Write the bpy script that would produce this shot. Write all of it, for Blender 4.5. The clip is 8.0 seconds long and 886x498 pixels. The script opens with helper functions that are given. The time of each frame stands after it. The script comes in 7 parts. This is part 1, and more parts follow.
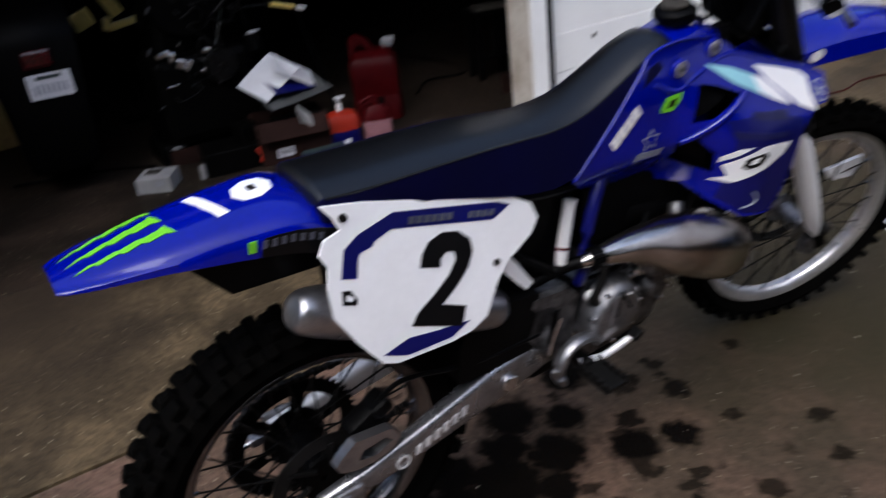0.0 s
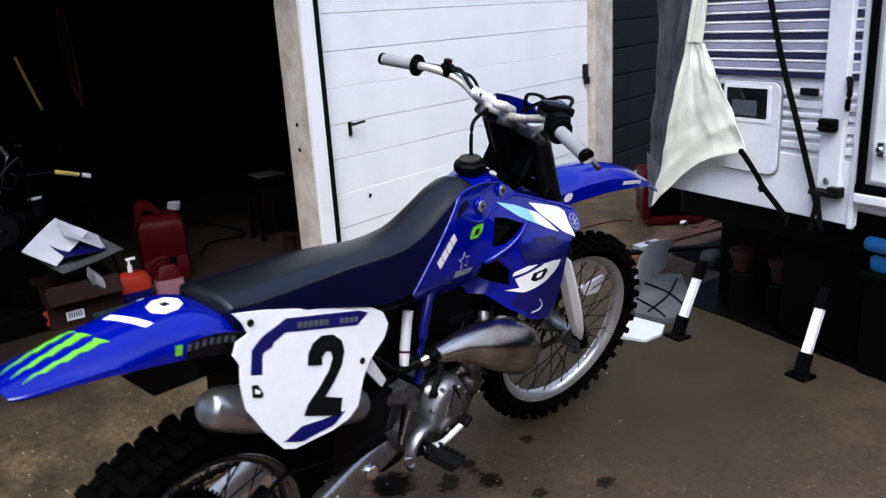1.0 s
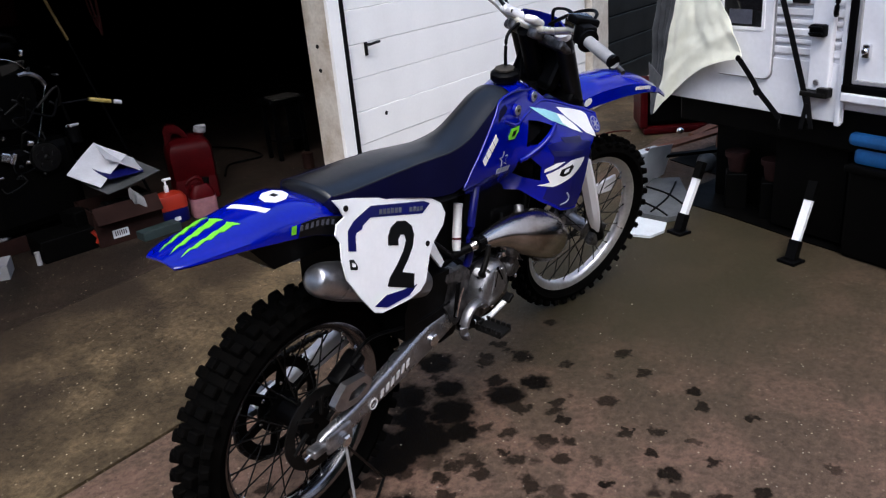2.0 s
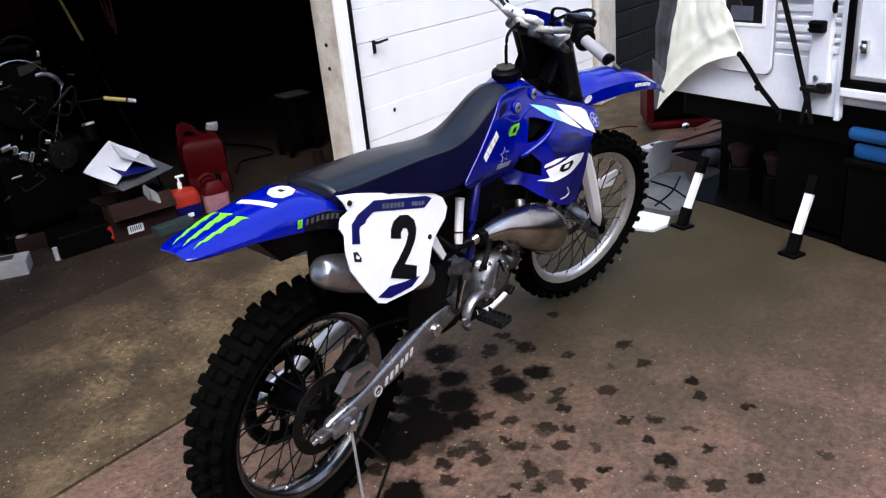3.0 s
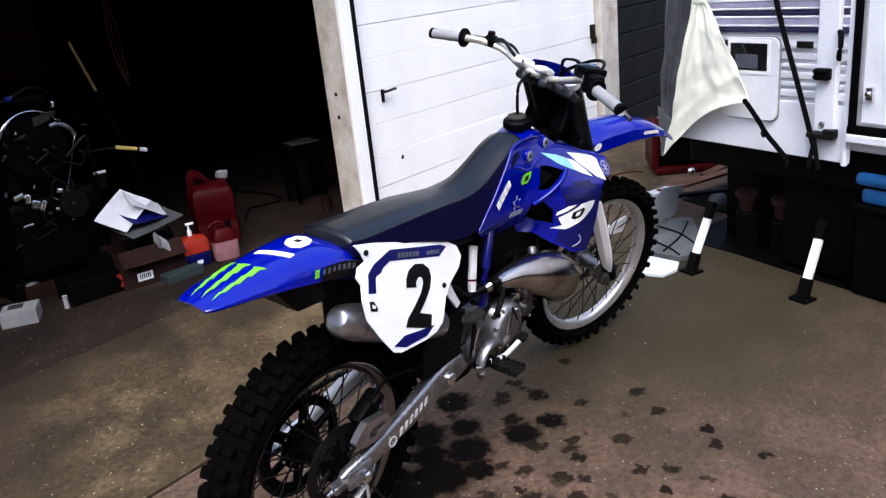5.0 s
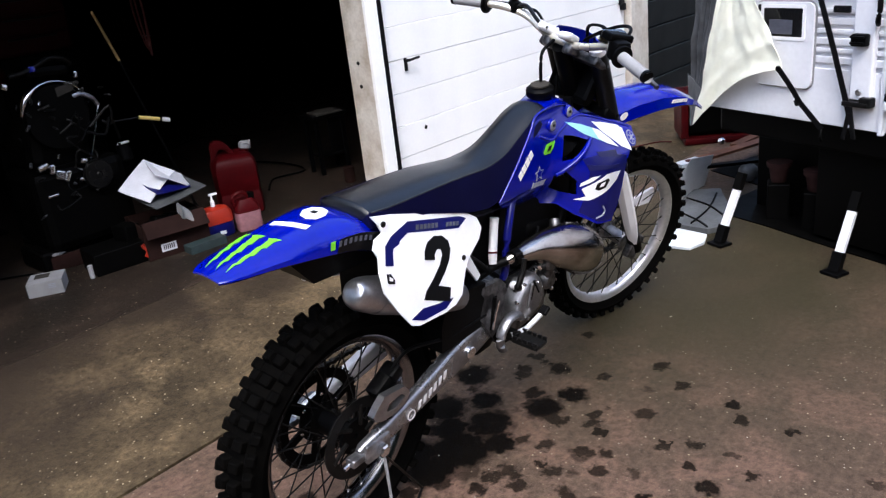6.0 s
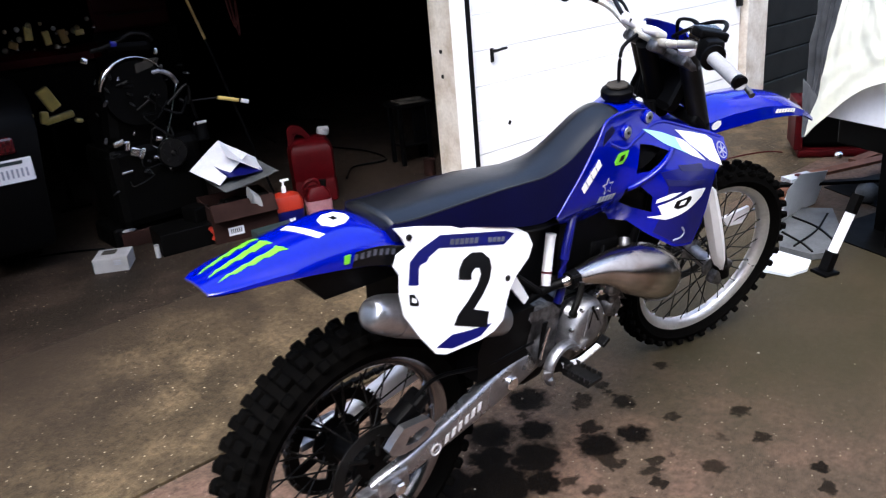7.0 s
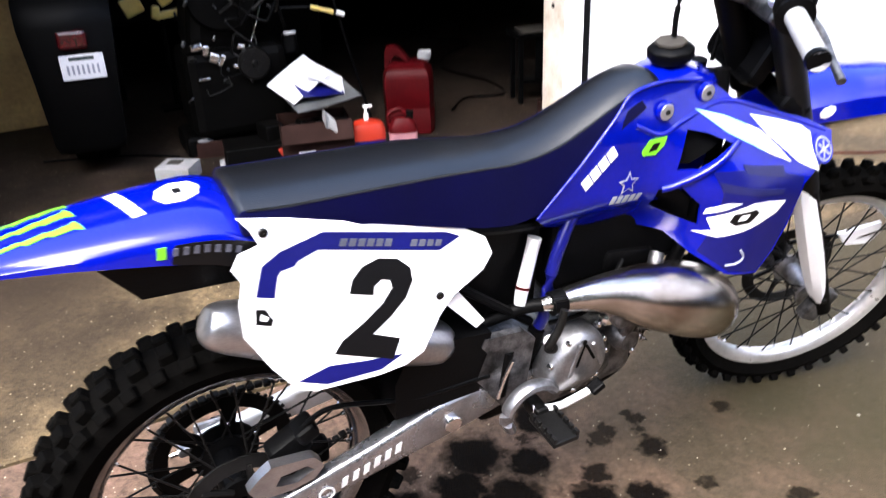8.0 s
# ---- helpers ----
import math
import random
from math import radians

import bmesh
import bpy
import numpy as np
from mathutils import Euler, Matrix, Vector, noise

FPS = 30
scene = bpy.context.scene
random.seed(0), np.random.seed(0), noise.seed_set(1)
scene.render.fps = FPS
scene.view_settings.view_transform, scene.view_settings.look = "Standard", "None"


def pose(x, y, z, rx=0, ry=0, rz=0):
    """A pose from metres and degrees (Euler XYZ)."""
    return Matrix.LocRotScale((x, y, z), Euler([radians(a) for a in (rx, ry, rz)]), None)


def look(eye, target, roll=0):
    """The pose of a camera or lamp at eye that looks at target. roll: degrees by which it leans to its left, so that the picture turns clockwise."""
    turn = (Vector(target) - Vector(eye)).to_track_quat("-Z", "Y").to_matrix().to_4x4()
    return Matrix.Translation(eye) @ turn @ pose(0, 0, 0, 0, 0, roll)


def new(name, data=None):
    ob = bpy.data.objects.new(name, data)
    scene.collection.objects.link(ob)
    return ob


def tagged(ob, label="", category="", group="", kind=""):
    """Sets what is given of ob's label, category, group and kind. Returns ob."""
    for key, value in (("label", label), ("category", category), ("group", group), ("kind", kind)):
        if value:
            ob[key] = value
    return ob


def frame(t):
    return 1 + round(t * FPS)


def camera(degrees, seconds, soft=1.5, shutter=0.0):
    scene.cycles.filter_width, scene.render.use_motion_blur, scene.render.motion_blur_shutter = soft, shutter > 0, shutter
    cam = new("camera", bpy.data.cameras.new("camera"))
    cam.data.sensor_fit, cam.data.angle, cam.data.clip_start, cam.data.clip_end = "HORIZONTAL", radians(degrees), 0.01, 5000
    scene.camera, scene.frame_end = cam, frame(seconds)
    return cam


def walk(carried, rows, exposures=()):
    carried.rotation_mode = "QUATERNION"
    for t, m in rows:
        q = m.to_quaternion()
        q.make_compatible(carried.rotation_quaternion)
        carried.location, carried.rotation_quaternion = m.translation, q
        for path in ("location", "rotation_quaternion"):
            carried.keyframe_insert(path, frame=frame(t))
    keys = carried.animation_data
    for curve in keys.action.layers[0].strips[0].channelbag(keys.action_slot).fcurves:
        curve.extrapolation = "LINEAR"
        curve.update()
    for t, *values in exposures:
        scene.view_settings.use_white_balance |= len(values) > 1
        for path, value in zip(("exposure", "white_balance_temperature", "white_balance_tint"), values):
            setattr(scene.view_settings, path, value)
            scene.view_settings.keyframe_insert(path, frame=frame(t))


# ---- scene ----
cam = camera(58.59, 8.0, soft=1.25, shutter=0.4)
PATH = [
    (0, (-0.311, -1.207, 1.353), (0.566, 0.344, 0.444), -7.0),
    (0.2, (-0.387, -1.281, 1.359), (0.711, 0.191, 0.568), -4.9),
    (0.3, (-0.436, -1.309, 1.363), (0.744, 0.121, 0.613), -5.3),
    (0.5, (-0.502, -1.343, 1.349), (0.704, 0.043, 0.559), -7.3),
    (0.7, (-0.567, -1.351, 1.374), (0.742, -0.021, 0.655), -4.7),
    (0.8, (-0.615, -1.355, 1.37), (0.758, -0.055, 0.72), -4.6),
    (1, (-0.69, -1.322, 1.386), (0.779, -0.091, 0.817), -3.5),
    (1.2, (-0.786, -1.302, 1.409), (0.703, -0.103, 0.822), -5.7),
    (1.5, (-0.901, -1.308, 1.428), (0.56, -0.119, 0.758), -5.4),
    (1.7, (-0.968, -1.335, 1.414), (0.477, -0.167, 0.674), -5.0),
    (2.8, (-1.057, -1.455, 1.439), (0.359, -0.266, 0.677), -5.7),
    (3, (-1.06, -1.451, 1.437), (0.35, -0.252, 0.679), -5.8),
    (3.5, (-1.066, -1.448, 1.443), (0.335, -0.241, 0.682), -6.3),
    (4, (-1.076, -1.432, 1.448), (0.373, -0.22, 0.793), -6.5),
    (4.2, (-1.082, -1.436, 1.453), (0.38, -0.214, 0.846), -6.3),
    (5.3, (-1.074, -1.418, 1.452), (0.361, -0.195, 0.784), -5.9),
    (5.5, (-1.071, -1.408, 1.448), (0.358, -0.179, 0.778), -5.8),
    (6, (-1.038, -1.419, 1.44), (0.338, -0.156, 0.724), -6.6),
    (6.2, (-1.019, -1.424, 1.444), (0.328, -0.132, 0.724), -6.5),
    (6.5, (-0.981, -1.41, 1.436), (0.271, -0.031, 0.705), -7.2),
    (6.8, (-0.871, -1.378, 1.424), (0.348, 0.037, 0.708), -6.4),
    (7, (-0.775, -1.354, 1.4), (0.419, 0.083, 0.685), -5.2),
    (7.2, (-0.673, -1.332, 1.392), (0.45, 0.144, 0.644), -7.3),
    (7.3, (-0.606, -1.327, 1.377), (0.457, 0.185, 0.614), -7.9),
    (7.5, (-0.461, -1.31, 1.344), (0.571, 0.245, 0.625), -3.7),
    (7.7, (-0.302, -1.309, 1.317), (0.576, 0.337, 0.595), 0.2),
    (8, (-0.119, -1.227, 1.327), (0.657, 0.401, 0.462), -2.5),
]
EXPOSURES = [(0, 0.66, 5950, 10), (0.25, 1.24, 5750, 10), (0.5, 1.36, 5800, 10), (1.0, 1.18, 5800, 10), (1.5, 0.86, 6000, 10), (3.0, 1.48, 5950, 10), (3.5, 1.49, 5950, 10), (4.0, 1.40, 5950, 10), (5.5, 1.48, 5950, 10), (6.5, 1.64, 6000, 10), (7.0, 1.89, 5950, 10), (7.5, 2.10, 6200, 10), (8.0, 2.76, 6200, 10)]
walk(cam, [(t, look(eye, target, roll)) for t, eye, target, roll in PATH], EXPOSURES)

# ---- daylight: an overcast sky over an open driveway ----
world = bpy.data.worlds.new("overcast_sky")
scene.world = world
world.use_nodes = True
wn = world.node_tree.nodes
sky = wn.new("ShaderNodeTexSky")
sky.sky_type, sky.sun_disc = "NISHITA", False
sky.sun_elevation, sky.sun_rotation = radians(57), radians(231)
sky.dust_density = 4.0
world.node_tree.links.new(sky.outputs[0], wn["Background"].inputs[0])
wn["Background"].inputs[1].default_value = 0.15
sun = new("sun", bpy.data.lights.new("sun", "SUN"))
sun.data.energy, sun.data.angle, sun.data.color = 0.95, radians(45), (1.0, 0.99, 0.97)
sun.matrix_world = look((-4.0, -3.3, 8.0), (0, 0, 0))


# ---- materials ----
def surface(name, base, rough=0.5, metal=0.0, vary=0.25, scale=7.0, fine=90.0, bump=0.1, coat=0.0, other=None, amount=0.5, spec=0.5):
    """A procedural surface: base colour varied at two scales, fine relief, uneven gloss; other: a second colour in patches."""
    m = bpy.data.materials.new(name)
    m.use_nodes = True
    n, l = m.node_tree.nodes, m.node_tree.links
    bsdf = n["Principled BSDF"]
    tc = n.new("ShaderNodeTexCoord")
    big, small = n.new("ShaderNodeTexNoise"), n.new("ShaderNodeTexNoise")
    big.inputs["Scale"].default_value, big.inputs["Detail"].default_value = scale, 5
    small.inputs["Scale"].default_value, small.inputs["Detail"].default_value = fine, 4
    for t in (big, small):
        l.new(tc.outputs["Object"], t.inputs["Vector"])
    ramp = n.new("ShaderNodeValToRGB")
    e = ramp.color_ramp.elements
    e[0].position, e[1].position = 0.35 + 0.3 * (0.5 - amount), 0.65 + 0.3 * (0.5 - amount)
    second = other or tuple(c * (1 - vary) for c in base)
    e[0].color, e[1].color = (*base, 1), (*second, 1)
    l.new(big.outputs["Fac"], ramp.inputs["Fac"])
    mix = n.new("ShaderNodeMix")
    mix.data_type, mix.blend_type = "RGBA", "MULTIPLY"
    mix.inputs["Factor"].default_value = min(1.0, vary * 1.5)
    gray = n.new("ShaderNodeValToRGB")
    gray.color_ramp.elements[0].position, gray.color_ramp.elements[1].position = 0.3, 0.7
    gray.color_ramp.elements[0].color = (0.55, 0.55, 0.55, 1)
    l.new(small.outputs["Fac"], gray.inputs["Fac"])
    l.new(ramp.outputs["Color"], mix.inputs["A"])
    l.new(gray.outputs["Color"], mix.inputs["B"])
    l.new(mix.outputs["Result"], bsdf.inputs["Base Color"])
    span = n.new("ShaderNodeMapRange")
    span.inputs["To Min"].default_value, span.inputs["To Max"].default_value = max(0.03, rough * 0.8), min(1.0, rough * 1.25)
    l.new(big.outputs["Fac"], span.inputs["Value"])
    l.new(span.outputs["Result"], bsdf.inputs["Roughness"])
    bsdf.inputs["Metallic"].default_value = metal
    bsdf.inputs["Specular IOR Level"].default_value = spec
    bsdf.inputs["Coat Weight"].default_value = coat
    bsdf.inputs["Coat Roughness"].default_value = 0.08
    if bump:
        b = n.new("ShaderNodeBump")
        b.inputs["Strength"].default_value, b.inputs["Distance"].default_value = bump, 0.004
        l.new(small.outputs["Fac"], b.inputs["Height"])
        l.new(b.outputs["Normal"], bsdf.inputs["Normal"])
    return m


BLUE = surface("blue_plastic", (0.0009, 0.0046, 0.265), 0.21, vary=0.15, scale=9, bump=0.02, coat=0.8, spec=0.12)
NAVY = surface("navy_vinyl", (0.0007, 0.0008, 0.024), 0.5, vary=0.2, scale=11, fine=300, bump=0.12, spec=0.10)
VINYL = surface("black_vinyl", (0.0024, 0.0024, 0.0030), 0.32, vary=0.5, scale=9, fine=320, bump=0.14, coat=0.12, spec=0.48)
WHITE = surface("white_plastic", (0.90, 0.90, 0.92), 0.3, vary=0.05, scale=5, bump=0.02, coat=0.3, other=(0.82, 0.82, 0.83), amount=0.35)
DECAL_BLUE = surface("blue_decal", (0.004, 0.005, 0.10), 0.3, vary=0.15, bump=0.0, coat=0.2, spec=0.25)
DECAL_BLACK = surface("black_decal", (0.003, 0.003, 0.0035), 0.35, vary=0.2, bump=0.0, spec=0.2)
DECAL_GREEN = surface("green_decal", (0.18, 0.62, 0.02), 0.35, vary=0.12, bump=0.0)
DECAL_CYAN = surface("pale_blue_decal", (0.30, 0.62, 0.72), 0.35, vary=0.12, bump=0.0)
DECAL_GREY = surface("grey_decal", (0.30, 0.32, 0.40), 0.4, vary=0.2, bump=0.0)
DECAL_DIM = surface("dull_grey_decal", (0.085, 0.09, 0.12), 0.45, vary=0.3, bump=0.0)
RUBBER = surface("tyre_rubber", (0.0016, 0.0015, 0.0014), 0.8, vary=0.4, scale=14, fine=160, bump=0.3, other=(0.0026, 0.0023, 0.0020), amount=0.40, spec=0.02)
BLACK = surface("black_plastic", (0.002, 0.002, 0.0022), 0.45, vary=0.3, scale=10, fine=200, bump=0.1, spec=0.06)
STEEL = surface("dark_steel", (0.018, 0.0175, 0.017), 0.42, metal=0.7, vary=0.4, scale=14, fine=180, bump=0.08, spec=0.2)
CHROME = surface("bright_metal", (0.80, 0.80, 0.82), 0.18, metal=1.0, vary=0.12, scale=10, bump=0.03)
ALLOY = surface("cast_alloy", (0.50, 0.50, 0.53), 0.36, metal=0.9, vary=0.4, scale=30, fine=240, bump=0.15, other=(0.16, 0.16, 0.165))
BRUSHED = surface("worn_alloy", (0.46, 0.46, 0.485), 0.30, metal=0.95, vary=0.22, scale=22, fine=340, bump=0.08, other=(0.33, 0.33, 0.345))
PIPE = surface("heat_tinted_steel", (0.70, 0.68, 0.66), 0.22, metal=1.0, vary=0.25, scale=7, fine=140, bump=0.08, other=(0.24, 0.18, 0.14), amount=0.45)
GRIP = surface("grey_grip_rubber", (0.33, 0.33, 0.34), 0.6, vary=0.25, fine=220, bump=0.2, spec=0.3)
GOLD = surface("gold_handlebar", (0.80, 0.76, 0.66), 0.25, metal=0.6, vary=0.15, bump=0.03)
RED = surface("red_plastic", (0.058, 0.0014, 0.0028), 0.45, vary=0.3, scale=8, bump=0.05, spec=0.10)
DULL_RED = surface("dull_red_plastic", (0.058, 0.0018, 0.0030), 0.5, vary=0.35, scale=8, bump=0.08, spec=0.1)
ORANGE = surface("orange_plastic", (0.32, 0.020, 0.007), 0.4, vary=0.15, bump=0.04)
CARD = surface("brown_cardboard", (0.022, 0.0080, 0.0058), 0.8, vary=0.35, scale=9, fine=120, bump=0.15, spec=0.15)
PAPER = surface("white_paper", (0.72, 0.73, 0.78), 0.7, vary=0.1, scale=14, bump=0.05)
PINK = surface("cloudy_plastic", (0.32, 0.15, 0.17), 0.4, vary=0.2, scale=20, bump=0.03)
YELLOW = surface("yellow_paint", (0.90, 0.70, 0.20), 0.3, vary=0.2, scale=12, bump=0.05, coat=0.6)
BRASS = surface("polished_brass", (0.96, 0.78, 0.42), 0.32, metal=0.95, vary=0.25, scale=20, bump=0.05)
LAMP_RED = surface("red_lens", (0.05, 0.002, 0.004), 0.2, vary=0.15, bump=0.02, coat=0.2)
TEAL = surface("teal_card", (0.022, 0.038, 0.040), 0.6, vary=0.25, scale=15, bump=0.05)
# Near black for dark metal, and for pieces that stand in for shade.
SHADOW_BLACK = surface("black_metal_and_shade", (0.002, 0.0019, 0.0018), 0.5, metal=0.0, vary=0.4, scale=8, bump=0.12, spec=0.05)
WALL_WHITE = surface("white_door_paint", (0.90, 0.90, 0.90), 0.55, vary=0.04, scale=2.5, fine=60, bump=0.08, other=(0.84, 0.84, 0.84), amount=0.4)
TRIM = surface("chipped_trim_paint", (0.62, 0.585, 0.525), 0.6, vary=0.25, scale=9, fine=70, bump=0.25, other=(0.42, 0.36, 0.29), amount=0.40)
SIDING = surface("dark_green_siding", (0.0055, 0.0075, 0.0088), 0.6, vary=0.3, scale=3, fine=60, bump=0.2, spec=0.2)
PLY = surface("stained_plywood", (0.72, 0.49, 0.18), 0.7, vary=0.35, scale=3, fine=40, bump=0.15, other=(0.45, 0.29, 0.11))
# Near black, so the colour carries the darkness inside the bay.
INSIDE = surface("near_black_boards", (0.0055, 0.0045, 0.004), 0.85, vary=0.4, scale=2, fine=40, bump=0.2, spec=0.1)
CARAVAN = surface("caravan_skin", (0.88, 0.89, 0.93), 0.35, vary=0.08, scale=2.5, fine=50, bump=0.03, coat=0.2, other=(0.70, 0.70, 0.73), amount=0.40)
STRIPE = surface("purple_stripe", (0.024, 0.021, 0.072), 0.35, vary=0.2, bump=0.02)
STRIPE_PALE = surface("lavender_stripe", (0.40, 0.38, 0.52), 0.35, vary=0.2, bump=0.02)
TARP_WHITE = surface("cream_tarpaulin", (0.84, 0.84, 0.70), 0.6, vary=0.12, scale=4, fine=30, bump=0.4, other=(0.70, 0.71, 0.60))
TARP_GREY = surface("grey_tarpaulin", (0.085, 0.09, 0.10), 0.5, vary=0.35, scale=6, fine=25, bump=0.5, other=(0.035, 0.038, 0.042), spec=0.3)
STRAP = surface("black_webbing", (0.004, 0.004, 0.0045), 0.7, vary=0.3, fine=400, bump=0.2, spec=0.08)
BLUE_BIN = surface("faded_blue_plastic", (0.012, 0.10, 0.30), 0.5, vary=0.25, scale=8, bump=0.05)
SKI_WHITE = surface("scratched_white_board", (0.62, 0.66, 0.70), 0.35, vary=0.15, scale=7, bump=0.04)
SKI_GREY = surface("grey_board", (0.11, 0.115, 0.12), 0.5, vary=0.4, scale=6, bump=0.05, spec=0.3)
WOOD = surface("weathered_wood", (0.20, 0.085, 0.05), 0.7, vary=0.4, scale=9, fine=60, bump=0.2, spec=0.2)
SLATE = surface("slate_decal", (0.012, 0.013, 0.075), 0.35, vary=0.15, bump=0.0, spec=0.3)
RIM = surface("polished_rim", (0.86, 0.86, 0.89), 0.30, metal=0.85, vary=0.18, scale=18, bump=0.03)
# Darker than the front rim; its dark reflections are put into the colour.
RIM_REAR = surface("dark_rim", (0.30, 0.30, 0.315), 0.20, metal=1.0, vary=0.25, scale=18, bump=0.04, other=(0.16, 0.16, 0.17))
STRAND = surface("dull_orange_cord", (0.10, 0.010, 0.006), 0.6, vary=0.3, scale=12, bump=0.05)
SILENCER = surface("brushed_silencer_alloy", (0.46, 0.46, 0.48), 0.30, metal=0.95, vary=0.2, scale=12, fine=200, bump=0.05, other=(0.34, 0.34, 0.36))
ARM = surface("scuffed_alloy", (0.42, 0.42, 0.445), 0.27, metal=0.88, vary=0.3, scale=16, fine=300, bump=0.10, other=(0.24, 0.24, 0.255))
COVER = surface("dull_cover_alloy", (0.34, 0.34, 0.36), 0.40, metal=0.95, vary=0.3, scale=26, fine=300, bump=0.12, other=(0.20, 0.20, 0.21))
CAST = surface("dark_cast_alloy", (0.20, 0.20, 0.21), 0.4, metal=0.85, vary=0.45, scale=40, fine=260, bump=0.2, other=(0.05, 0.05, 0.052))
BANK_GREEN = surface("dark_bank_green", (0.030, 0.042, 0.018), 0.8, vary=0.5, scale=3, fine=14, bump=0.8, other=(0.012, 0.018, 0.008), spec=0.2)
SATIN = surface("satin_silver", (0.82, 0.82, 0.84), 0.35, metal=0.25, vary=0.12, scale=20, bump=0.03)
CLAY = surface("dusty_clay", (0.035, 0.015, 0.014), 0.8, vary=0.3, scale=12, bump=0.15, spec=0.1)
LINER = surface("dull_grey_card", (0.055, 0.050, 0.043), 0.8, vary=0.3, scale=12, bump=0.1, spec=0.1)
GLASS_DARK = surface("dark_tinted_glass", (0.008, 0.008, 0.009), 0.08, vary=0.1, bump=0.0)
GRIT = surface("pale_grit", (0.30, 0.28, 0.23), 0.8, vary=0.3, scale=40, bump=0.1)


def ground_surface(name, base, other, tint, rough=0.62):
    """Old paving: broad patches, a fine aggregate, pale specks and hairline relief."""
    m = surface(name, base, rough, vary=0.35, scale=1.3, fine=230, bump=0.55, other=other, spec=0.15)
    n, l = m.node_tree.nodes, m.node_tree.links
    bsdf = n["Principled BSDF"]
    first = bsdf.inputs["Base Color"].links[0].from_socket
    tc = n.new("ShaderNodeTexCoord")
    spot, stain = n.new("ShaderNodeTexVoronoi"), n.new("ShaderNodeTexNoise")
    spot.inputs["Scale"].default_value = 46
    stain.inputs["Scale"].default_value, stain.inputs["Detail"].default_value = 4.5, 6
    l.new(tc.outputs["Object"], spot.inputs["Vector"])
    l.new(tc.outputs["Object"], stain.inputs["Vector"])
    r1, r2 = n.new("ShaderNodeValToRGB"), n.new("ShaderNodeValToRGB")
    r1.color_ramp.elements[0].position, r1.color_ramp.elements[1].position = 0.06, 0.17
    r1.color_ramp.elements[0].color, r1.color_ramp.elements[1].color = (0.8, 0.8, 0.8, 1), (0, 0, 0, 1)
    r2.color_ramp.elements[0].position, r2.color_ramp.elements[1].position = 0.47, 0.62
    l.new(spot.outputs["Distance"], r1.inputs["Fac"])
    l.new(stain.outputs["Fac"], r2.inputs["Fac"])
    a, b = n.new("ShaderNodeMix"), n.new("ShaderNodeMix")
    a.data_type = b.data_type = "RGBA"
    l.new(r2.outputs["Color"], a.inputs["Factor"])
    l.new(first, a.inputs["A"])
    a.inputs["B"].default_value = (*tint, 1)
    pick, some, rare = n.new("ShaderNodeSeparateColor"), n.new("ShaderNodeMapRange"), n.new("ShaderNodeMath")
    some.inputs["From Min"].default_value, some.inputs["From Max"].default_value = 0.30, 0.90
    rare.operation = "MULTIPLY"
    l.new(spot.outputs["Color"], pick.inputs[0])
    l.new(pick.outputs[0], some.inputs["Value"])
    l.new(some.outputs["Result"], rare.inputs[0])
    l.new(r1.outputs["Color"], rare.inputs[1])
    l.new(rare.outputs[0], b.inputs["Factor"])
    l.new(a.outputs["Result"], b.inputs["A"])
    b.inputs["B"].default_value = (0.55, 0.50, 0.38, 1)
    blot, shade, c = n.new("ShaderNodeTexNoise"), n.new("ShaderNodeValToRGB"), n.new("ShaderNodeMix")
    blot.inputs["Scale"].default_value, blot.inputs["Detail"].default_value, blot.inputs["Roughness"].default_value = 38, 9, 0.80
    shade.color_ramp.elements[0].position, shade.color_ramp.elements[1].position = 0.36, 0.66
    shade.color_ramp.elements[0].color, shade.color_ramp.elements[1].color = (0.40, 0.37, 0.34, 1), (1.55, 1.52, 1.45, 1)
    l.new(tc.outputs["Object"], blot.inputs["Vector"])
    l.new(blot.outputs["Fac"], shade.inputs["Fac"])
    c.data_type, c.blend_type = "RGBA", "MULTIPLY"
    c.inputs["Factor"].default_value = 0.9
    l.new(b.outputs["Result"], c.inputs["A"])
    l.new(shade.outputs["Color"], c.inputs["B"])
    l.new(c.outputs["Result"], bsdf.inputs["Base Color"])
    return m


SPOTS = [(1.01, -0.03, 0.042), (0.90, -0.41, 0.036), (0.75, -0.34, 0.024), (0.62, -0.35, 0.038), (0.67, -0.72, 0.034), (0.59, -0.78, 0.034), (0.72, -0.94, 0.028), (0.45, -0.49, 0.036), (1.09, -0.62, 0.026),
         (0.83, -0.61, 0.024), (0.78, -0.79, 0.023), (0.62, -0.52, 0.022), (0.54, -0.59, 0.020), (0.36, -0.42, 0.022), (0.52, -0.28, 0.020), (0.82, 0.21, 0.075), (0.77, -0.12, 0.072), (0.89, -0.16, 0.052), (0.61, -0.02, 0.088), (0.60, 0.16, 0.085),
         (0.45, -0.03, 0.110), (0.44, -0.21, 0.036), (0.33, -0.19, 0.028), (0.32, -0.02, 0.085), (0.37, 0.07, 0.075), (0.52, 0.07, 0.075), (0.54, -0.11, 0.060), (0.38, -0.11, 0.048), (0.71, 0.07, 0.060), (0.17, -0.17, 0.071), (1.03, -0.82, 0.022), (0.91, -1.07, 0.020), (0.83, -0.04, 0.038), (0.92, 0.06, 0.032), (0.73, -0.64, 0.020), (0.84, -0.72, 0.018)]


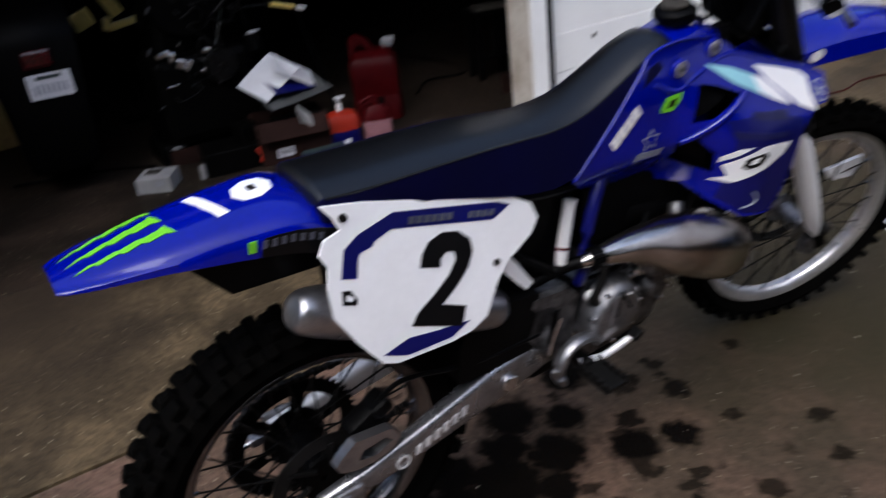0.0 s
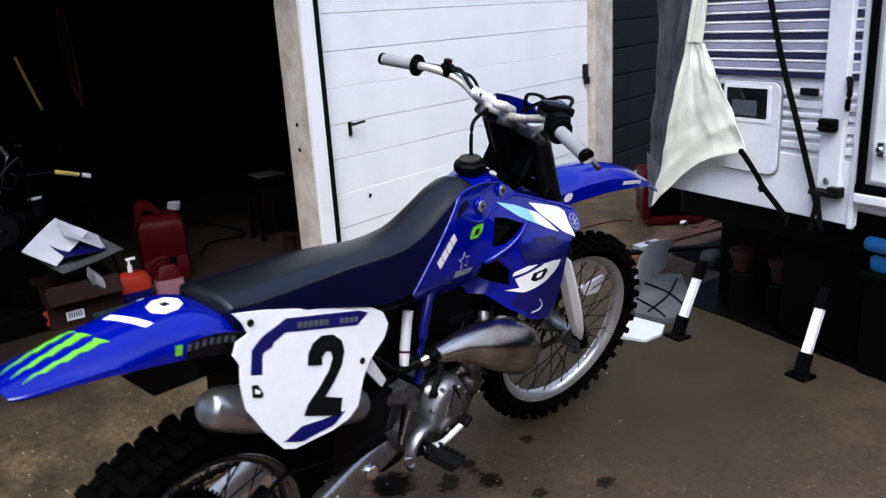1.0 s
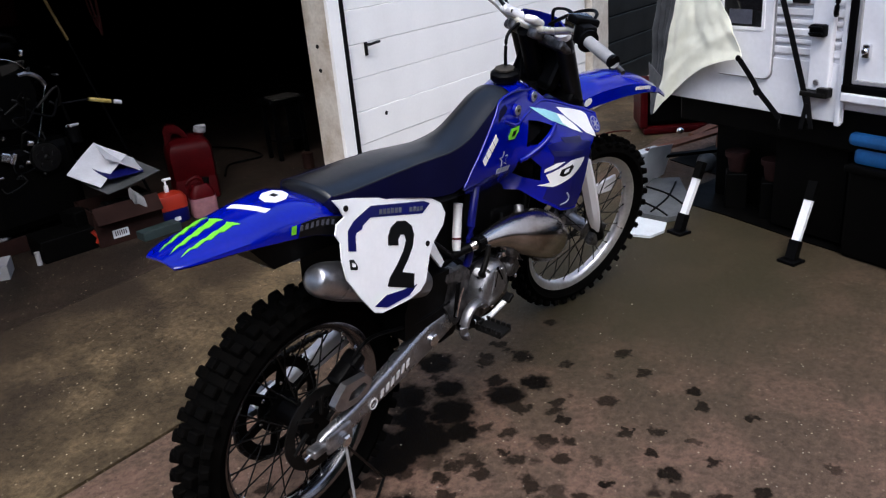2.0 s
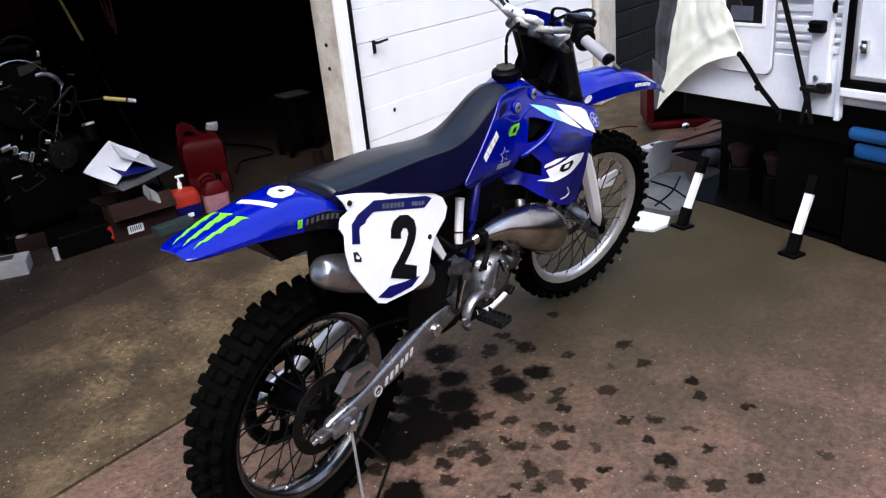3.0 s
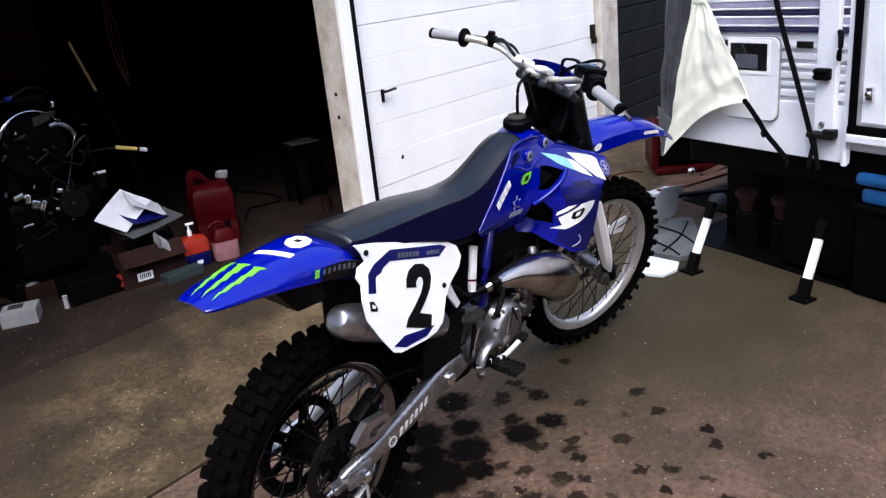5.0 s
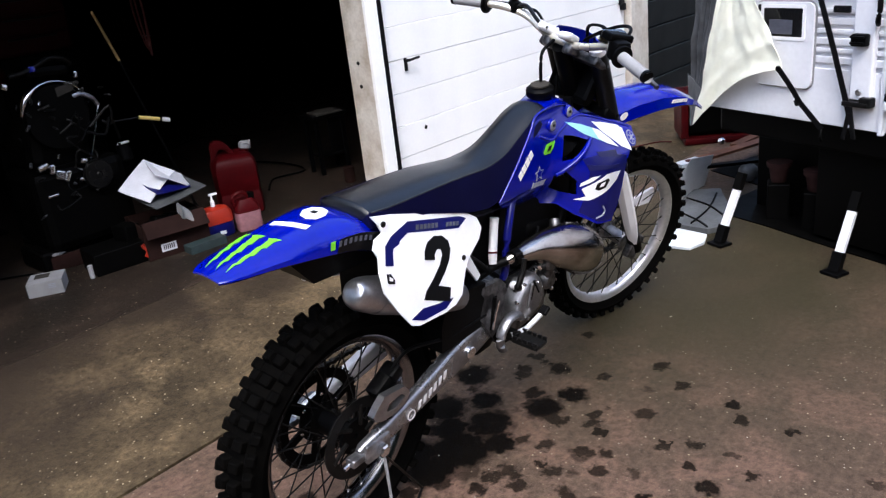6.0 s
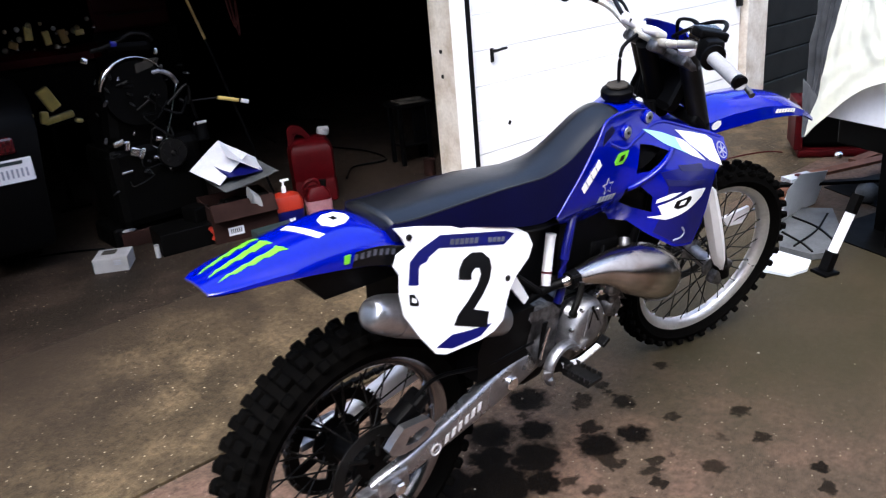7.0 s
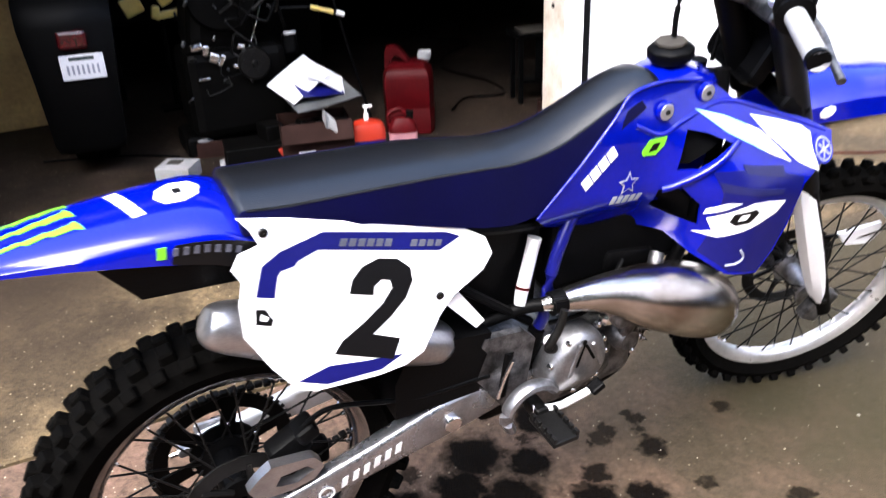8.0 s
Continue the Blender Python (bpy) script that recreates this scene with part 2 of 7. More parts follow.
def soaked(m):
    """Oil that has dripped and soaked into the slab: round spots with frayed soft edges, thickest under the engine."""
    n, l = m.node_tree.nodes, m.node_tree.links
    bsdf = n["Principled BSDF"]
    first = bsdf.inputs["Base Color"].links[0].from_socket
    gloss = bsdf.inputs["Roughness"].links[0].from_socket
    tc, fray = n.new("ShaderNodeNewGeometry"), n.new("ShaderNodeTexNoise")
    fray.inputs["Scale"].default_value, fray.inputs["Detail"].default_value = 34, 6
    l.new(tc.outputs["Position"], fray.inputs["Vector"])
    off = n.new("ShaderNodeVectorMath")
    off.operation = "MULTIPLY_ADD"
    off.inputs[1].default_value, off.inputs[2].default_value = (0.075, 0.075, 0), (-0.0375, -0.0375, 0)
    l.new(fray.outputs["Color"], off.inputs[0])
    at = n.new("ShaderNodeVectorMath")
    l.new(tc.outputs["Position"], at.inputs[0])
    l.new(off.outputs[0], at.inputs[1])
    total = None

    def dip(place, r0, r1, top=1.0):
        d, k = n.new("ShaderNodeVectorMath"), n.new("ShaderNodeMapRange")
        d.operation = "DISTANCE"
        l.new(at.outputs[0], d.inputs[0])
        d.inputs[1].default_value = place
        k.inputs["From Min"].default_value, k.inputs["From Max"].default_value = r0, r1
        k.inputs["To Min"].default_value, k.inputs["To Max"].default_value = top, 0.0
        l.new(d.outputs["Value"], k.inputs["Value"])
        return k.outputs["Result"]

    def both(a, b, how):
        q = n.new("ShaderNodeMath")
        q.operation = how
        l.new(a, q.inputs[0])
        l.new(b, q.inputs[1])
        return q.outputs[0]

    for i, (x, y, r) in enumerate(SPOTS):
        k = dip((x, y, 0), r * 0.70, r * 1.12, 1.0 if r > 0.05 else (0.94, 0.80, 0.90, 0.62)[i % 4])
        total = k if total is None else both(total, k, "MAXIMUM")
    cells = n.new("ShaderNodeTexVoronoi")
    cells.inputs["Scale"].default_value = 11
    l.new(at.outputs[0], cells.inputs["Vector"])
    drop = n.new("ShaderNodeMapRange")
    drop.inputs["From Min"].default_value, drop.inputs["From Max"].default_value = 0.25, 0.37
    drop.inputs["To Min"].default_value, drop.inputs["To Max"].default_value = 0.84, 0.0
    l.new(cells.outputs["Distance"], drop.inputs["Value"])
    chance = n.new("ShaderNodeSeparateColor")
    l.new(cells.outputs["Color"], chance.inputs[0])
    near = dip((0.54, -0.12, 0), 0.30, 0.84, 1.0)
    pick = both(near, chance.outputs[0], "GREATER_THAN")
    total = both(total, both(drop.outputs["Result"], pick, "MULTIPLY"), "MAXIMUM")
    # Wide soft disc of dark olive, mixed over the slab's colour.
    olive_mix = n.new("ShaderNodeMix")
    olive_mix.data_type = "RGBA"
    l.new(dip((2.0, 0.02, 0), 0.60, 1.80, 0.86), olive_mix.inputs["Factor"])
    l.new(first, olive_mix.inputs["A"])
    olive_mix.inputs["B"].default_value = (0.0205, 0.0190, 0.0085, 1)
    first = olive_mix.outputs["Result"]
    a, b = n.new("ShaderNodeMix"), n.new("ShaderNodeMix")
    a.data_type = "RGBA"
    l.new(total, a.inputs["Factor"])
    l.new(first, a.inputs["A"])
    a.inputs["B"].default_value = (0.0024, 0.0016, 0.0011, 1)
    l.new(a.outputs["Result"], bsdf.inputs["Base Color"])
    l.new(total, b.inputs["Factor"])
    l.new(gloss, b.inputs["A"])
    b.inputs["B"].default_value = 0.7
    l.new(b.outputs["Result"], bsdf.inputs["Roughness"])
    dull = n.new("ShaderNodeMapRange")
    dull.inputs["To Min"].default_value, dull.inputs["To Max"].default_value = 0.15, 0.04
    l.new(total, dull.inputs["Value"])
    l.new(dull.outputs["Result"], bsdf.inputs["Specular IOR Level"])
    return m


DRIVE = ground_surface("driveway_paving", (0.061, 0.045, 0.032), (0.036, 0.030, 0.021), (0.076, 0.055, 0.039))


def dirt_and_shade(m, spots, dirt):
    """Wide frayed brown patches near the bay: dirt, and the overhang's shade in the colour."""
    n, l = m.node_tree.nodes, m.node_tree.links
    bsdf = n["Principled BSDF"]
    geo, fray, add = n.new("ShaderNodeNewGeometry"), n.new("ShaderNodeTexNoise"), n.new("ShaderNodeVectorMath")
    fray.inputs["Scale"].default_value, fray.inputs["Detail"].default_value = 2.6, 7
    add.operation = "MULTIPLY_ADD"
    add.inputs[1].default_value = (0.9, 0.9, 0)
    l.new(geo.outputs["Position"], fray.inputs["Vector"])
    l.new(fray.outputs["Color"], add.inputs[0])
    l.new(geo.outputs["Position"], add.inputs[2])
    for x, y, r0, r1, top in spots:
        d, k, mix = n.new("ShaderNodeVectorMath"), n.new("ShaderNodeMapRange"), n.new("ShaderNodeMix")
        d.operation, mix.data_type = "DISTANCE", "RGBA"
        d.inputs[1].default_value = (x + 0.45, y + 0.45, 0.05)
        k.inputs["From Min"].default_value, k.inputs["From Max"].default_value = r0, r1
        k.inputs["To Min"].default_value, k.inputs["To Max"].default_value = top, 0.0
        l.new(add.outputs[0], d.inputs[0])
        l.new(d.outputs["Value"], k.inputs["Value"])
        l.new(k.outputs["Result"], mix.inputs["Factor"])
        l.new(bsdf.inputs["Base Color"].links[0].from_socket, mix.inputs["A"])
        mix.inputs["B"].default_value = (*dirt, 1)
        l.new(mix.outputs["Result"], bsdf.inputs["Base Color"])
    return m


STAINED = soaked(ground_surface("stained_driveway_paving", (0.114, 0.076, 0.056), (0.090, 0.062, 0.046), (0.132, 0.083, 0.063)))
APRON = dirt_and_shade(ground_surface("apron_concrete", (0.073, 0.054, 0.032), (0.040, 0.030, 0.018), (0.098, 0.073, 0.042)), ((-0.65, 1.75, 0.35, 0.95, 0.80), (0.0, 1.95, 0.25, 0.75, 0.80), (0.62, 1.72, 0.10, 0.48, 0.82), (1.3, 1.85, 0.1, 0.5, 0.5)), (0.018, 0.0125, 0.0095))
# Base darker than the ramp's, with the bay's shade held in the colour.
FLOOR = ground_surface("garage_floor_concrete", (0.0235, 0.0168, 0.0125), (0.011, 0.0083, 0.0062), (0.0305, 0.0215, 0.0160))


# ---- shaping helpers ----
def sharpen(bm, degrees=38):
    bm.normal_update()
    cut = bm.faces.layers.int.get("squared")
    area = {fa: fa.calc_area() for fa in bm.faces} if cut else {}
    for fa in bm.faces:
        fa.smooth = True
    for ed in bm.edges:
        ed.smooth = len(ed.link_faces) == 2 and ed.calc_face_angle(0.0) < radians(degrees)
        if cut and ed.smooth:
            a, b = ed.link_faces
            if a[cut] and b[cut] and ed.calc_face_angle(0.0) > 0.12 and max(area[a], area[b]) > 4 * min(area[a], area[b]):
                ed.smooth = False


def mesh_of(name, bm, material):
    sharpen(bm)
    me = bpy.data.meshes.new(name)
    bm.to_mesh(me)
    bm.free()
    me.materials.append(material)
    return me


def part(name, bm, material, parent, label=""):
    ob = new(name, mesh_of(name, bm, material))
    ob.parent = parent
    return tagged(ob, label) if label else ob


def thing(name, m, label, category, group="", kind=""):
    ob = new(name)
    ob.empty_display_size = 0.1
    ob.matrix_world = m
    return tagged(ob, label, category, group, kind)


def solid(name, bm, material, m, label, category, group="", kind=""):
    ob = new(name, mesh_of(name, bm, material))
    ob.matrix_world = m
    return tagged(ob, label, category, group, kind)


def smoothstep(a, b, x):
    t = min(1.0, max(0.0, (x - a) / (b - a)))
    return t * t * (3 - 2 * t)


def lerp_table(rows, x):
    """Piecewise smooth reading of rows (x, value, value, ...)."""
    if x <= rows[0][0]:
        return rows[0][1:]
    for p, q in zip(rows, rows[1:]):
        if x <= q[0]:
            t = (x - p[0]) / (q[0] - p[0])
            return tuple(u + (v - u) * t for u, v in zip(p[1:], q[1:]))
    return rows[-1][1:]


def box(size, at=(0, 0, 0), bevel=0.0, turn=None, segments=2, taper=1.0):
    bm = bmesh.new()
    bmesh.ops.create_cube(bm, size=1)
    for v in bm.verts:
        k = taper if v.co.z > 0 else 1.0
        v.co = Vector((v.co.x * size[0] * k, v.co.y * size[1] * k, v.co.z * size[2]))
    if bevel:
        bmesh.ops.bevel(bm, geom=bm.edges[:], offset=bevel, segments=segments, profile=0.5, affect="EDGES")
    cut = bm.faces.layers.int.new("squared")
    for fa in bm.faces:
        fa[cut] = 1
    if turn:
        bm.transform(Euler([radians(a) for a in turn]).to_matrix().to_4x4())
    bmesh.ops.translate(bm, vec=at, verts=bm.verts)
    return bm


def join(*bms):
    out = bmesh.new()
    for b in bms:
        me = bpy.data.meshes.new("t")
        b.to_mesh(me)
        b.free()
        out.from_mesh(me)
        bpy.data.meshes.remove(me)
    return out


def spline(points, steps=6):
    """Catmull-Rom through points; each point may carry a radius as its fourth number."""
    p = [np.array(q, float) for q in points]
    p = [2 * p[0] - p[1], *p, 2 * p[-1] - p[-2]]
    out = []
    for a, b, c, d in zip(p, p[1:], p[2:], p[3:]):
        for k in range(steps):
            t = k / steps
            out.append(0.5 * (2 * b + (c - a) * t + (2 * a - 5 * b + 4 * c - d) * t * t + (3 * b - a - 3 * c + d) * t ** 3))
    out.append(p[-2])
    return out


def tube(points, radius=0.01, sides=10, steps=5, squash=1.0):
    """A round bar swept along points (x, y, z) or (x, y, z, radius)."""
    pts = spline(points, steps) if steps > 1 else [np.array(q, float) for q in points]
    bm, rings = bmesh.new(), []
    up = Vector((0, 0, 1))
    for k, q in enumerate(pts):
        d = Vector(pts[min(k + 1, len(pts) - 1)][:3]) - Vector(pts[max(k - 1, 0)][:3])
        d.normalize()
        side = d.cross(up)
        if side.length < 0.2:
            side = d.cross(Vector((0, 1, 0)))
        side.normalize()
        top = side.cross(d)
        r = float(q[3]) if len(q) > 3 else radius
        rings.append([bm.verts.new(Vector(q[:3]) + r * (math.cos(2 * math.pi * s / sides) * side * squash + math.sin(2 * math.pi * s / sides) * top)) for s in range(sides)])
    for a, b in zip(rings, rings[1:]):
        for s in range(sides):
            bm.faces.new((a[s], a[(s + 1) % sides], b[(s + 1) % sides], b[s]))
    bm.faces.new(rings[0][::-1])
    bm.faces.new(rings[-1])
    bmesh.ops.recalc_face_normals(bm, faces=bm.faces)
    return bm


def loft(rings, closed=True, caps=True):
    bm = bmesh.new()
    vs = [[bm.verts.new(p) for p in r] for r in rings]
    n = len(vs[0])
    for a, b in zip(vs, vs[1:]):
        for s in range(n if closed else n - 1):
            bm.faces.new((a[s], a[(s + 1) % n], b[(s + 1) % n], b[s]))
    if caps and closed:
        bm.faces.new(vs[0][::-1])
        bm.faces.new(vs[-1])
    bmesh.ops.recalc_face_normals(bm, faces=bm.faces)
    return bm


def revolve(profile, sides=48, closed=True):
    """Profile (radius, y) turned about the y axis."""
    bm, rings = bmesh.new(), []
    for k in range(sides):
        a = 2 * math.pi * k / sides
        rings.append([bm.verts.new((r * math.cos(a), y, r * math.sin(a))) for r, y in profile])
    n = len(profile)
    for k in range(sides):
        a, b = rings[k], rings[(k + 1) % sides]
        for s in range(n if closed else n - 1):
            bm.faces.new((a[s], a[(s + 1) % n], b[(s + 1) % n], b[s]))
    bmesh.ops.recalc_face_normals(bm, faces=bm.faces)
    return bm


def disc(radius, thick, sides=28, bevel=0.0):
    b = bevel or thick * 0.2
    return revolve([(0.0005, -thick / 2), (radius - b, -thick / 2), (radius, -thick / 2 + b), (radius, thick / 2 - b), (radius - b, thick / 2), (0.0005, thick / 2)], sides, closed=False)


def inside(poly, x, y):
    """Whether the point lies within the outline."""
    hit = False
    for (ax, ay), (bx, by) in zip(poly, [*poly[1:], poly[0]]):
        if (ay > y) != (by > y) and x < ax + (y - ay) * (bx - ax) / (by - ay):
            hit = not hit
    return hit


def sheet(outline, place, thick=0.003, cell=0.03, round_steps=0, openings=()):
    """A panel with the given outline (u, v), laid on the surface place(u, v, out) and given thickness inwards; openings: outlines cut right through it."""
    if round_steps:
        outline = [tuple(q[:2]) for q in spline([(*o, 0) for o in [*outline, outline[0]]], round_steps)][:-1]
    bm = bmesh.new()
    face = bm.faces.new([bm.verts.new((u, v, 0)) for u, v in outline])
    bmesh.ops.triangulate(bm, faces=[face])
    for axis in (0, 1):
        lo, hi = min(o[axis] for o in outline), max(o[axis] for o in outline)
        for k in range(1, int((hi - lo) / cell) + 1):
            co, no = [0, 0, 0], [0, 0, 0]
            co[axis], no[axis] = lo + k * cell, 1
            bmesh.ops.bisect_plane(bm, geom=bm.verts[:] + bm.edges[:] + bm.faces[:], plane_co=co, plane_no=no)
    for poly in openings:
        for (ax, ay), (bx, by) in zip(poly, [*poly[1:], poly[0]]):
            mx, my, reach = (ax + bx) / 2, (ay + by) / 2, math.hypot(bx - ax, by - ay) / 2 + cell
            near = [fa for fa in bm.faces if math.hypot(fa.calc_center_median().x - mx, fa.calc_center_median().y - my) < reach + cell]
            geom = list({g for fa in near for g in (*fa.verts, *fa.edges)}) + near
            bmesh.ops.bisect_plane(bm, geom=geom, plane_co=(ax, ay, 0), plane_no=(by - ay, ax - bx, 0))
        gone = [fa for fa in bm.faces if inside(poly, fa.calc_center_median().x, fa.calc_center_median().y)]
        bmesh.ops.delete(bm, geom=gone, context="FACES")
    outer = {v: (v.co.x, v.co.y) for v in bm.verts}
    faces, rim = bm.faces[:], [e for e in bm.edges if len(e.link_faces) == 1]
    inner = {v: bm.verts.new(place(*uv, -thick)) for v, uv in outer.items()}
    for v, uv in outer.items():
        v.co = place(*uv, 0.0)
    for fa in faces:
        bm.faces.new([inner[v] for v in reversed(fa.verts)])
    for e in rim:
        a, b = e.verts
        bm.faces.new((a, b, inner[b], inner[a]))
    bmesh.ops.recalc_face_normals(bm, faces=bm.faces)
    return bm


def strip_bars(u0, v0, u1, v1, count, height, lean=0.0, fill=0.7):
    """Outlines of short bars in a row from (u0, v0) to (u1, v1), standing in for lettering."""
    out = []
    d = Vector((u1 - u0, v1 - v0))
    up = Vector((-d.y, d.x)).normalized() * height
    for k in range(count):
        a = Vector((u0, v0)) + d * (k / count)
        b = a + d * (fill / count)
        s = d.normalized() * lean * height
        out.append([tuple(a), tuple(b), tuple(b + up + s), tuple(a + up + s)])
    return out


# ---- the setting ----
def plane_grid(x0, x1, y0, y1, nx, ny, z=0.0, wave=0.0):
    bm = bmesh.new()
    vs = [[bm.verts.new((x0 + (x1 - x0) * i / nx, y0 + (y1 - y0) * j / ny, z + wave * noise.noise(Vector((i * 0.9, j * 0.9, 1.7))))) for j in range(ny + 1)] for i in range(nx + 1)]
    for i in range(nx):
        for j in range(ny):
            bm.faces.new((vs[i][j], vs[i + 1][j], vs[i + 1][j + 1], vs[i][j + 1]))
    return bm


def setting(name, bm, material, label, category):
    return solid(name, bm, material, Matrix(), label, category, kind="structure")


setting("ground", join(plane_grid(-400, 400, -400, 400, 8, 8, -0.012)), DRIVE, "brown weathered driveway paving with oil stains", "ground")
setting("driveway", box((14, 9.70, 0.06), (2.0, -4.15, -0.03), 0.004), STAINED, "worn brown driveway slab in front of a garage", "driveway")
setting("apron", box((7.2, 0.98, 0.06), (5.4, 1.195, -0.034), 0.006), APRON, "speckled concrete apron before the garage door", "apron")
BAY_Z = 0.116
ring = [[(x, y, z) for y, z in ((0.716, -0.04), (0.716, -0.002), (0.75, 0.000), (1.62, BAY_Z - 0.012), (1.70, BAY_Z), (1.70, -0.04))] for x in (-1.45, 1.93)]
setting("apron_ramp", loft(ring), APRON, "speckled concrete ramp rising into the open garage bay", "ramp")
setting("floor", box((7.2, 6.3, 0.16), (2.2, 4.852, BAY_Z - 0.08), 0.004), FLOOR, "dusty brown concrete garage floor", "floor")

WALL_Y, WALL_T = 1.53, 0.135
setting("wall_pier", box((0.075, WALL_T + 0.03, 2.138), (1.8325, WALL_Y + WALL_T / 2 + 0.015, 1.069), 0.006), TRIM, "chipped cream-painted door post between two garage bays", "post")
setting("trim_1", box((0.082, 0.022, 2.138), (1.831, WALL_Y - 0.011, 1.069), 0.003), WALL_WHITE, "white painted door post trim", "trim")
setting("trim_2", box((0.032, 0.05, 2.3), (1.890, WALL_Y + 0.006, 1.15), 0.002), STRAP, "black weather strip at the door edge", "trim")
setting("wall_header", box((7.4, WALL_T, 0.22), (2.2, WALL_Y + WALL_T / 2, 2.25), 0.005), TRIM, "cream painted beam over the garage doors", "wall")
setting("wall_left_pier", box((0.5, WALL_T, 2.138), (-1.25, WALL_Y + WALL_T / 2, 1.069), 0.005), TRIM, "cream painted garage corner", "wall")
setting("wall_right_jamb", box((0.27, 0.16, 2.138), (4.645, WALL_Y + 0.055, 1.069), 0.006), TRIM, "weathered white door jamb", "jamb")
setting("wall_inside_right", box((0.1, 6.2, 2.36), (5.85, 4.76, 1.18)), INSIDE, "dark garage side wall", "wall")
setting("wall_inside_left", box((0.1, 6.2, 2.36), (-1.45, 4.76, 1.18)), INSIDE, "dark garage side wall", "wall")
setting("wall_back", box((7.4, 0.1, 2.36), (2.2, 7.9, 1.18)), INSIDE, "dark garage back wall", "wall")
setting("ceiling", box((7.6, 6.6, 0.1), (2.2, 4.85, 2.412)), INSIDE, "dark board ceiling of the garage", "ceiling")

# sectional door of grooved boards, one bay wide
door = thing("door_1", Matrix(), "white painted garage door of horizontal grooved boards", "garage door", kind="structure")
board = mesh_of("board", box((2.585, 0.035, 0.1728), (0, 0, 0), 0.003), WALL_WHITE)
for k in range(12):
    ob = new("board", board)
    ob.parent = door
    ob.location = (3.2035, WALL_Y + 0.045 + 0.0015 * math.sin(k * 2.3), 0.024 + 0.0875 + 0.1745 * k)
part("backing", box((2.585, 0.012, 2.14), (3.2035, WALL_Y + 0.072, 1.09)), INSIDE, door)
latch = part("latch_plate", box((0.022, 0.008, 0.07), (2.075, WALL_Y + 0.022, 0.865), 0.003), STEEL, door, "dark steel door latch")
part("latch_lever", join(tube([(2.075, WALL_Y + 0.018, 0.885), (2.075, WALL_Y - 0.012, 0.889)], 0.008, 8, 1), tube([(2.07, WALL_Y - 0.014, 0.888), (2.11, WALL_Y - 0.018, 0.893), (2.145, WALL_Y - 0.014, 0.893)], 0.007, 8, 2)), STEEL, latch)
part("keyhole_chip", box((0.02, 0.004, 0.022), (2.18, WALL_Y + 0.026, 0.50), 0.002, (0, 30, 0)), STEEL, door)
part("hinge_bracket", join(box((0.05, 0.03, 0.10), (4.44, WALL_Y + 0.018, 0.935), 0.004), box((0.03, 0.04, 0.05), (4.45, WALL_Y + 0.01, 0.87), 0.004)), STEEL, door, "rusty door hinge")
for dz in (0.92, 0.80):
    setting("nail_hole", disc(0.011, 0.004, 10), STEEL, "rusty bolt head in the door post", "bolt").matrix_world = pose(1.7948, 1.62, dz, 0, 0, 90)

# board-clad wall beyond the jamb
clad = thing("wall_siding", Matrix(), "dark green horizontal board siding", "wall", kind="structure")
plank = mesh_of("plank", box((3.2, 0.03, 0.197), (0, 0, 0), 0.004), SIDING)
for k in range(11):
    ob = new("plank", plank)
    ob.parent = clad
    ob.matrix_local = pose(6.384, WALL_Y + 0.05, 0.135 + 0.205 * k, 5, 0, 0)
part("sheathing", box((3.2, 0.08, 2.34), (6.384, WALL_Y + 0.12, 1.17)), INSIDE, clad)
part("footing", box((3.2, 0.06, 0.05), (6.384, WALL_Y + 0.04, 0.02)), TRIM, clad)

# the unseen eaves over the doors, and unseen banks added to block low sky
# Eaves and roof are unseen; kept low to let sky light in.
setting("wall_upper", box((9.6, 0.16, 0.10), (3.2, WALL_Y + 0.085, 2.413), 0.006), SIDING, "dark green boarded wall over the garage doors", "wall")
setting("roof_edge", box((9.8, 6.9, 0.08), (3.2, WALL_Y + 3.20, 2.506), 0.01), SHADOW_BLACK, "flat dark felt roof over the garage", "roof")


def hedge(x0, y0, x1, y1, h):
    """An unseen leafy bank with an uneven face and top, added to block low sky."""
    d = Vector((x1 - x0, y1 - y0, 0))
    side = Vector((-d.y, d.x, 0)).normalized()
    rings = []
    for k in range(41):
        p = Vector((x0, y0, 0)) + d * (k / 40)
        w = [0.35 * noise.noise(Vector((k * 0.37, j * 0.7, 4.1))) for j in range(6)]
        rings.append([p + side * (0.8 + w[0]), p + side * (0.9 + w[1]) + Vector((0, 0, h * 0.5)), p + side * (0.5 + w[2]) + Vector((0, 0, h + w[3])), p - side * (0.5 + w[4]) + Vector((0, 0, h + w[5])), p - side * 0.9 + Vector((0, 0, h * 0.5)), p - side * 0.9])
    return loft(rings)


setting("backdrop_1", hedge(15, -9.5, -11, -9.5, 8.0), BANK_GREEN, "unseen dark leafy bank that blocks low sky light", "hedge")
setting("backdrop_2", hedge(-10, -9.5, -10, 9, 4.6), BANK_GREEN, "unseen dark leafy bank that blocks low sky light", "hedge")


# ---- the dirt bike: x forward from the rear axle, y to its left, z up; it leans on a stand ----
BIKE = pose(0.007, 0.007, 0.0, 7.07, 0, 1.36)
bike = thing("dirt_bike", BIKE, "blue and white motocross bike leaning on a side stand", "motorcycle")
STEER = Matrix.Translation((1.0, 0, 1.13)) @ Matrix.Rotation(radians(-16.8), 4, Vector((-math.sin(radians(27)), 0, math.cos(radians(27))))) @ Matrix.Translation((-1.0, 0, -1.13))
REAR_R, FRONT_R, WHEELBASE = 0.345, 0.350, 1.458


def bend(x):
    """The rear body sits a little off the wheel line."""
    return -0.018 * smoothstep(0.9, 0.0, x)


def turned(bm, m):
    bm.transform(m)
    return bm


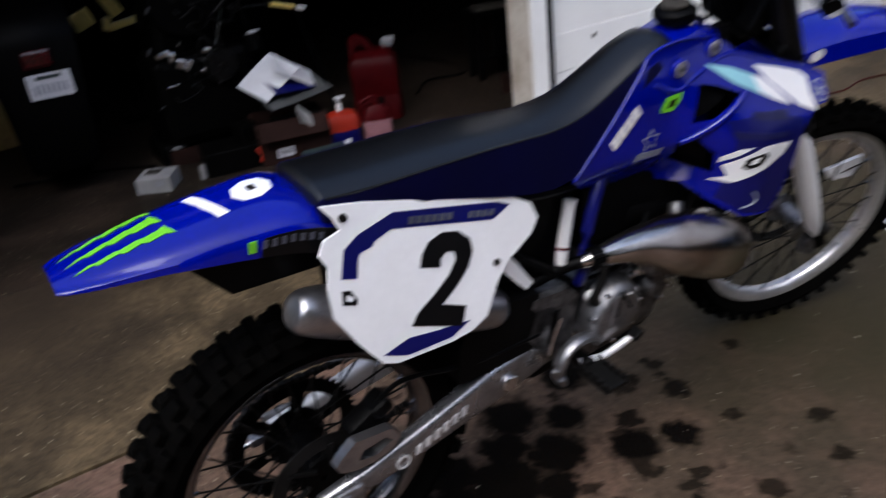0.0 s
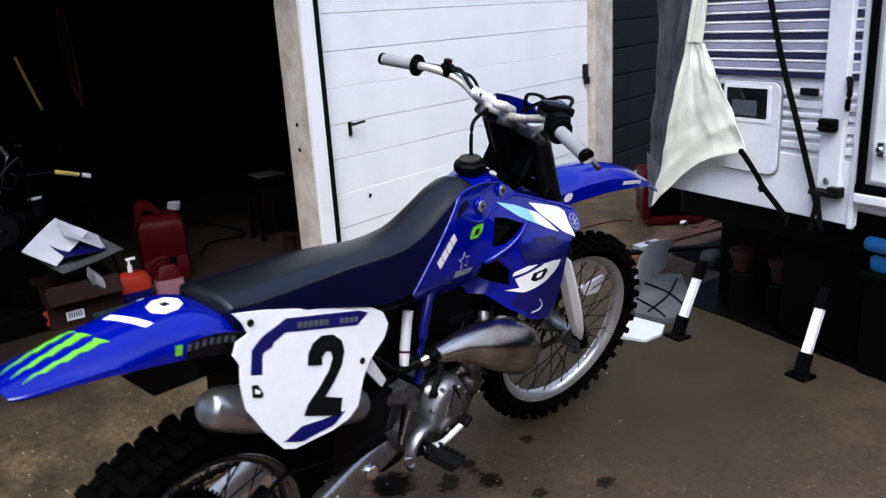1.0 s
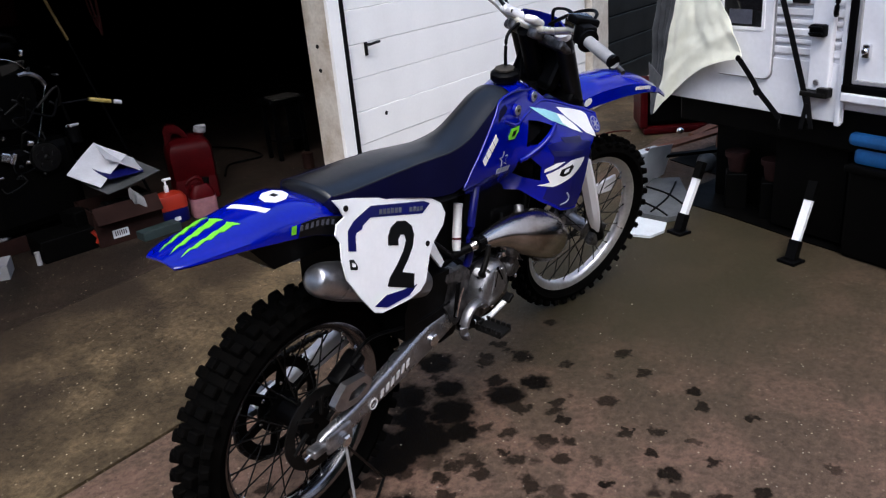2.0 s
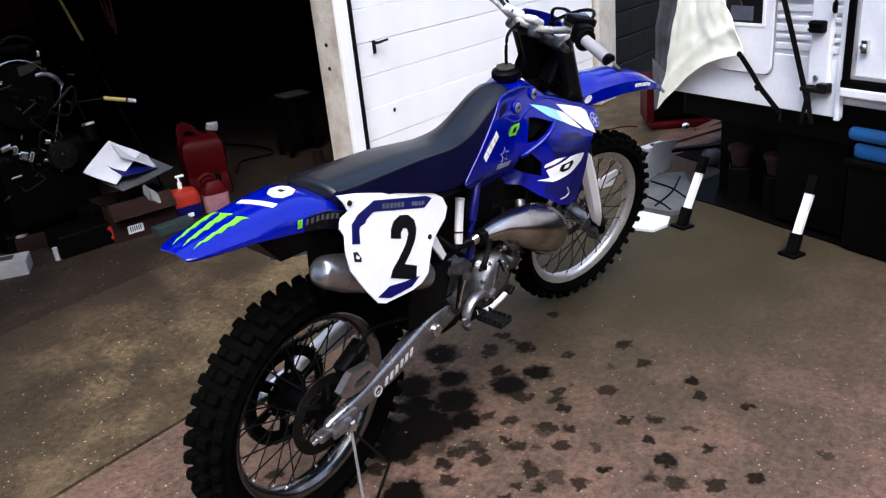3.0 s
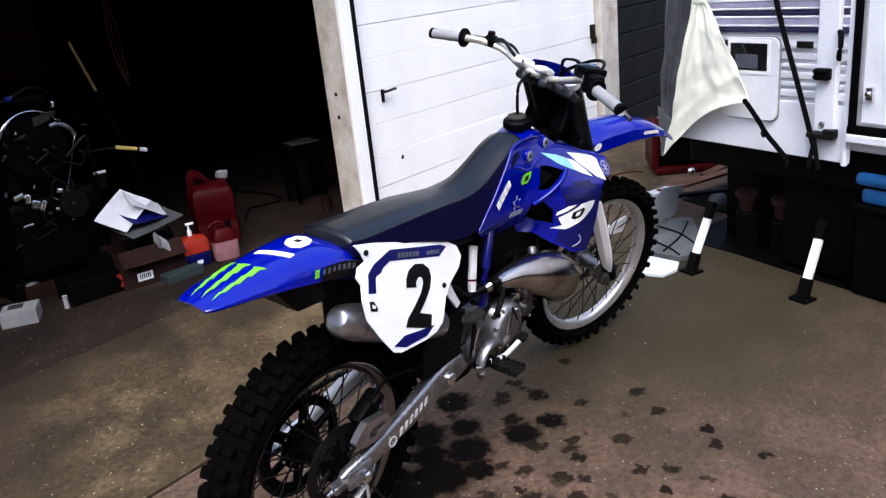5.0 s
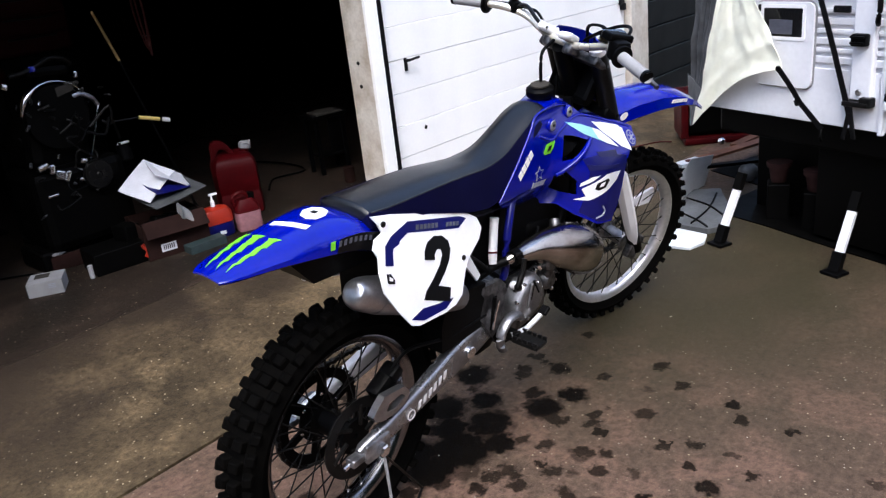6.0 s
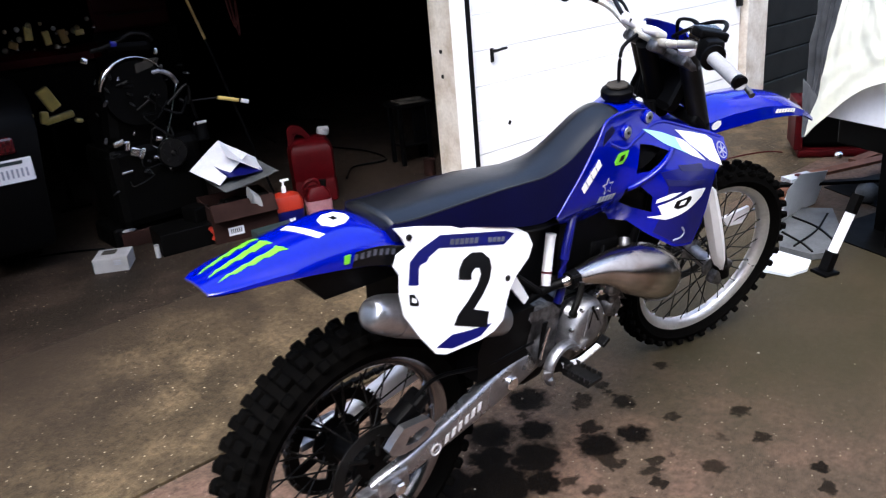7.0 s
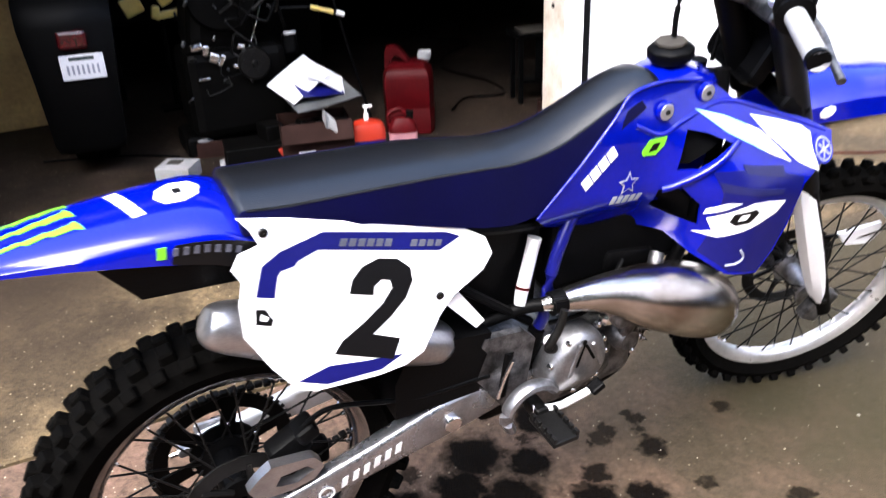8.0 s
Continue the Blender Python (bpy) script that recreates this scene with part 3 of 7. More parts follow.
def wheel(front):
    c = Vector((WHEELBASE, 0, FRONT_R)) if front else Vector((0, 0, REAR_R))
    out, rim_r, half, rim_half = (FRONT_R, 0.275, 0.043, 0.022) if front else (REAR_R, 0.250, 0.056, 0.030)
    m = (STEER if front else Matrix()) @ Matrix.Translation(c)
    car = out - (0.014 if front else 0.017)
    mid = (car + rim_r) / 2
    prof = [(rim_r - 0.004, -rim_half), (rim_r + 0.012, -rim_half - 0.006), (mid, -half), (car - 0.014, -half * 0.86), (car, -half * 0.4), (car + 0.002, 0),
            (car, half * 0.4), (car - 0.014, half * 0.86), (mid, half), (rim_r + 0.012, rim_half + 0.006), (rim_r - 0.004, rim_half)]
    tyre = part("front_tyre" if front else "rear_tyre", turned(revolve(prof, 72), m), RUBBER, bike, "black knobbly off-road tyre, dusty")
    rows = 40 if front else 42
    wide = 0.021 if front else 0.031
    block = mesh_of("knob", box((0.026 if front else 0.030, wide, 0.022), (0, 0, 0), 0.003, segments=1, taper=0.82), RUBBER)
    side = mesh_of("knob", box((0.025 if front else 0.029, wide * 0.85, 0.026), (0, 0, 0), 0.003, segments=1, taper=0.8), RUBBER)
    for k in range(rows):
        a = 2 * math.pi * k / rows
        for s in (-1, 1):
            for me, off, y, r, tilt in ((block, 0.0, half * 0.30, car + 0.008, 12), (side, 0.5, half * 0.82, car - 0.006, 46)):
                ob = new("knob", me)
                ob.parent = tyre
                turn = Matrix.Rotation(-(a + off * 2 * math.pi / rows), 4, "Y")
                ob.matrix_local = m @ turn @ Matrix.Translation((r, s * y, 0)) @ Matrix.Rotation(radians(s * tilt), 4, "Z") @ Matrix.Rotation(radians(90), 4, "Y")
    rim_prof = [(rim_r - 0.020, -rim_half * 0.55), (rim_r - 0.006, -rim_half - 0.001), (rim_r + 0.008, -rim_half - 0.004), (rim_r + 0.008, -rim_half + 0.003), (rim_r - 0.004, -rim_half + 0.004),
                (rim_r - 0.012, 0), (rim_r - 0.004, rim_half - 0.004), (rim_r + 0.008, rim_half - 0.003), (rim_r + 0.008, rim_half + 0.004), (rim_r - 0.006, rim_half + 0.001), (rim_r - 0.020, rim_half * 0.55), (rim_r - 0.024, 0)]
    rim = part("front_rim" if front else "rear_rim", turned(revolve(rim_prof, 72), m), RIM if front else RIM_REAR, bike, "polished alloy spoked rim")
    hub_r, hub_w = (0.026, 0.055) if front else (0.034, 0.060)
    hub = [(0.008, -hub_w), (hub_r + 0.014, -hub_w), (hub_r + 0.016, -hub_w + 0.008), (hub_r, -hub_w + 0.016), (hub_r, hub_w - 0.016), (hub_r + 0.016, hub_w - 0.008), (hub_r + 0.014, hub_w), (0.008, hub_w)]
    part("hub", turned(revolve(hub, 28), m), BLACK if not front else ALLOY, rim)
    for k in range(36):
        a = 2 * math.pi * (k + 0.5) / 36
        s = 1 if k % 2 else -1
        b = a + (0.42 if (k // 2) % 2 else -0.42)
        p = Vector(((hub_r + 0.010) * math.cos(b), s * (hub_w - 0.006), (hub_r + 0.010) * math.sin(b)))
        q = Vector(((rim_r - 0.014) * math.cos(a), s * 0.004, (rim_r - 0.014) * math.sin(a)))
        part("spoke", turned(tube([p, q], 0.0021, 6, 1), m), STEEL, rim)
        part("spoke_nipple", turned(tube([q, q + (p - q).normalized() * 0.016], 0.004, 6, 1), m), CHROME, rim)
    # rim lock and brake disc
    side_y = 0.058 if front else -0.066
    disc_r = 0.125 if front else 0.110
    ring = revolve([(disc_r - 0.030, side_y - 0.002), (disc_r, side_y - 0.002), (disc_r, side_y + 0.002), (disc_r - 0.030, side_y + 0.002)], 48)
    d = part("brake_disc", turned(ring, m), STEEL, bike, "dark steel brake disc")
    for k in range(6):
        a = 2 * math.pi * k / 6
        part("disc_arm", turned(tube([(0.034 * math.cos(a), side_y * 0.95, 0.034 * math.sin(a)), ((disc_r - 0.02) * math.cos(a + 0.35), side_y, (disc_r - 0.02) * math.sin(a + 0.35))], 0.006, 6, 1), m), STEEL, d)
    return m


rear_m, front_m = wheel(False), wheel(True)

# drive side: sprocket and chain
SPROCKET_R = 0.132
spr = revolve([(0.104, 0.070), (SPROCKET_R, 0.070), (SPROCKET_R, 0.076), (0.104, 0.076)], 60)
part("sprocket_carrier", turned(revolve([(0.03, 0.060), (0.050, 0.064), (0.066, 0.070), (0.066, 0.075), (0.03, 0.072)], 36), rear_m), BLACK, bike)
sprocket = part("rear_sprocket", turned(spr, rear_m), BLACK, bike, "large black toothed rear sprocket")
for k in range(6):
    a = 2 * math.pi * (k + 0.3) / 6
    part("sprocket_arm", turned(box((0.056, 0.005, 0.030), (0.085 * math.cos(a), 0.073, 0.085 * math.sin(a)), 0.002, (0, -math.degrees(a), 0)), rear_m), BLACK, sprocket)
    part("sprocket_bolt", turned(disc(0.007, 0.012, 8), rear_m @ Matrix.Translation((0.062 * math.cos(a), 0.074, 0.062 * math.sin(a)))), CHROME, sprocket)
for k in range(52):
    a = 2 * math.pi * k / 52
    part("tooth", turned(box((0.008, 0.004, 0.006), (0.134 * math.cos(a), 0.073, 0.134 * math.sin(a)), 0, (0, -math.degrees(a), 0)), rear_m), STEEL, sprocket)


def chain_path(n):
    """Places and slopes along the drive chain: lower run, round the sprocket, upper run."""
    r, out = SPROCKET_R + 0.005, []
    for k in range(38):
        f = k / 38
        out.append((0.60 - 0.60 * f, 0.385 + (REAR_R - r - 0.385) * f, math.atan2(REAR_R - r - 0.385, -0.60)))
    for k in range(27):
        a = -math.pi / 2 - math.pi * (k + 0.5) / 27
        out.append((r * math.cos(a), REAR_R + r * math.sin(a), a - math.pi / 2))
    for k in range(38):
        f = k / 38
        out.append((0.60 * f, REAR_R + r + (0.452 - REAR_R - r) * f, math.atan2(0.452 - REAR_R - r, 0.60)))
    return out[:n]


links = []
for k, (x, z, a) in enumerate(chain_path(103)):
    links.append(box((0.0150, 0.018 if k % 2 else 0.012, 0.011), (x, 0.073, z), 0.002, (0, -math.degrees(a), 0), 1))
part("chain", join(*links), STEEL, bike, "greasy drive chain of small links")
part("chain_guide", box((0.075, 0.034, 0.060), (0.165, 0.073, 0.262), 0.010), BLACK, bike, "black chain guide")

# swingarm: two tapered box arms and a cross yoke
def arm(s):
    rings = []
    for x, y, z, h, w in ((-0.045, 0.112, 0.345, 0.026, 0.018), (-0.03, 0.112, 0.345, 0.046, 0.030), (0.06, 0.112, 0.357, 0.052, 0.032), (0.20, 0.110, 0.388, 0.066, 0.036), (0.36, 0.105, 0.425, 0.084, 0.040), (0.44, 0.098, 0.434, 0.080, 0.044), (0.52, 0.085, 0.430, 0.064, 0.044), (0.585, 0.08, 0.428, 0.045, 0.04)):
        r = min(0.013, 0.45 * w, 0.45 * h)
        prof = [(su * (w / 2 - r) + r * math.cos(a), sv * (h / 2 - r) + r * math.sin(a)) for su, sv, a0 in ((1, 1, 0), (-1, 1, 90), (-1, -1, 180), (1, -1, 270)) for a in (radians(a0 + 22.5 * q) for q in range(5))]
        rings.append([(x - v * 0.15, s * y + u, z + v) for u, v in prof])
    return loft(rings)


for s in (-1, 1):
    # Left arm takes a brighter satin, which puts its sky shine into the colour.
    a = part("swingarm", arm(s), SATIN if s > 0 else ARM, bike, "scuffed silver alloy swingarm")
    part("axle_block", join(box((0.085, 0.012, 0.052), (0.0, s * 0.134, 0.348), 0.006), box((0.050, 0.03, 0.022), (-0.055, s * 0.116, 0.340), 0.006)), ALLOY, a)
    part("axle_nut", turned(disc(0.017, 0.022, 6), Matrix.Translation((0.004, s * 0.148, REAR_R))), CHROME, a)
    part("adjuster_bolt", tube([(-0.095, s * 0.114, 0.333), (-0.04, s * 0.114, 0.341)], 0.006, 8, 1), CHROME, a)
arm_r = [o for o in bike.children if o.name.startswith("swingarm")][0]
part("swingarm_yoke", box((0.09, 0.19, 0.075), (0.46, 0, 0.44), 0.015), BRUSHED, bike)
part("pivot_bolt", turned(disc(0.018, 0.012, 16), Matrix.Translation((0.382, -0.128, 0.420))), CHROME, arm_r, "pale round swingarm bolt")


def arm_face(u, v, o):
    """On the outer face of the right arm: u along x, v above its centre line."""
    y, z, w = lerp_table(((-0.03, 0.112, 0.345, 0.030), (0.06, 0.112, 0.357, 0.032), (0.20, 0.110, 0.388, 0.036), (0.36, 0.105, 0.425, 0.040)), u)
    return Vector((u, -(y + w / 2) - o - 0.0012, z + v))


for k, o in enumerate(strip_bars(0.158, -0.016, 0.285, -0.006, 6, 0.020, 0.25, 0.52)):
    part("lettering_bar", sheet(o, arm_face, 0.0012, 0.05), SATIN, arm_r)
part("round_badge", turned(revolve([(0.0115, -0.0015), (0.0155, -0.0015), (0.0155, 0.0), (0.0115, 0.0)], 24), Matrix.Translation((0.130, -0.1295, 0.364))), SATIN, arm_r)

# rear caliper, its bracket and hose
brk = [(-0.010, 0.424), (0.013, 0.450), (0.040, 0.470), (0.113, 0.461), (0.132, 0.434), (0.112, 0.410), (0.072, 0.402), (0.030, 0.404)]
hole = [(0.042, 0.422), (0.054, 0.442), (0.100, 0.446), (0.112, 0.432), (0.079, 0.416)]


def ring_plate(outer, inner, y, thick):
    """A flat angular frame between an outer and an inner outline, in the bike's side plane."""
    n = 32
    cx, cz = sum(p[0] for p in inner) / len(inner), sum(p[1] for p in inner) / len(inner)

    def dense(poly):
        return [(p[0] + (q[0] - p[0]) * k / 16, p[1] + (q[1] - p[1]) * k / 16) for p, q in zip(poly, [*poly[1:], poly[0]]) for k in range(16)]
    o, i = dense(outer), dense(inner)
    rings = []
    for k in range(n + 1):
        a = 2 * math.pi * k / n
        (ox, oz), (ix, iz) = (max(poly, key=lambda p: math.cos(math.atan2(p[1] - cz, p[0] - cx) - a)) for poly in (o, i))
        rings.append([(ox, y - thick / 2, oz), (ox, y + thick / 2, oz), (ix, y + thick / 2, iz), (ix, y - thick / 2, iz)])
    return loft(rings, caps=False)


part("caliper_guard", ring_plate(brk, hole, -0.118, 0.020), BRUSHED, bike, "silver cast brake caliper guard")
part("rear_caliper", join(box((0.075, 0.045, 0.05), (0.085, -0.075, 0.455), 0.012, (0, -28, 0)), box((0.04, 0.05, 0.03), (0.115, -0.08, 0.485), 0.008, (0, -28, 0))), BLACK, bike)
part("brake_hose", tube([(0.10, -0.085, 0.485), (0.16, -0.10, 0.53), (0.30, -0.115, 0.505), (0.46, -0.12, 0.50)], 0.005, 8, 5), BLACK, bike)

# rear fender: crowned top with turned-down sides
FEN = ((-0.312, 0.905, 0.040, 0.006), (-0.298, 0.908, 0.050, 0.009), (-0.26, 0.914, 0.062, 0.018), (-0.18, 0.923, 0.075, 0.031), (-0.08, 0.930, 0.087, 0.050), (0.0, 0.932, 0.096, 0.064), (0.035, 0.927, 0.099, 0.072), (0.06, 0.914, 0.101, 0.070), (0.13, 0.892, 0.104, 0.066))


def tail_y(x):
    """The tail tip points slightly to the right of the wheel line."""
    return -0.006 * smoothstep(-0.24, -0.312, x)


CROWN = ((0.0, 0.0), (0.35, 0.014), (0.62, 0.052), (0.80, 0.105), (0.92, 0.175), (1.0, 0.26))


def crown(k, hw, drop):
    """How far the fender's rounded top falls away at the share k of its half width."""
    return min(lerp_table(CROWN, min(k, 1.0))[0] * hw, 0.6 * drop * k)


def fender_top(u, v, o):
    z, hw, drop = lerp_table(FEN, u)
    return Vector((u, v + tail_y(u), z - crown(abs(v) / hw, hw, drop) + 0.0014 + o))


rings = []
for k in range(25):
    x = -0.312 + 0.442 * (k / 24) ** 1.15
    z, hw, drop = lerp_table(FEN, x)
    outer = [(-1.06, -drop), (-1.045, -max(drop * 0.66, crown(1.0, hw, drop) + 0.002))] + [(-k, -crown(k, hw, drop)) for k in (1.0, 0.96, 0.92, 0.86, 0.80, 0.71, 0.62, 0.49, 0.35, 0.0)]
    full = outer + [(-a, b) for a, b in outer[-2::-1]]
    top = [(x, hw * a + tail_y(x), z + b) for a, b in full]
    low = [(x, hw * a * 0.94 + tail_y(x), z + b - 0.004) for a, b in reversed(full)]
    rings.append(top + low)
fender = part("rear_fender", loft(rings), BLUE, bike, "glossy blue rear fender with stickers")
for k, (v0, v1, u1, w) in enumerate(((0.022, 0.056, -0.160, 0.9), (-0.005, 0.018, -0.154, 1.05), (-0.030, -0.024, -0.146, 0.9))):
    u0 = -0.296 + 0.006 * k
    upper, lower = [], []
    for f, wide, jag in ((0.0, 0.0, 0.0), (0.16, 0.0028, 0.002), (0.22, 0.0045, -0.002), (0.42, 0.0050, 0.002), (0.48, 0.0070, -0.002), (0.66, 0.0072, 0.003), (0.72, 0.0092, -0.001), (0.90, 0.0095, 0.003), (0.95, 0.0150, 0.004), (1.0, 0.0085, -0.004)):
        u, v = u0 + (u1 - u0) * f, v0 + (v1 - v0) * f + jag
        upper.append((u, v + wide * w))
        lower.append((u + 0.004, v - wide * w * 0.8))
    part("claw_sticker", sheet([*upper, *lower[:0:-1]], fender_top, 0.001, 0.03), DECAL_GREEN, fender, "jagged green claw-shaped sticker")
for k, o in enumerate(strip_bars(-0.108, 0.046, -0.080, -0.040, 5, 0.018, 0.1, 0.96)):
    part("lettering_bar", sheet(o, fender_top, 0.001, 0.03), WHITE, fender)
oct_ = [(-0.012 + 0.034 * math.cos(a) + 0.006 * math.sin(a), 0.008 + 0.034 * math.sin(a)) for a in np.linspace(0.3, 0.3 + 2 * math.pi, 9)[:-1]]
part("badge_sticker", sheet(oct_, fender_top, 0.001, 0.03), WHITE, fender)
part("badge_mark", sheet([(-0.018, 0.000), (-0.006, 0.000), (-0.006, 0.016), (-0.018, 0.016)], lambda u, v, o: fender_top(u, v, o) + Vector((0, 0, 0.001)), 0.001, 0.03), DECAL_BLACK, fender)


def fender_side(u, v, o):
    z, hw, drop = lerp_table(FEN, u)
    return Vector((u, -hw * 1.06 + tail_y(u) - 0.0030 - o, z - drop * 0.6 + v))


part("dark_panel", sheet([(-0.050, -0.020), (-0.040, 0.010), (0.100, 0.022), (0.125, -0.034), (0.06, -0.030)], fender_side, 0.001, 0.03), DECAL_BLACK, fender, "black sticker panel")
part("green_icon", sheet([(-0.066, -0.010), (-0.064, 0.008), (-0.052, 0.009), (-0.055, -0.010)], fender_side, 0.001, 0.03), DECAL_GREEN, fender)
for k, o in enumerate(strip_bars(-0.046, -0.006, 0.050, -0.002, 7, 0.012, 0.25, 0.50)):
    part("lettering_bar", sheet(o, lambda u, v, o: fender_side(u, v, o + 0.0012), 0.001, 0.03), DECAL_DIM, fender)
part("under_tail", turned(loft([[(x, -w, zt), (x, w, zt), (x, w * 0.8, zb), (x, -w * 0.8, zb)] for x, w, zt, zb in ((-0.145, 0.058, 0.888, 0.874), (-0.093, 0.068, 0.882, 0.812), (0.080, 0.076, 0.870, 0.806), (0.24, 0.082, 0.85, 0.72))]), Matrix.Translation((0, -0.010, 0))), BLACK, bike, "black plastic inner fender")

# seat: crowned vinyl top, navy sides
SEAT = ((0.050, 0.938, 0.064, 0.900), (0.056, 0.946, 0.069, 0.898), (0.12, 0.941, 0.072, 0.892), (0.25, 0.936, 0.071, 0.868), (0.36, 0.930, 0.069, 0.832), (0.44, 0.921, 0.064, 0.808), (0.50, 0.917, 0.059, 0.797), (0.55, 0.922, 0.055, 0.800), (0.60, 0.934, 0.051, 0.828), (0.66, 0.959, 0.049, 0.885), (0.74, 0.997, 0.047, 0.945), (0.79, 1.011, 0.045, 0.965), (0.815, 1.006, 0.040, 0.968), (0.832, 0.985, 0.032, 0.955))
def seat_y(x):
    """The middle of the seat's top."""
    return bend(x) - 0.022 * smoothstep(0.42, 0.62, x)


top_r, side_r, side_l = [], [], []
for x in [0.050, 0.054, 0.058, 0.064, *np.linspace(0.075, 0.79, 26), 0.80, 0.81, 0.82, 0.827, 0.832]:
    x = float(x)
    z, hw, zb = lerp_table(SEAT, x)
    c = seat_y(x)
    drop = min(0.014, (z - zb) * 0.7)
    prof = [(1.10 * a, -drop * abs(a) ** 3.0) for a in (-1.0, -0.97, -0.91, -0.83, -0.72, -0.58, -0.4, -0.2, 0.0, 0.2, 0.4, 0.58, 0.72, 0.83, 0.91, 0.97, 1.0)]
    top_r.append([(x, c + hw * a, z + b) for a, b in prof] + [(x, c + hw * 0.9, z - drop - 0.01), (x, c - hw * 0.9, z - drop - 0.01)])
    for s, rr in ((-1, side_r), (1, side_l)):
        e = hw * 1.10 + 0.001
        g = 0.086 + 0.004 * smoothstep(0.3, 0.6, x) - 0.016 * smoothstep(0.74, 0.83, x)
        low = bend(x) + s * g if s < 0 else max(c + e, 0.04)
        rr.append([(x, c + s * e, z - drop + 0.001), (x, (c + s * e + low) / 2 + s * 0.0015, (z - drop + zb) / 2), (x, low, zb), (x, low - s * 0.02, zb), (x, c + s * (e - 0.02), z - drop)])
seat = part("seat", loft(top_r), VINYL, bike, "long black vinyl seat with worn top")
part("seat_side", loft(side_r), NAVY, seat, "navy blue seat side")
part("seat_side", loft(side_l), NAVY, seat, "navy blue seat side")
part("seat_seam", tube([(x, seat_y(x) - lerp_table(SEAT, x)[1] * 1.105, lerp_table(SEAT, x)[0] - min(0.014, (lerp_table(SEAT, x)[0] - lerp_table(SEAT, x)[2]) * 0.7)) for x in np.linspace(0.06, 0.80, 16)], 0.0022, 6, 3), VINYL, seat)


# number plates on the sides: flat panels that lean outwards towards the bottom
def plate_on(s):
    return lambda u, v, o: Vector((u, s * (0.397 - 0.1465 * u - 0.301 * v + o), v))


def lifted(s, by):
    return lambda u, v, o: plate_on(s)(u, v, o + by)


PLATE = [(0.042, 0.932), (0.11, 0.914), (0.205, 0.884), (0.33, 0.842), (0.415, 0.811), (0.452, 0.787), (0.463, 0.757), (0.440, 0.735), (0.375, 0.712), (0.345, 0.690), (0.305, 0.643), (0.27, 0.634), (0.22, 0.636), (0.11, 0.655), (0.083, 0.668), (0.050, 0.715), (0.020, 0.772), (0.022, 0.815), (0.032, 0.845), (0.022, 0.866), (0.036, 0.884), (0.066, 0.888), (0.058, 0.91)]
BAND = [(0.139, 0.877), (0.163, 0.880), (0.375, 0.818), (0.401, 0.804), (0.358, 0.794), (0.152, 0.858), (0.118, 0.852), (0.112, 0.846), (0.090, 0.846), (0.084, 0.840), (0.074, 0.812), (0.048, 0.822), (0.064, 0.860), (0.094, 0.872)]
SWOOSH = [(0.087, 0.680), (0.138, 0.684), (0.20, 0.668), (0.265, 0.654), (0.223, 0.645), (0.13, 0.659)]
TWO = [(0.190, 0.779), (0.198, 0.797), (0.217, 0.811), (0.247, 0.815), (0.280, 0.804), (0.300, 0.784), (0.301, 0.763), (0.285, 0.741), (0.255, 0.722), (0.217, 0.705), (0.264, 0.681), (0.247, 0.653), (0.150, 0.699), (0.166, 0.713), (0.205, 0.727), (0.243, 0.745), (0.263, 0.763), (0.262, 0.777), (0.247, 0.783), (0.232, 0.776), (0.229, 0.764)]
for s in (-1, 1):
    p = part("side_number_plate", sheet([(u, v if s < 0 else min(v, 0.855)) for u, v in PLATE] if s < 0 else [(u, 0.5 * v + 0.42 if v > 0.84 else v) for u, v in PLATE[3:19]] + [(0.05, 0.85)], plate_on(s), 0.004, 0.06), WHITE, bike, "white side plate with a black racing number and navy trim")
    if s > 0:
        continue
    part("number_two", sheet(TWO, lifted(s, 0.0016), 0.0012, 0.06), DECAL_BLACK, p, "black numeral 2")
    part("navy_band", sheet(BAND, lifted(s, 0.0012), 0.001, 0.06), DECAL_BLUE, p)
    part("navy_swoosh", sheet(SWOOSH, lifted(s, 0.0012), 0.001, 0.06), DECAL_BLUE, p)
    for k, o in enumerate(strip_bars(0.185, 0.853, 0.275, 0.826, 6, 0.011, 0.2) + strip_bars(0.305, 0.817, 0.365, 0.799, 4, 0.010, 0.2)):
        part("lettering_bar", sheet(o, lifted(s, 0.0024), 0.001, 0.06), DECAL_DIM, p)
    part("small_mark", sheet([(0.040, 0.785), (0.062, 0.775), (0.066, 0.782), (0.058, 0.800), (0.044, 0.805)], lifted(s, 0.0012), 0.001, 0.05), DECAL_BLACK, p)
    part("small_mark", sheet([(0.047, 0.789), (0.057, 0.784), (0.060, 0.789), (0.050, 0.797)], lifted(s, 0.0024), 0.001, 0.05), WHITE, p)
    for u, v in ((0.075, 0.905), (0.348, 0.722)):
        part("panel_bolt", turned(disc(0.007, 0.005, 12), Matrix.Translation(plate_on(s)(u, v, 0.002))), STEEL, p)
    # lower tab of the airbox cover
    part("airbox_tab", loft([[(0.365, s * 0.120, 0.692), (0.392, s * 0.116, 0.706), (0.392, s * 0.108, 0.706), (0.365, s * 0.112, 0.692)], [(0.432, s * 0.112, 0.614), (0.452, s * 0.108, 0.622), (0.452, s * 0.100, 0.622), (0.432, s * 0.104, 0.614)]]), WHITE, bike)

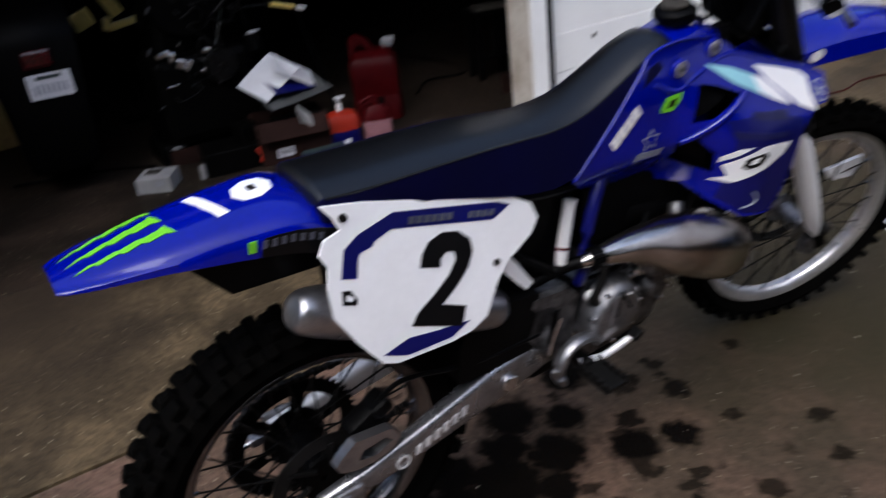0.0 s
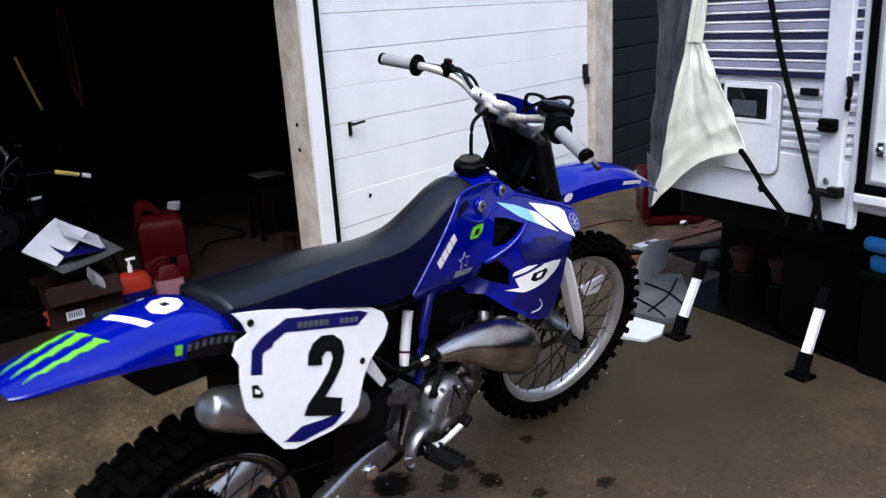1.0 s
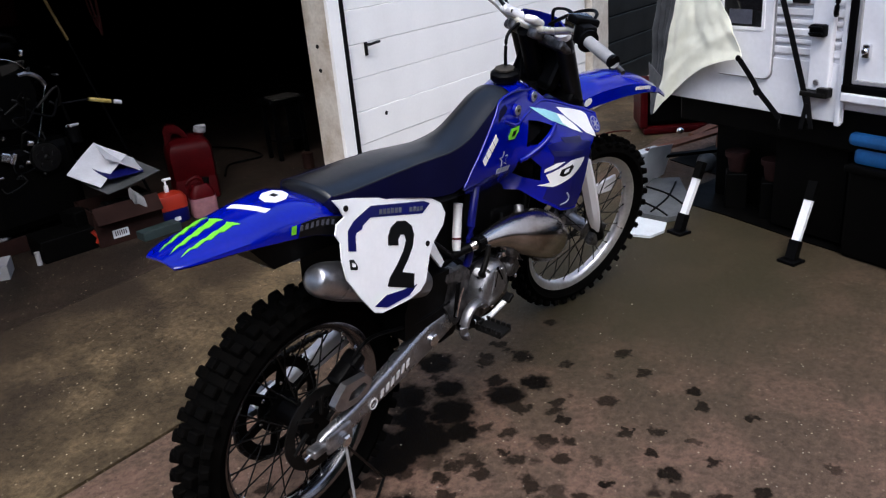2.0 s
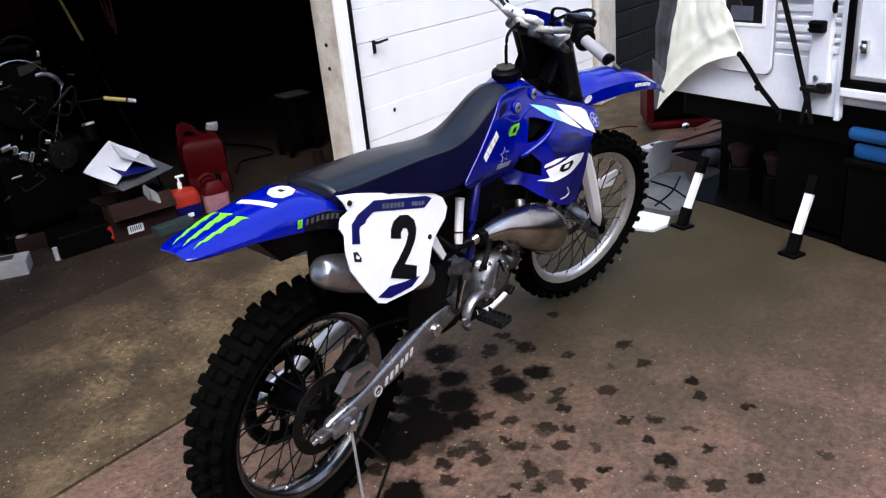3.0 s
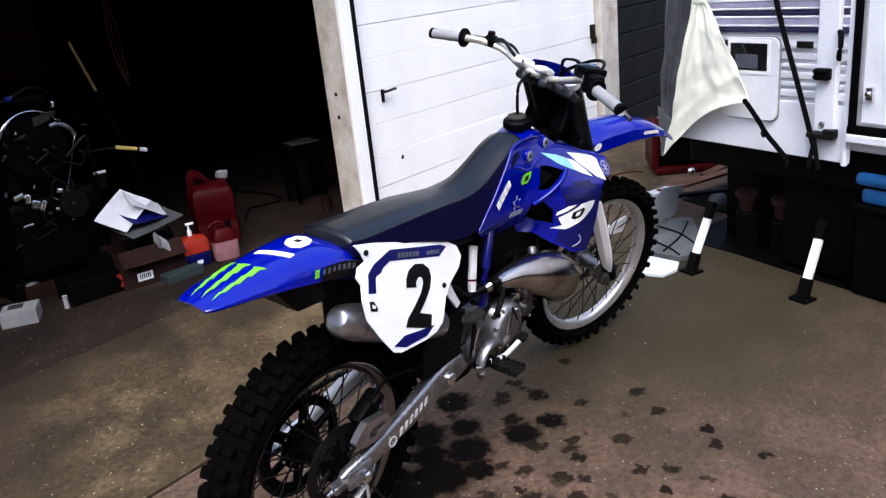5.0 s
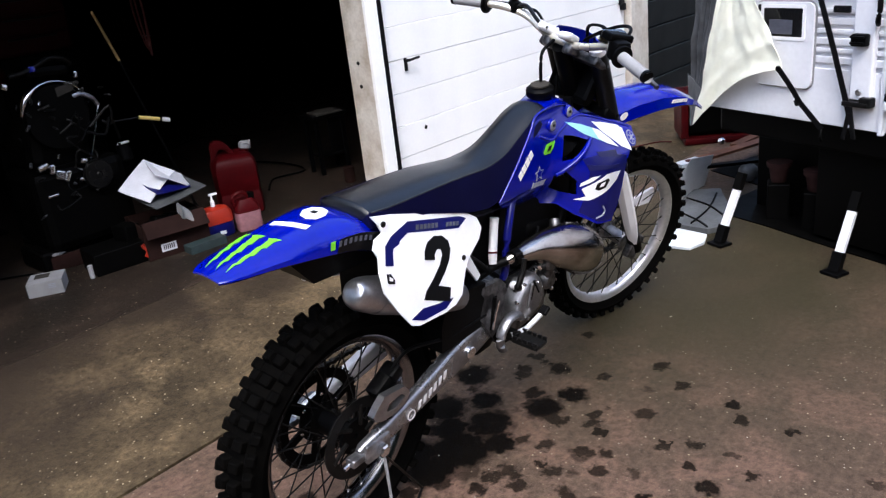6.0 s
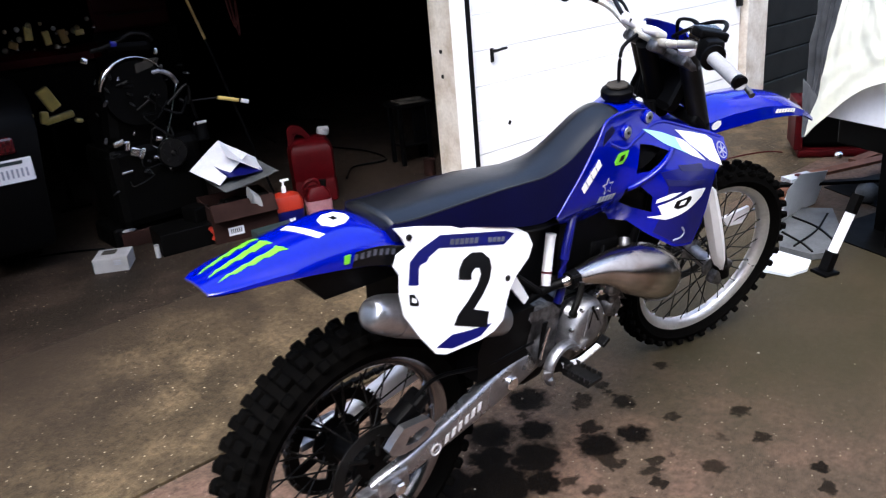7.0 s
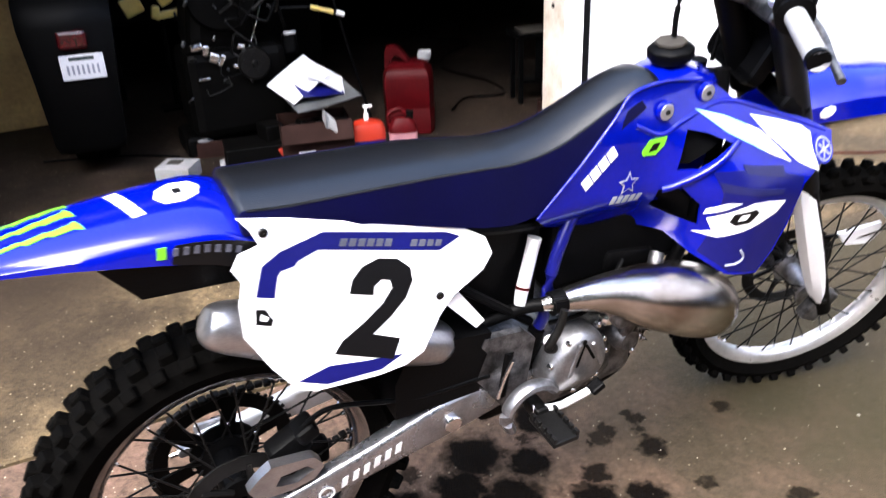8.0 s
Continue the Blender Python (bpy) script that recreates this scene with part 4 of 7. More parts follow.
part("airbox", loft([[(0.10, -0.07, 0.89), (0.10, 0.07, 0.89), (0.10, 0.06, 0.66), (0.10, -0.06, 0.66)], [(0.30, -0.08, 0.87), (0.30, 0.08, 0.87), (0.30, 0.07, 0.58), (0.30, -0.07, 0.58)], [(0.44, -0.065, 0.82), (0.44, 0.065, 0.82), (0.44, 0.055, 0.60), (0.44, -0.055, 0.60)]]), BLACK, bike, "black airbox under the seat")
part("mud_flap", sheet([(0.27, 0.47), (0.44, 0.47), (0.46, 0.60), (0.30, 0.62), (0.27, 0.55)], lambda u, v, o: Vector((u, -0.040 + o, v)), 0.08, 0.1), BLACK, bike)

# silencer with a turned end cap
sil = tube([(0.395, -0.088, 0.575, 0.018), (0.375, -0.090, 0.586, 0.034), (0.345, -0.092, 0.600, 0.042), (0.20, -0.097, 0.664, 0.045), (0.06, -0.101, 0.728, 0.043), (0.045, -0.1015, 0.735, 0.040)], 0.04, 20, 4)
silencer = part("silencer", sil, SILENCER, bike, "dull alloy exhaust silencer with bright end cap")
part("end_cap", tube([(0.056, -0.0996, 0.733, 0.0425), (0.040, -0.1002, 0.740, 0.043), (0.016, -0.1018, 0.752, 0.041), (-0.008, -0.1034, 0.763, 0.036), (-0.021, -0.1042, 0.769, 0.028), (-0.025, -0.1044, 0.771, 0.016)], 0.03, 24, 4), BRUSHED, silencer, "bright tapered end cap")
part("cap_band", tube([(0.060, -0.0994, 0.731), (0.048, -0.0999, 0.736)], 0.0445, 24, 1), SILENCER, silencer)
part("outlet", tube([(-0.002, -0.103, 0.736), (-0.010, -0.1034, 0.720)], 0.010, 14, 1), STEEL, silencer)

# expansion chamber
pipe = tube([(0.575, -0.108, 0.616, 0.013), (0.605, -0.119, 0.622, 0.020), (0.70, -0.130, 0.616, 0.038), (0.80, -0.142, 0.588, 0.064), (0.90, -0.140, 0.548, 0.077), (0.985, -0.122, 0.496, 0.074), (1.040, -0.080, 0.445, 0.064), (1.07, 0.0, 0.430, 0.050), (1.03, 0.05, 0.420, 0.040), (0.96, 0.045, 0.48, 0.034), (0.90, 0.01, 0.56, 0.030), (0.83, 0.0, 0.58, 0.028)], 0.03, 22, 5)
chamber = part("expansion_chamber", pipe, PIPE, bike, "bulging heat-tinted steel exhaust pipe")
part("stinger", tube([(0.390, -0.088, 0.577), (0.45, -0.070, 0.580), (0.54, -0.085, 0.603), (0.585, -0.112, 0.618)], 0.013, 12, 4), BLACK, chamber, "black stinger pipe")
part("pipe_clamp", tube([(0.585, -0.119, 0.621), (0.612, -0.121, 0.623)], 0.023, 16, 1), BLACK, chamber)
part("pipe_spring", tube([(0.605, -0.14, 0.640), (0.575, -0.137, 0.642)], 0.004, 8, 1), STEEL, chamber)

# frame
for s in (-1, 1):
    # The frame is one blue; grime and shade are put into these darker colours.
    part("frame_downtube", tube([(1.00, 0.03 * s, 0.98), (1.00, 0.05 * s, 0.80), (0.930, 0.060 * s, 0.55), (0.845, 0.060 * s, 0.37), (0.78, 0.060 * s, 0.325), (0.62, 0.070 * s, 0.325), (0.565, 0.080 * s, 0.42), (0.585, 0.085 * s, 0.54)], 0.016, 12, 4), BLACK, bike, "lower frame tube, black with grime and shade")
    part("frame_upright", tube([(0.587, 0.088 * s, 0.55), (0.592, 0.094 * s, 0.58), (0.61, 0.088 * s, 0.70), (0.70, 0.060 * s, 0.82), (0.95, 0.035 * s, 0.98)], 0.0120, 12, 4), DECAL_BLUE, bike, "dark blue painted frame tube")
part("subframe", join(*[tube([(0.62, 0.06 * s, 0.76), (0.45, 0.075 * s, 0.79), (0.20, 0.075 * s, 0.865), (0.06, 0.06 * s, 0.905)], 0.010, 8, 4) for s in (-1, 1)], *[tube([(0.57, 0.08 * s, 0.56), (0.40, 0.09 * s, 0.70), (0.20, 0.08 * s, 0.85)], 0.009, 8, 4) for s in (-1, 1)]), BLACK, bike)
part("frame_guard", sheet([(0.432, 0.497), (0.447, 0.478), (0.493, 0.410), (0.545, 0.440), (0.556, 0.555), (0.530, 0.581), (0.446, 0.588), (0.440, 0.572), (0.452, 0.556), (0.490, 0.556), (0.497, 0.535), (0.480, 0.512)], lambda u, v, o: Vector((u, -0.122 - o, v)), 0.016, 0.2), CAST, bike, "grey cast frame guard")
part("guard_edge", tube([(0.497, -0.140, 0.535), (0.482, -0.140, 0.500), (0.470, -0.140, 0.455)], 0.004, 6, 3), CHROME, bike)
part("inlet_boot", loft([[(x, -w, zt), (x, w, zt), (x, w, zb), (x, -w, zb)] for x, w, zt, zb in ((0.43, 0.060, 0.80, 0.60), (0.50, 0.050, 0.79, 0.56), (0.60, 0.045, 0.80, 0.56))]), BLACK, bike, "black rubber intake boot")
# Made-up black box that stands in for the shadowed gap under the tank.
part("dark_filler", box((0.36, 0.11, 0.20), (0.80, 0, 0.685), 0.02), BLACK, bike, "black filler box under the tank")
part("lower_link", box((0.10, 0.16, 0.10), (0.52, 0, 0.38), 0.02), BLACK, bike)
part("shock_reservoir", tube([(0.578, -0.062, 0.735, 0.014), (0.572, -0.065, 0.715, 0.0125), (0.545, -0.082, 0.640, 0.0125), (0.538, -0.088, 0.615, 0.011)], 0.02, 16, 3), SATIN, bike, "pale shock absorber reservoir")
part("reservoir_ring", tube([(0.5475, -0.080, 0.648), (0.546, -0.0812, 0.643)], 0.0133, 16, 1), RED, bike)
part("shock_spring", join(tube([(0.46, 0, 0.46), (0.52, 0, 0.78)], 0.020, 10, 1), tube([(0.46 + 0.06 * k / 60, 0.036 * math.cos(k * 0.9), 0.47 + 0.26 * k / 60 + 0.012 * math.sin(k * 0.9)) for k in range(61)], 0.006, 6, 1)), STEEL, bike)

# engine
eng = part("crankcase", join(box((0.26, 0.17, 0.17), (0.72, 0, 0.40), 0.03, (0, -8, 0)), box((0.13, 0.15, 0.12), (0.60, 0, 0.43), 0.025), box((0.11, 0.20, 0.14), (0.73, 0, 0.42), 0.03)), CAST, bike, "dark cast engine crankcase")
shield = []
for dy, k in ((0.020, 1.0), (-0.018, 1.0), (-0.032, 0.90), (-0.039, 0.74), (-0.041, 0.4)):
    shield.append([(0.645 + k * (0.070 * math.cos(a) + 0.012 * math.sin(a)), -0.118 + dy, 0.474 + k * (0.068 * math.sin(a) - 0.010 * math.cos(2 * a))) for a in np.linspace(0, 2 * math.pi, 33)[:-1]])
clutch = part("clutch_cover", loft(shield), COVER, eng, "shield-shaped alloy clutch cover")
# Black bars on the face stand in for the shade of a V groove.
part("groove_shade", join(box((0.006, 0.006, 0.062), (0.640, -0.158, 0.512), 0.002, (0, 14, 0)), box((0.006, 0.006, 0.046), (0.662, -0.158, 0.510), 0.002, (0, -30, 0))), SHADOW_BLACK, clutch)
part("cover_rib", join(box((0.010, 0.012, 0.078), (0.628, -0.156, 0.498), 0.004, (0, 16, 0)), box((0.010, 0.012, 0.066), (0.680, -0.156, 0.500), 0.004, (0, -24, 0))), COVER, clutch)
for k in range(7):
    a = 2 * math.pi * (k + 0.2) / 7
    part("cover_bolt", turned(disc(0.006, 0.012, 8), Matrix.Translation((0.646 + 0.067 * math.cos(a), -0.143, 0.474 + 0.064 * math.sin(a)))), CHROME, clutch)
part("oil_filler_cap", turned(disc(0.016, 0.026, 18, 0.006), Matrix.Translation((0.718, -0.128, 0.553))), CHROME, eng, "bright round filler cap")
part("pivot_cap", turned(disc(0.012, 0.020, 14, 0.005), Matrix.Translation((0.586, -0.128, 0.541))), SATIN, eng)
for k, (x, z, r) in enumerate(((0.828, 0.452, 0.013), (0.836, 0.482, 0.011), (0.812, 0.500, 0.010), (0.790, 0.535, 0.012), (0.760, 0.570, 0.009), (0.848, 0.520, 0.009), (0.745, 0.590, 0.008))):
    part("hose_fitting", join(turned(disc(r, 0.030, 12, 0.003), pose(x, -0.100, z, 20 * math.sin(k), 0, 30 * math.cos(k))), turned(disc(r * 0.6, 0.050, 8), pose(x, -0.104, z, 20 * math.sin(k), 0, 30 * math.cos(k)))), (CHROME, CAST, SATIN)[k % 3], eng)
for pts, r in (([(0.80, -0.09, 0.44), (0.84, -0.10, 0.47), (0.86, -0.09, 0.52), (0.88, -0.07, 0.60)], 0.010), ([(0.74, -0.10, 0.55), (0.77, -0.11, 0.58), (0.80, -0.09, 0.62)], 0.007), ([(0.60, -0.10, 0.56), (0.66, -0.12, 0.575), (0.72, -0.11, 0.60), (0.78, -0.08, 0.64)], 0.005)):
    part("engine_hose", tube(pts, r, 8, 4), BLACK, eng)
part("water_pump", join(turned(revolve([(0.0005, -0.03), (0.022, -0.03), (0.032, -0.018), (0.034, 0.02), (0.0005, 0.02)], 22, False), Matrix.Translation((0.785, -0.105, 0.475))), tube([(0.775, -0.12, 0.490), (0.79, -0.13, 0.54), (0.82, -0.12, 0.58), (0.86, -0.09, 0.64)], 0.015, 10, 4), turned(disc(0.022, 0.03, 14), Matrix.Translation((0.742, -0.142, 0.555)))), CAST, eng, "grey water pump and hose joint")
for p in ((0.60, 0.515), (0.595, 0.44), (0.63, 0.405), (0.70, 0.41), (0.72, 0.50), (0.70, 0.54), (0.80, 0.44)):
    part("case_bolt", turned(disc(0.007, 0.014, 8), Matrix.Translation((p[0], -0.125, p[1]))), CHROME, eng)
part("cylinder", join(box((0.12, 0.12, 0.10), (0.80, 0, 0.545), 0.02, (0, 10, 0)), box((0.13, 0.13, 0.05), (0.815, 0, 0.62), 0.015, (0, 10, 0)), turned(disc(0.014, 0.06, 10), pose(0.82, 0, 0.665, 90, 0, 0))), BLACK, eng, "black engine cylinder")
part("carburettor", join(box((0.07, 0.07, 0.12), (0.66, 0, 0.60), 0.02), tube([(0.60, 0, 0.61), (0.50, 0, 0.64)], 0.032, 14, 1)), CAST, eng)
part("kick_starter", tube([(0.586, -0.160, 0.635, 0.007), (0.578, -0.162, 0.600, 0.008), (0.560, -0.160, 0.560, 0.009), (0.575, -0.150, 0.545, 0.012)], 0.009, 10, 4), STEEL, bike, "dull steel kick lever")
arc = [(0.537 + 0.056 * math.cos(a), -0.158, 0.417 + 0.056 * math.sin(a)) for a in np.linspace(radians(215), radians(35), 10)]
part("gear_case_guard", tube(arc, 0.0105, 10, 3, 1.5), COVER, bike, "curved alloy guard by the foot peg")
pedal = part("brake_pedal", tube([(0.545, -0.150, 0.405, 0.008), (0.590, -0.166, 0.406, 0.008), (0.620, -0.172, 0.415, 0.008), (0.655, -0.180, 0.433, 0.008)], 0.008, 10, 4), SATIN, bike, "worn alloy brake pedal")
part("pedal_tip", box((0.030, 0.026, 0.014), (0.664, -0.186, 0.444), 0.004, (0, -30, 0)), BLACK, pedal)
for s in (-1, 1):
    peg = part("foot_peg", join(box((0.058, 0.085, 0.012), (0.558, s * 0.205, 0.398), 0.003), box((0.03, 0.05, 0.03), (0.558, s * 0.145, 0.398), 0.006)), STEEL, bike, "dark toothed foot peg")
    for k in range(5):
        for e in (-1, 1):
            part("peg_tooth", box((0.007, 0.012, 0.012), (0.558 + e * 0.025, s * (0.172 + 0.017 * k), 0.408), 0.001), STEEL, peg)
part("rear_master_cylinder", tube([(0.50, -0.118, 0.54), (0.49, -0.118, 0.44)], 0.011, 10, 1), BLACK, bike)

# tank and radiator shrouds
def shroud_y(x, z):
    return 0.095 + 0.10 * smoothstep(0.78, 1.0, x) * smoothstep(0.98, 0.78, z) - 0.015 * smoothstep(0.9, 1.0, z) - 0.055 * smoothstep(0.80, 0.69, z) * smoothstep(0.95, 0.80, x)


def shroud_on(s, by=0.0):
    tuck = 0.030 if s > 0 else 0.0
    return lambda u, v, o: Vector((u, s * (shroud_y(u, v) - tuck + by + o), v))


SHROUD = [(0.742, 0.990), (0.705, 0.950), (0.554, 0.792), (0.585, 0.765), (0.73, 0.717), (0.79, 0.70), (0.860, 0.692), (0.899, 0.655), (0.954, 0.617), (1.030, 0.604), (1.064, 0.648), (1.085, 0.700), (1.105, 0.787), (1.139, 0.812), (1.180, 0.832), (1.196, 0.866), (1.134, 0.896), (1.05, 0.918), (0.985, 0.936), (0.950, 0.965), (0.91, 0.990), (0.82, 1.002)]
SCOOP = [(0.846, 0.834), (0.862, 0.909), (0.903, 0.899), (0.950, 0.878), (0.910, 0.852), (0.884, 0.836)]
LOUVRE = [(0.818, 0.795), (0.852, 0.806), (0.893, 0.765), (0.900, 0.720), (0.859, 0.734), (0.818, 0.757)]
UPPER = [(0.999, 0.920), (1.060, 0.904), (1.117, 0.886), (1.136, 0.872), (1.131, 0.846), (1.140, 0.806), (1.088, 0.831), (1.028, 0.884)]
CYAN = [(0.879, 0.943), (0.944, 0.924), (1.012, 0.894), (1.045, 0.862), (1.068, 0.835), (1.019, 0.856), (0.941, 0.897)]
CYAN_EDGE = [(0.985, 0.906), (1.012, 0.894), (1.045, 0.862), (1.068, 0.835), (1.019, 0.856), (0.990, 0.876)]
LOWER = [(0.892, 0.705), (0.926, 0.699), (0.958, 0.711), (1.040, 0.741), (1.060, 0.763), (1.010, 0.772), (0.978, 0.774), (0.930, 0.752), (0.906, 0.739), (0.918, 0.713)]
LOWER_BAND = [(0.900, 0.747), (0.926, 0.758), (0.955, 0.775), (0.930, 0.774), (0.901, 0.759)]
for s in (-1, 1):
    sh = part("radiator_shroud", sheet([(u, v if s < 0 or v < 0.84 else 0.84 + (v - 0.84) * 0.25) for u, v in SHROUD], shroud_on(s), 0.004, 0.015, 0, (SCOOP, LOUVRE)), BLUE, bike, "blue radiator shroud with white and pale blue graphics")
    part("air_scoop", sheet(SCOOP, shroud_on(s, -0.030), 0.001, 0.03), BLACK, sh, "black intake opening")
    part("scoop_edge", tube([tuple(shroud_on(s, 0.004)(u, v, 0)) for u, v in ((0.956, 0.882), (0.922, 0.856), (0.885, 0.830), (0.845, 0.806), (0.822, 0.798))], 0.0065, 10, 4), BLUE, sh)
    if s < 0:
        part("shroud_edge", tube([tuple(shroud_on(s, 0.0)(u, v, 0)) for u, v in ((0.90, 0.988), (0.82, 0.999), (0.742, 0.988), (0.705, 0.950), (0.63, 0.872), (0.556, 0.794))], 0.0036, 10, 4), BLUE, sh)
        part("shroud_ridge", tube([tuple(shroud_on(s, -0.004)(u, v, 0)) for u, v in ((0.75, 0.930), (0.81, 0.905), (0.86, 0.925), (0.95, 0.945), (1.05, 0.916), (1.18, 0.868))], 0.0065, 10, 5), BLUE, sh)
    part("louvre", sheet(LOUVRE, shroud_on(s, -0.030), 0.001, 0.03), BLACK, sh, "black louvre opening")
    # Dark graphic; its lower part also puts the shroud's shade into the colour.
    part("graphic_and_shade", sheet([(0.905, 0.832), (0.985, 0.838), (1.100, 0.803), (1.094, 0.762), (1.076, 0.700), (1.056, 0.650), (1.026, 0.613), (0.956, 0.626), (0.906, 0.662), (0.915, 0.700), (0.922, 0.792)], shroud_on(s, 0.0018), 0.001, 0.015), DECAL_BLUE, sh)
    part("slate_bar", sheet([(0.956, 0.845), (1.047, 0.832), (1.049, 0.813), (0.961, 0.830)], shroud_on(s, 0.0028), 0.001, 0.015), SLATE, sh)
    part("slate_bar", sheet([(0.915, 0.814), (1.050, 0.789), (1.046, 0.779), (0.921, 0.797)], shroud_on(s, 0.0028), 0.001, 0.015), SLATE, sh)
    part("crescent_mark", tube([tuple(shroud_on(s, 0.001)(u, v, 0)) for u, v in ((0.972, 0.672), (0.982, 0.655), (0.972, 0.642), (0.950, 0.637))], 0.003, 6, 4), DECAL_GREY, sh)
    part("white_flash", sheet(UPPER, shroud_on(s, 0.0025), 0.001, 0.015), WHITE, sh)
    part("pale_flash", sheet(CYAN, shroud_on(s, 0.0025), 0.001, 0.015), DECAL_CYAN, sh)
    part("pale_flash_edge", sheet(CYAN_EDGE, shroud_on(s, 0.0036), 0.001, 0.015), WHITE, sh)
    part("white_swoosh", sheet(LOWER, shroud_on(s, 0.0025), 0.001, 0.015), WHITE, sh)
    part("white_band", sheet(LOWER_BAND, shroud_on(s, 0.0025), 0.001, 0.015), WHITE, sh)
    part("swoosh_mark", sheet([(0.939, 0.734), (0.945, 0.752), (0.984, 0.760), (0.992, 0.752), (0.975, 0.733), (0.950, 0.728)], shroud_on(s, 0.0036), 0.001, 0.015), DECAL_BLACK, sh)
    part("swoosh_mark", sheet([(0.952, 0.738), (0.957, 0.749), (0.972, 0.752), (0.966, 0.740)], shroud_on(s, 0.0046), 0.001, 0.015), WHITE, sh)
    em = [(1.158 + 0.026 * math.cos(a), 0.842 + 0.026 * math.sin(a)) for a in np.linspace(0, 2 * math.pi, 17)[:-1]]
    part("round_emblem", sheet(em, shroud_on(s, 0.0036), 0.001, 0.015), BLUE, sh)
    em2 = [(1.158 + 0.021 * math.cos(a), 0.842 + 0.021 * math.sin(a)) for a in np.linspace(0, 2 * math.pi, 17)[:-1]]
    part("emblem_ring", sheet(em2, shroud_on(s, 0.0044), 0.0006, 0.015), DECAL_GREY, sh)
    em3 = [(1.158 + 0.018 * math.cos(a), 0.842 + 0.018 * math.sin(a)) for a in np.linspace(0, 2 * math.pi, 17)[:-1]]
    part("emblem_face", sheet(em3, shroud_on(s, 0.0050), 0.0006, 0.015), BLUE, sh)
    for k in range(3):
        a = math.pi * k / 3 + 0.3
        du, dv = 0.015 * math.cos(a), 0.015 * math.sin(a)
        part("emblem_spoke", sheet([(1.158 + du - dv * 0.12, 0.842 + dv + du * 0.12), (1.158 - du - dv * 0.12, 0.842 - dv + du * 0.12), (1.158 - du + dv * 0.12, 0.842 - dv - du * 0.12), (1.158 + du + dv * 0.12, 0.842 + dv - du * 0.12)], shroud_on(s, 0.0056), 0.0006, 0.05), DECAL_GREY, sh)
    for k, o in enumerate(strip_bars(0.652, 0.828, 0.716, 0.888, 4, 0.022, 0.15, 0.88)):
        part("lettering_bar", sheet(o, shroud_on(s, 0.0025), 0.001, 0.015), WHITE, sh)
    part("green_mark", sheet([(0.768, 0.880), (0.782, 0.900), (0.820, 0.902), (0.816, 0.886), (0.800, 0.869), (0.772, 0.871)], shroud_on(s, 0.0025), 0.001, 0.015), DECAL_GREEN, sh)
    part("green_mark_core", sheet([(0.784, 0.878), (0.792, 0.892), (0.806, 0.893), (0.800, 0.879)], shroud_on(s, 0.0036), 0.001, 0.015), DECAL_BLACK, sh)
    star = [(0.748 + (0.024 if k % 2 == 0 else 0.011) * math.sin(k * math.pi / 5), 0.822 + (0.024 if k % 2 == 0 else 0.011) * math.cos(k * math.pi / 5)) for k in range(10)]
    part("star_sticker", sheet(star, shroud_on(s, 0.0025), 0.001, 0.015), DECAL_GREY, sh)
    star2 = [(0.748 + (u - 0.748) * 0.72, 0.822 + (v - 0.822) * 0.72) for u, v in star]
    part("star_core", sheet(star2, shroud_on(s, 0.0036), 0.001, 0.015), BLUE, sh)
    for k, o in enumerate(strip_bars(0.712, 0.786, 0.785, 0.778, 5, 0.016, 0.2)):
        part("lettering_bar", sheet(o, shroud_on(s, 0.0025), 0.001, 0.015), DECAL_GREY, sh)
    for u, v in ((0.812, 0.948), (0.907, 0.967)) if s < 0 else ((0.85, 0.895),):
        b = part("shroud_washer", turned(disc(0.019, 0.010, 20), Matrix.Translation((u, s * (shroud_y(u, v) + 0.003), v))), BLUE, sh)
        part("washer_face", turned(disc(0.015, 0.004, 20), Matrix.Translation((u, s * (shroud_y(u, v) + 0.008), v))), RIM, sh)
        part("shroud_bolt", turned(disc(0.005, 0.008, 6), Matrix.Translation((u, s * (shroud_y(u, v) + 0.010), v))), STEEL, sh)
    part("radiator", box((0.035, 0.10, 0.22), (1.03, s * 0.090, 0.76), 0.008, (0, 20, 0)), BLACK, bike, "black radiator core")

tank_r = []
for x, w, zt, zb in ((0.56, 0.05, 0.86, 0.80), (0.66, 0.070, 0.920, 0.78), (0.74, 0.066, 0.940, 0.76), (0.80, 0.070, 0.978, 0.75), (0.90, 0.078, 1.006, 0.76), (0.97, 0.060, 0.985, 0.80), (1.01, 0.040, 0.95, 0.85)):
    tank_r.append([(x, -w, zb), (x, -w, (zb + zt) / 2), (x, -w * 0.92, zt - 0.035), (x, -w * 0.70, zt - 0.010), (x, 0, zt), (x, w * 0.70, zt - 0.010), (x, w * 0.92, zt - 0.035), (x, w, (zb + zt) / 2), (x, w, zb)])
tank = part("fuel_tank", loft(tank_r), BLUE, bike, "blue plastic fuel tank with black cap")
capm = pose(0.893, 0, 1.003, 0, -8, 0)
cap_rings = []
for z, r in ((0.0, 0.037), (0.007, 0.041), (0.022, 0.041), (0.027, 0.037), (0.029, 0.022), (0.033, 0.018)):
    cap_rings.append([(r * (1 + (0.05 if k % 4 < 2 and 0.005 < z < 0.025 else 0)) * math.cos(2 * math.pi * k / 32), r * (1 + (0.05 if k % 4 < 2 and 0.005 < z < 0.025 else 0)) * math.sin(2 * math.pi * k / 32), z) for k in range(32)])
cap = part("fuel_cap", turned(loft(cap_rings), capm), BLACK, tank, "black ribbed fuel cap")
# Grey disc puts the reflection on the cap's top into the colour.
part("cap_top", turned(turned(disc(0.030, 0.006, 8), Matrix.Rotation(radians(90), 4, "X")), capm @ Matrix.Translation((0, 0, 0.034))), LINER, cap)
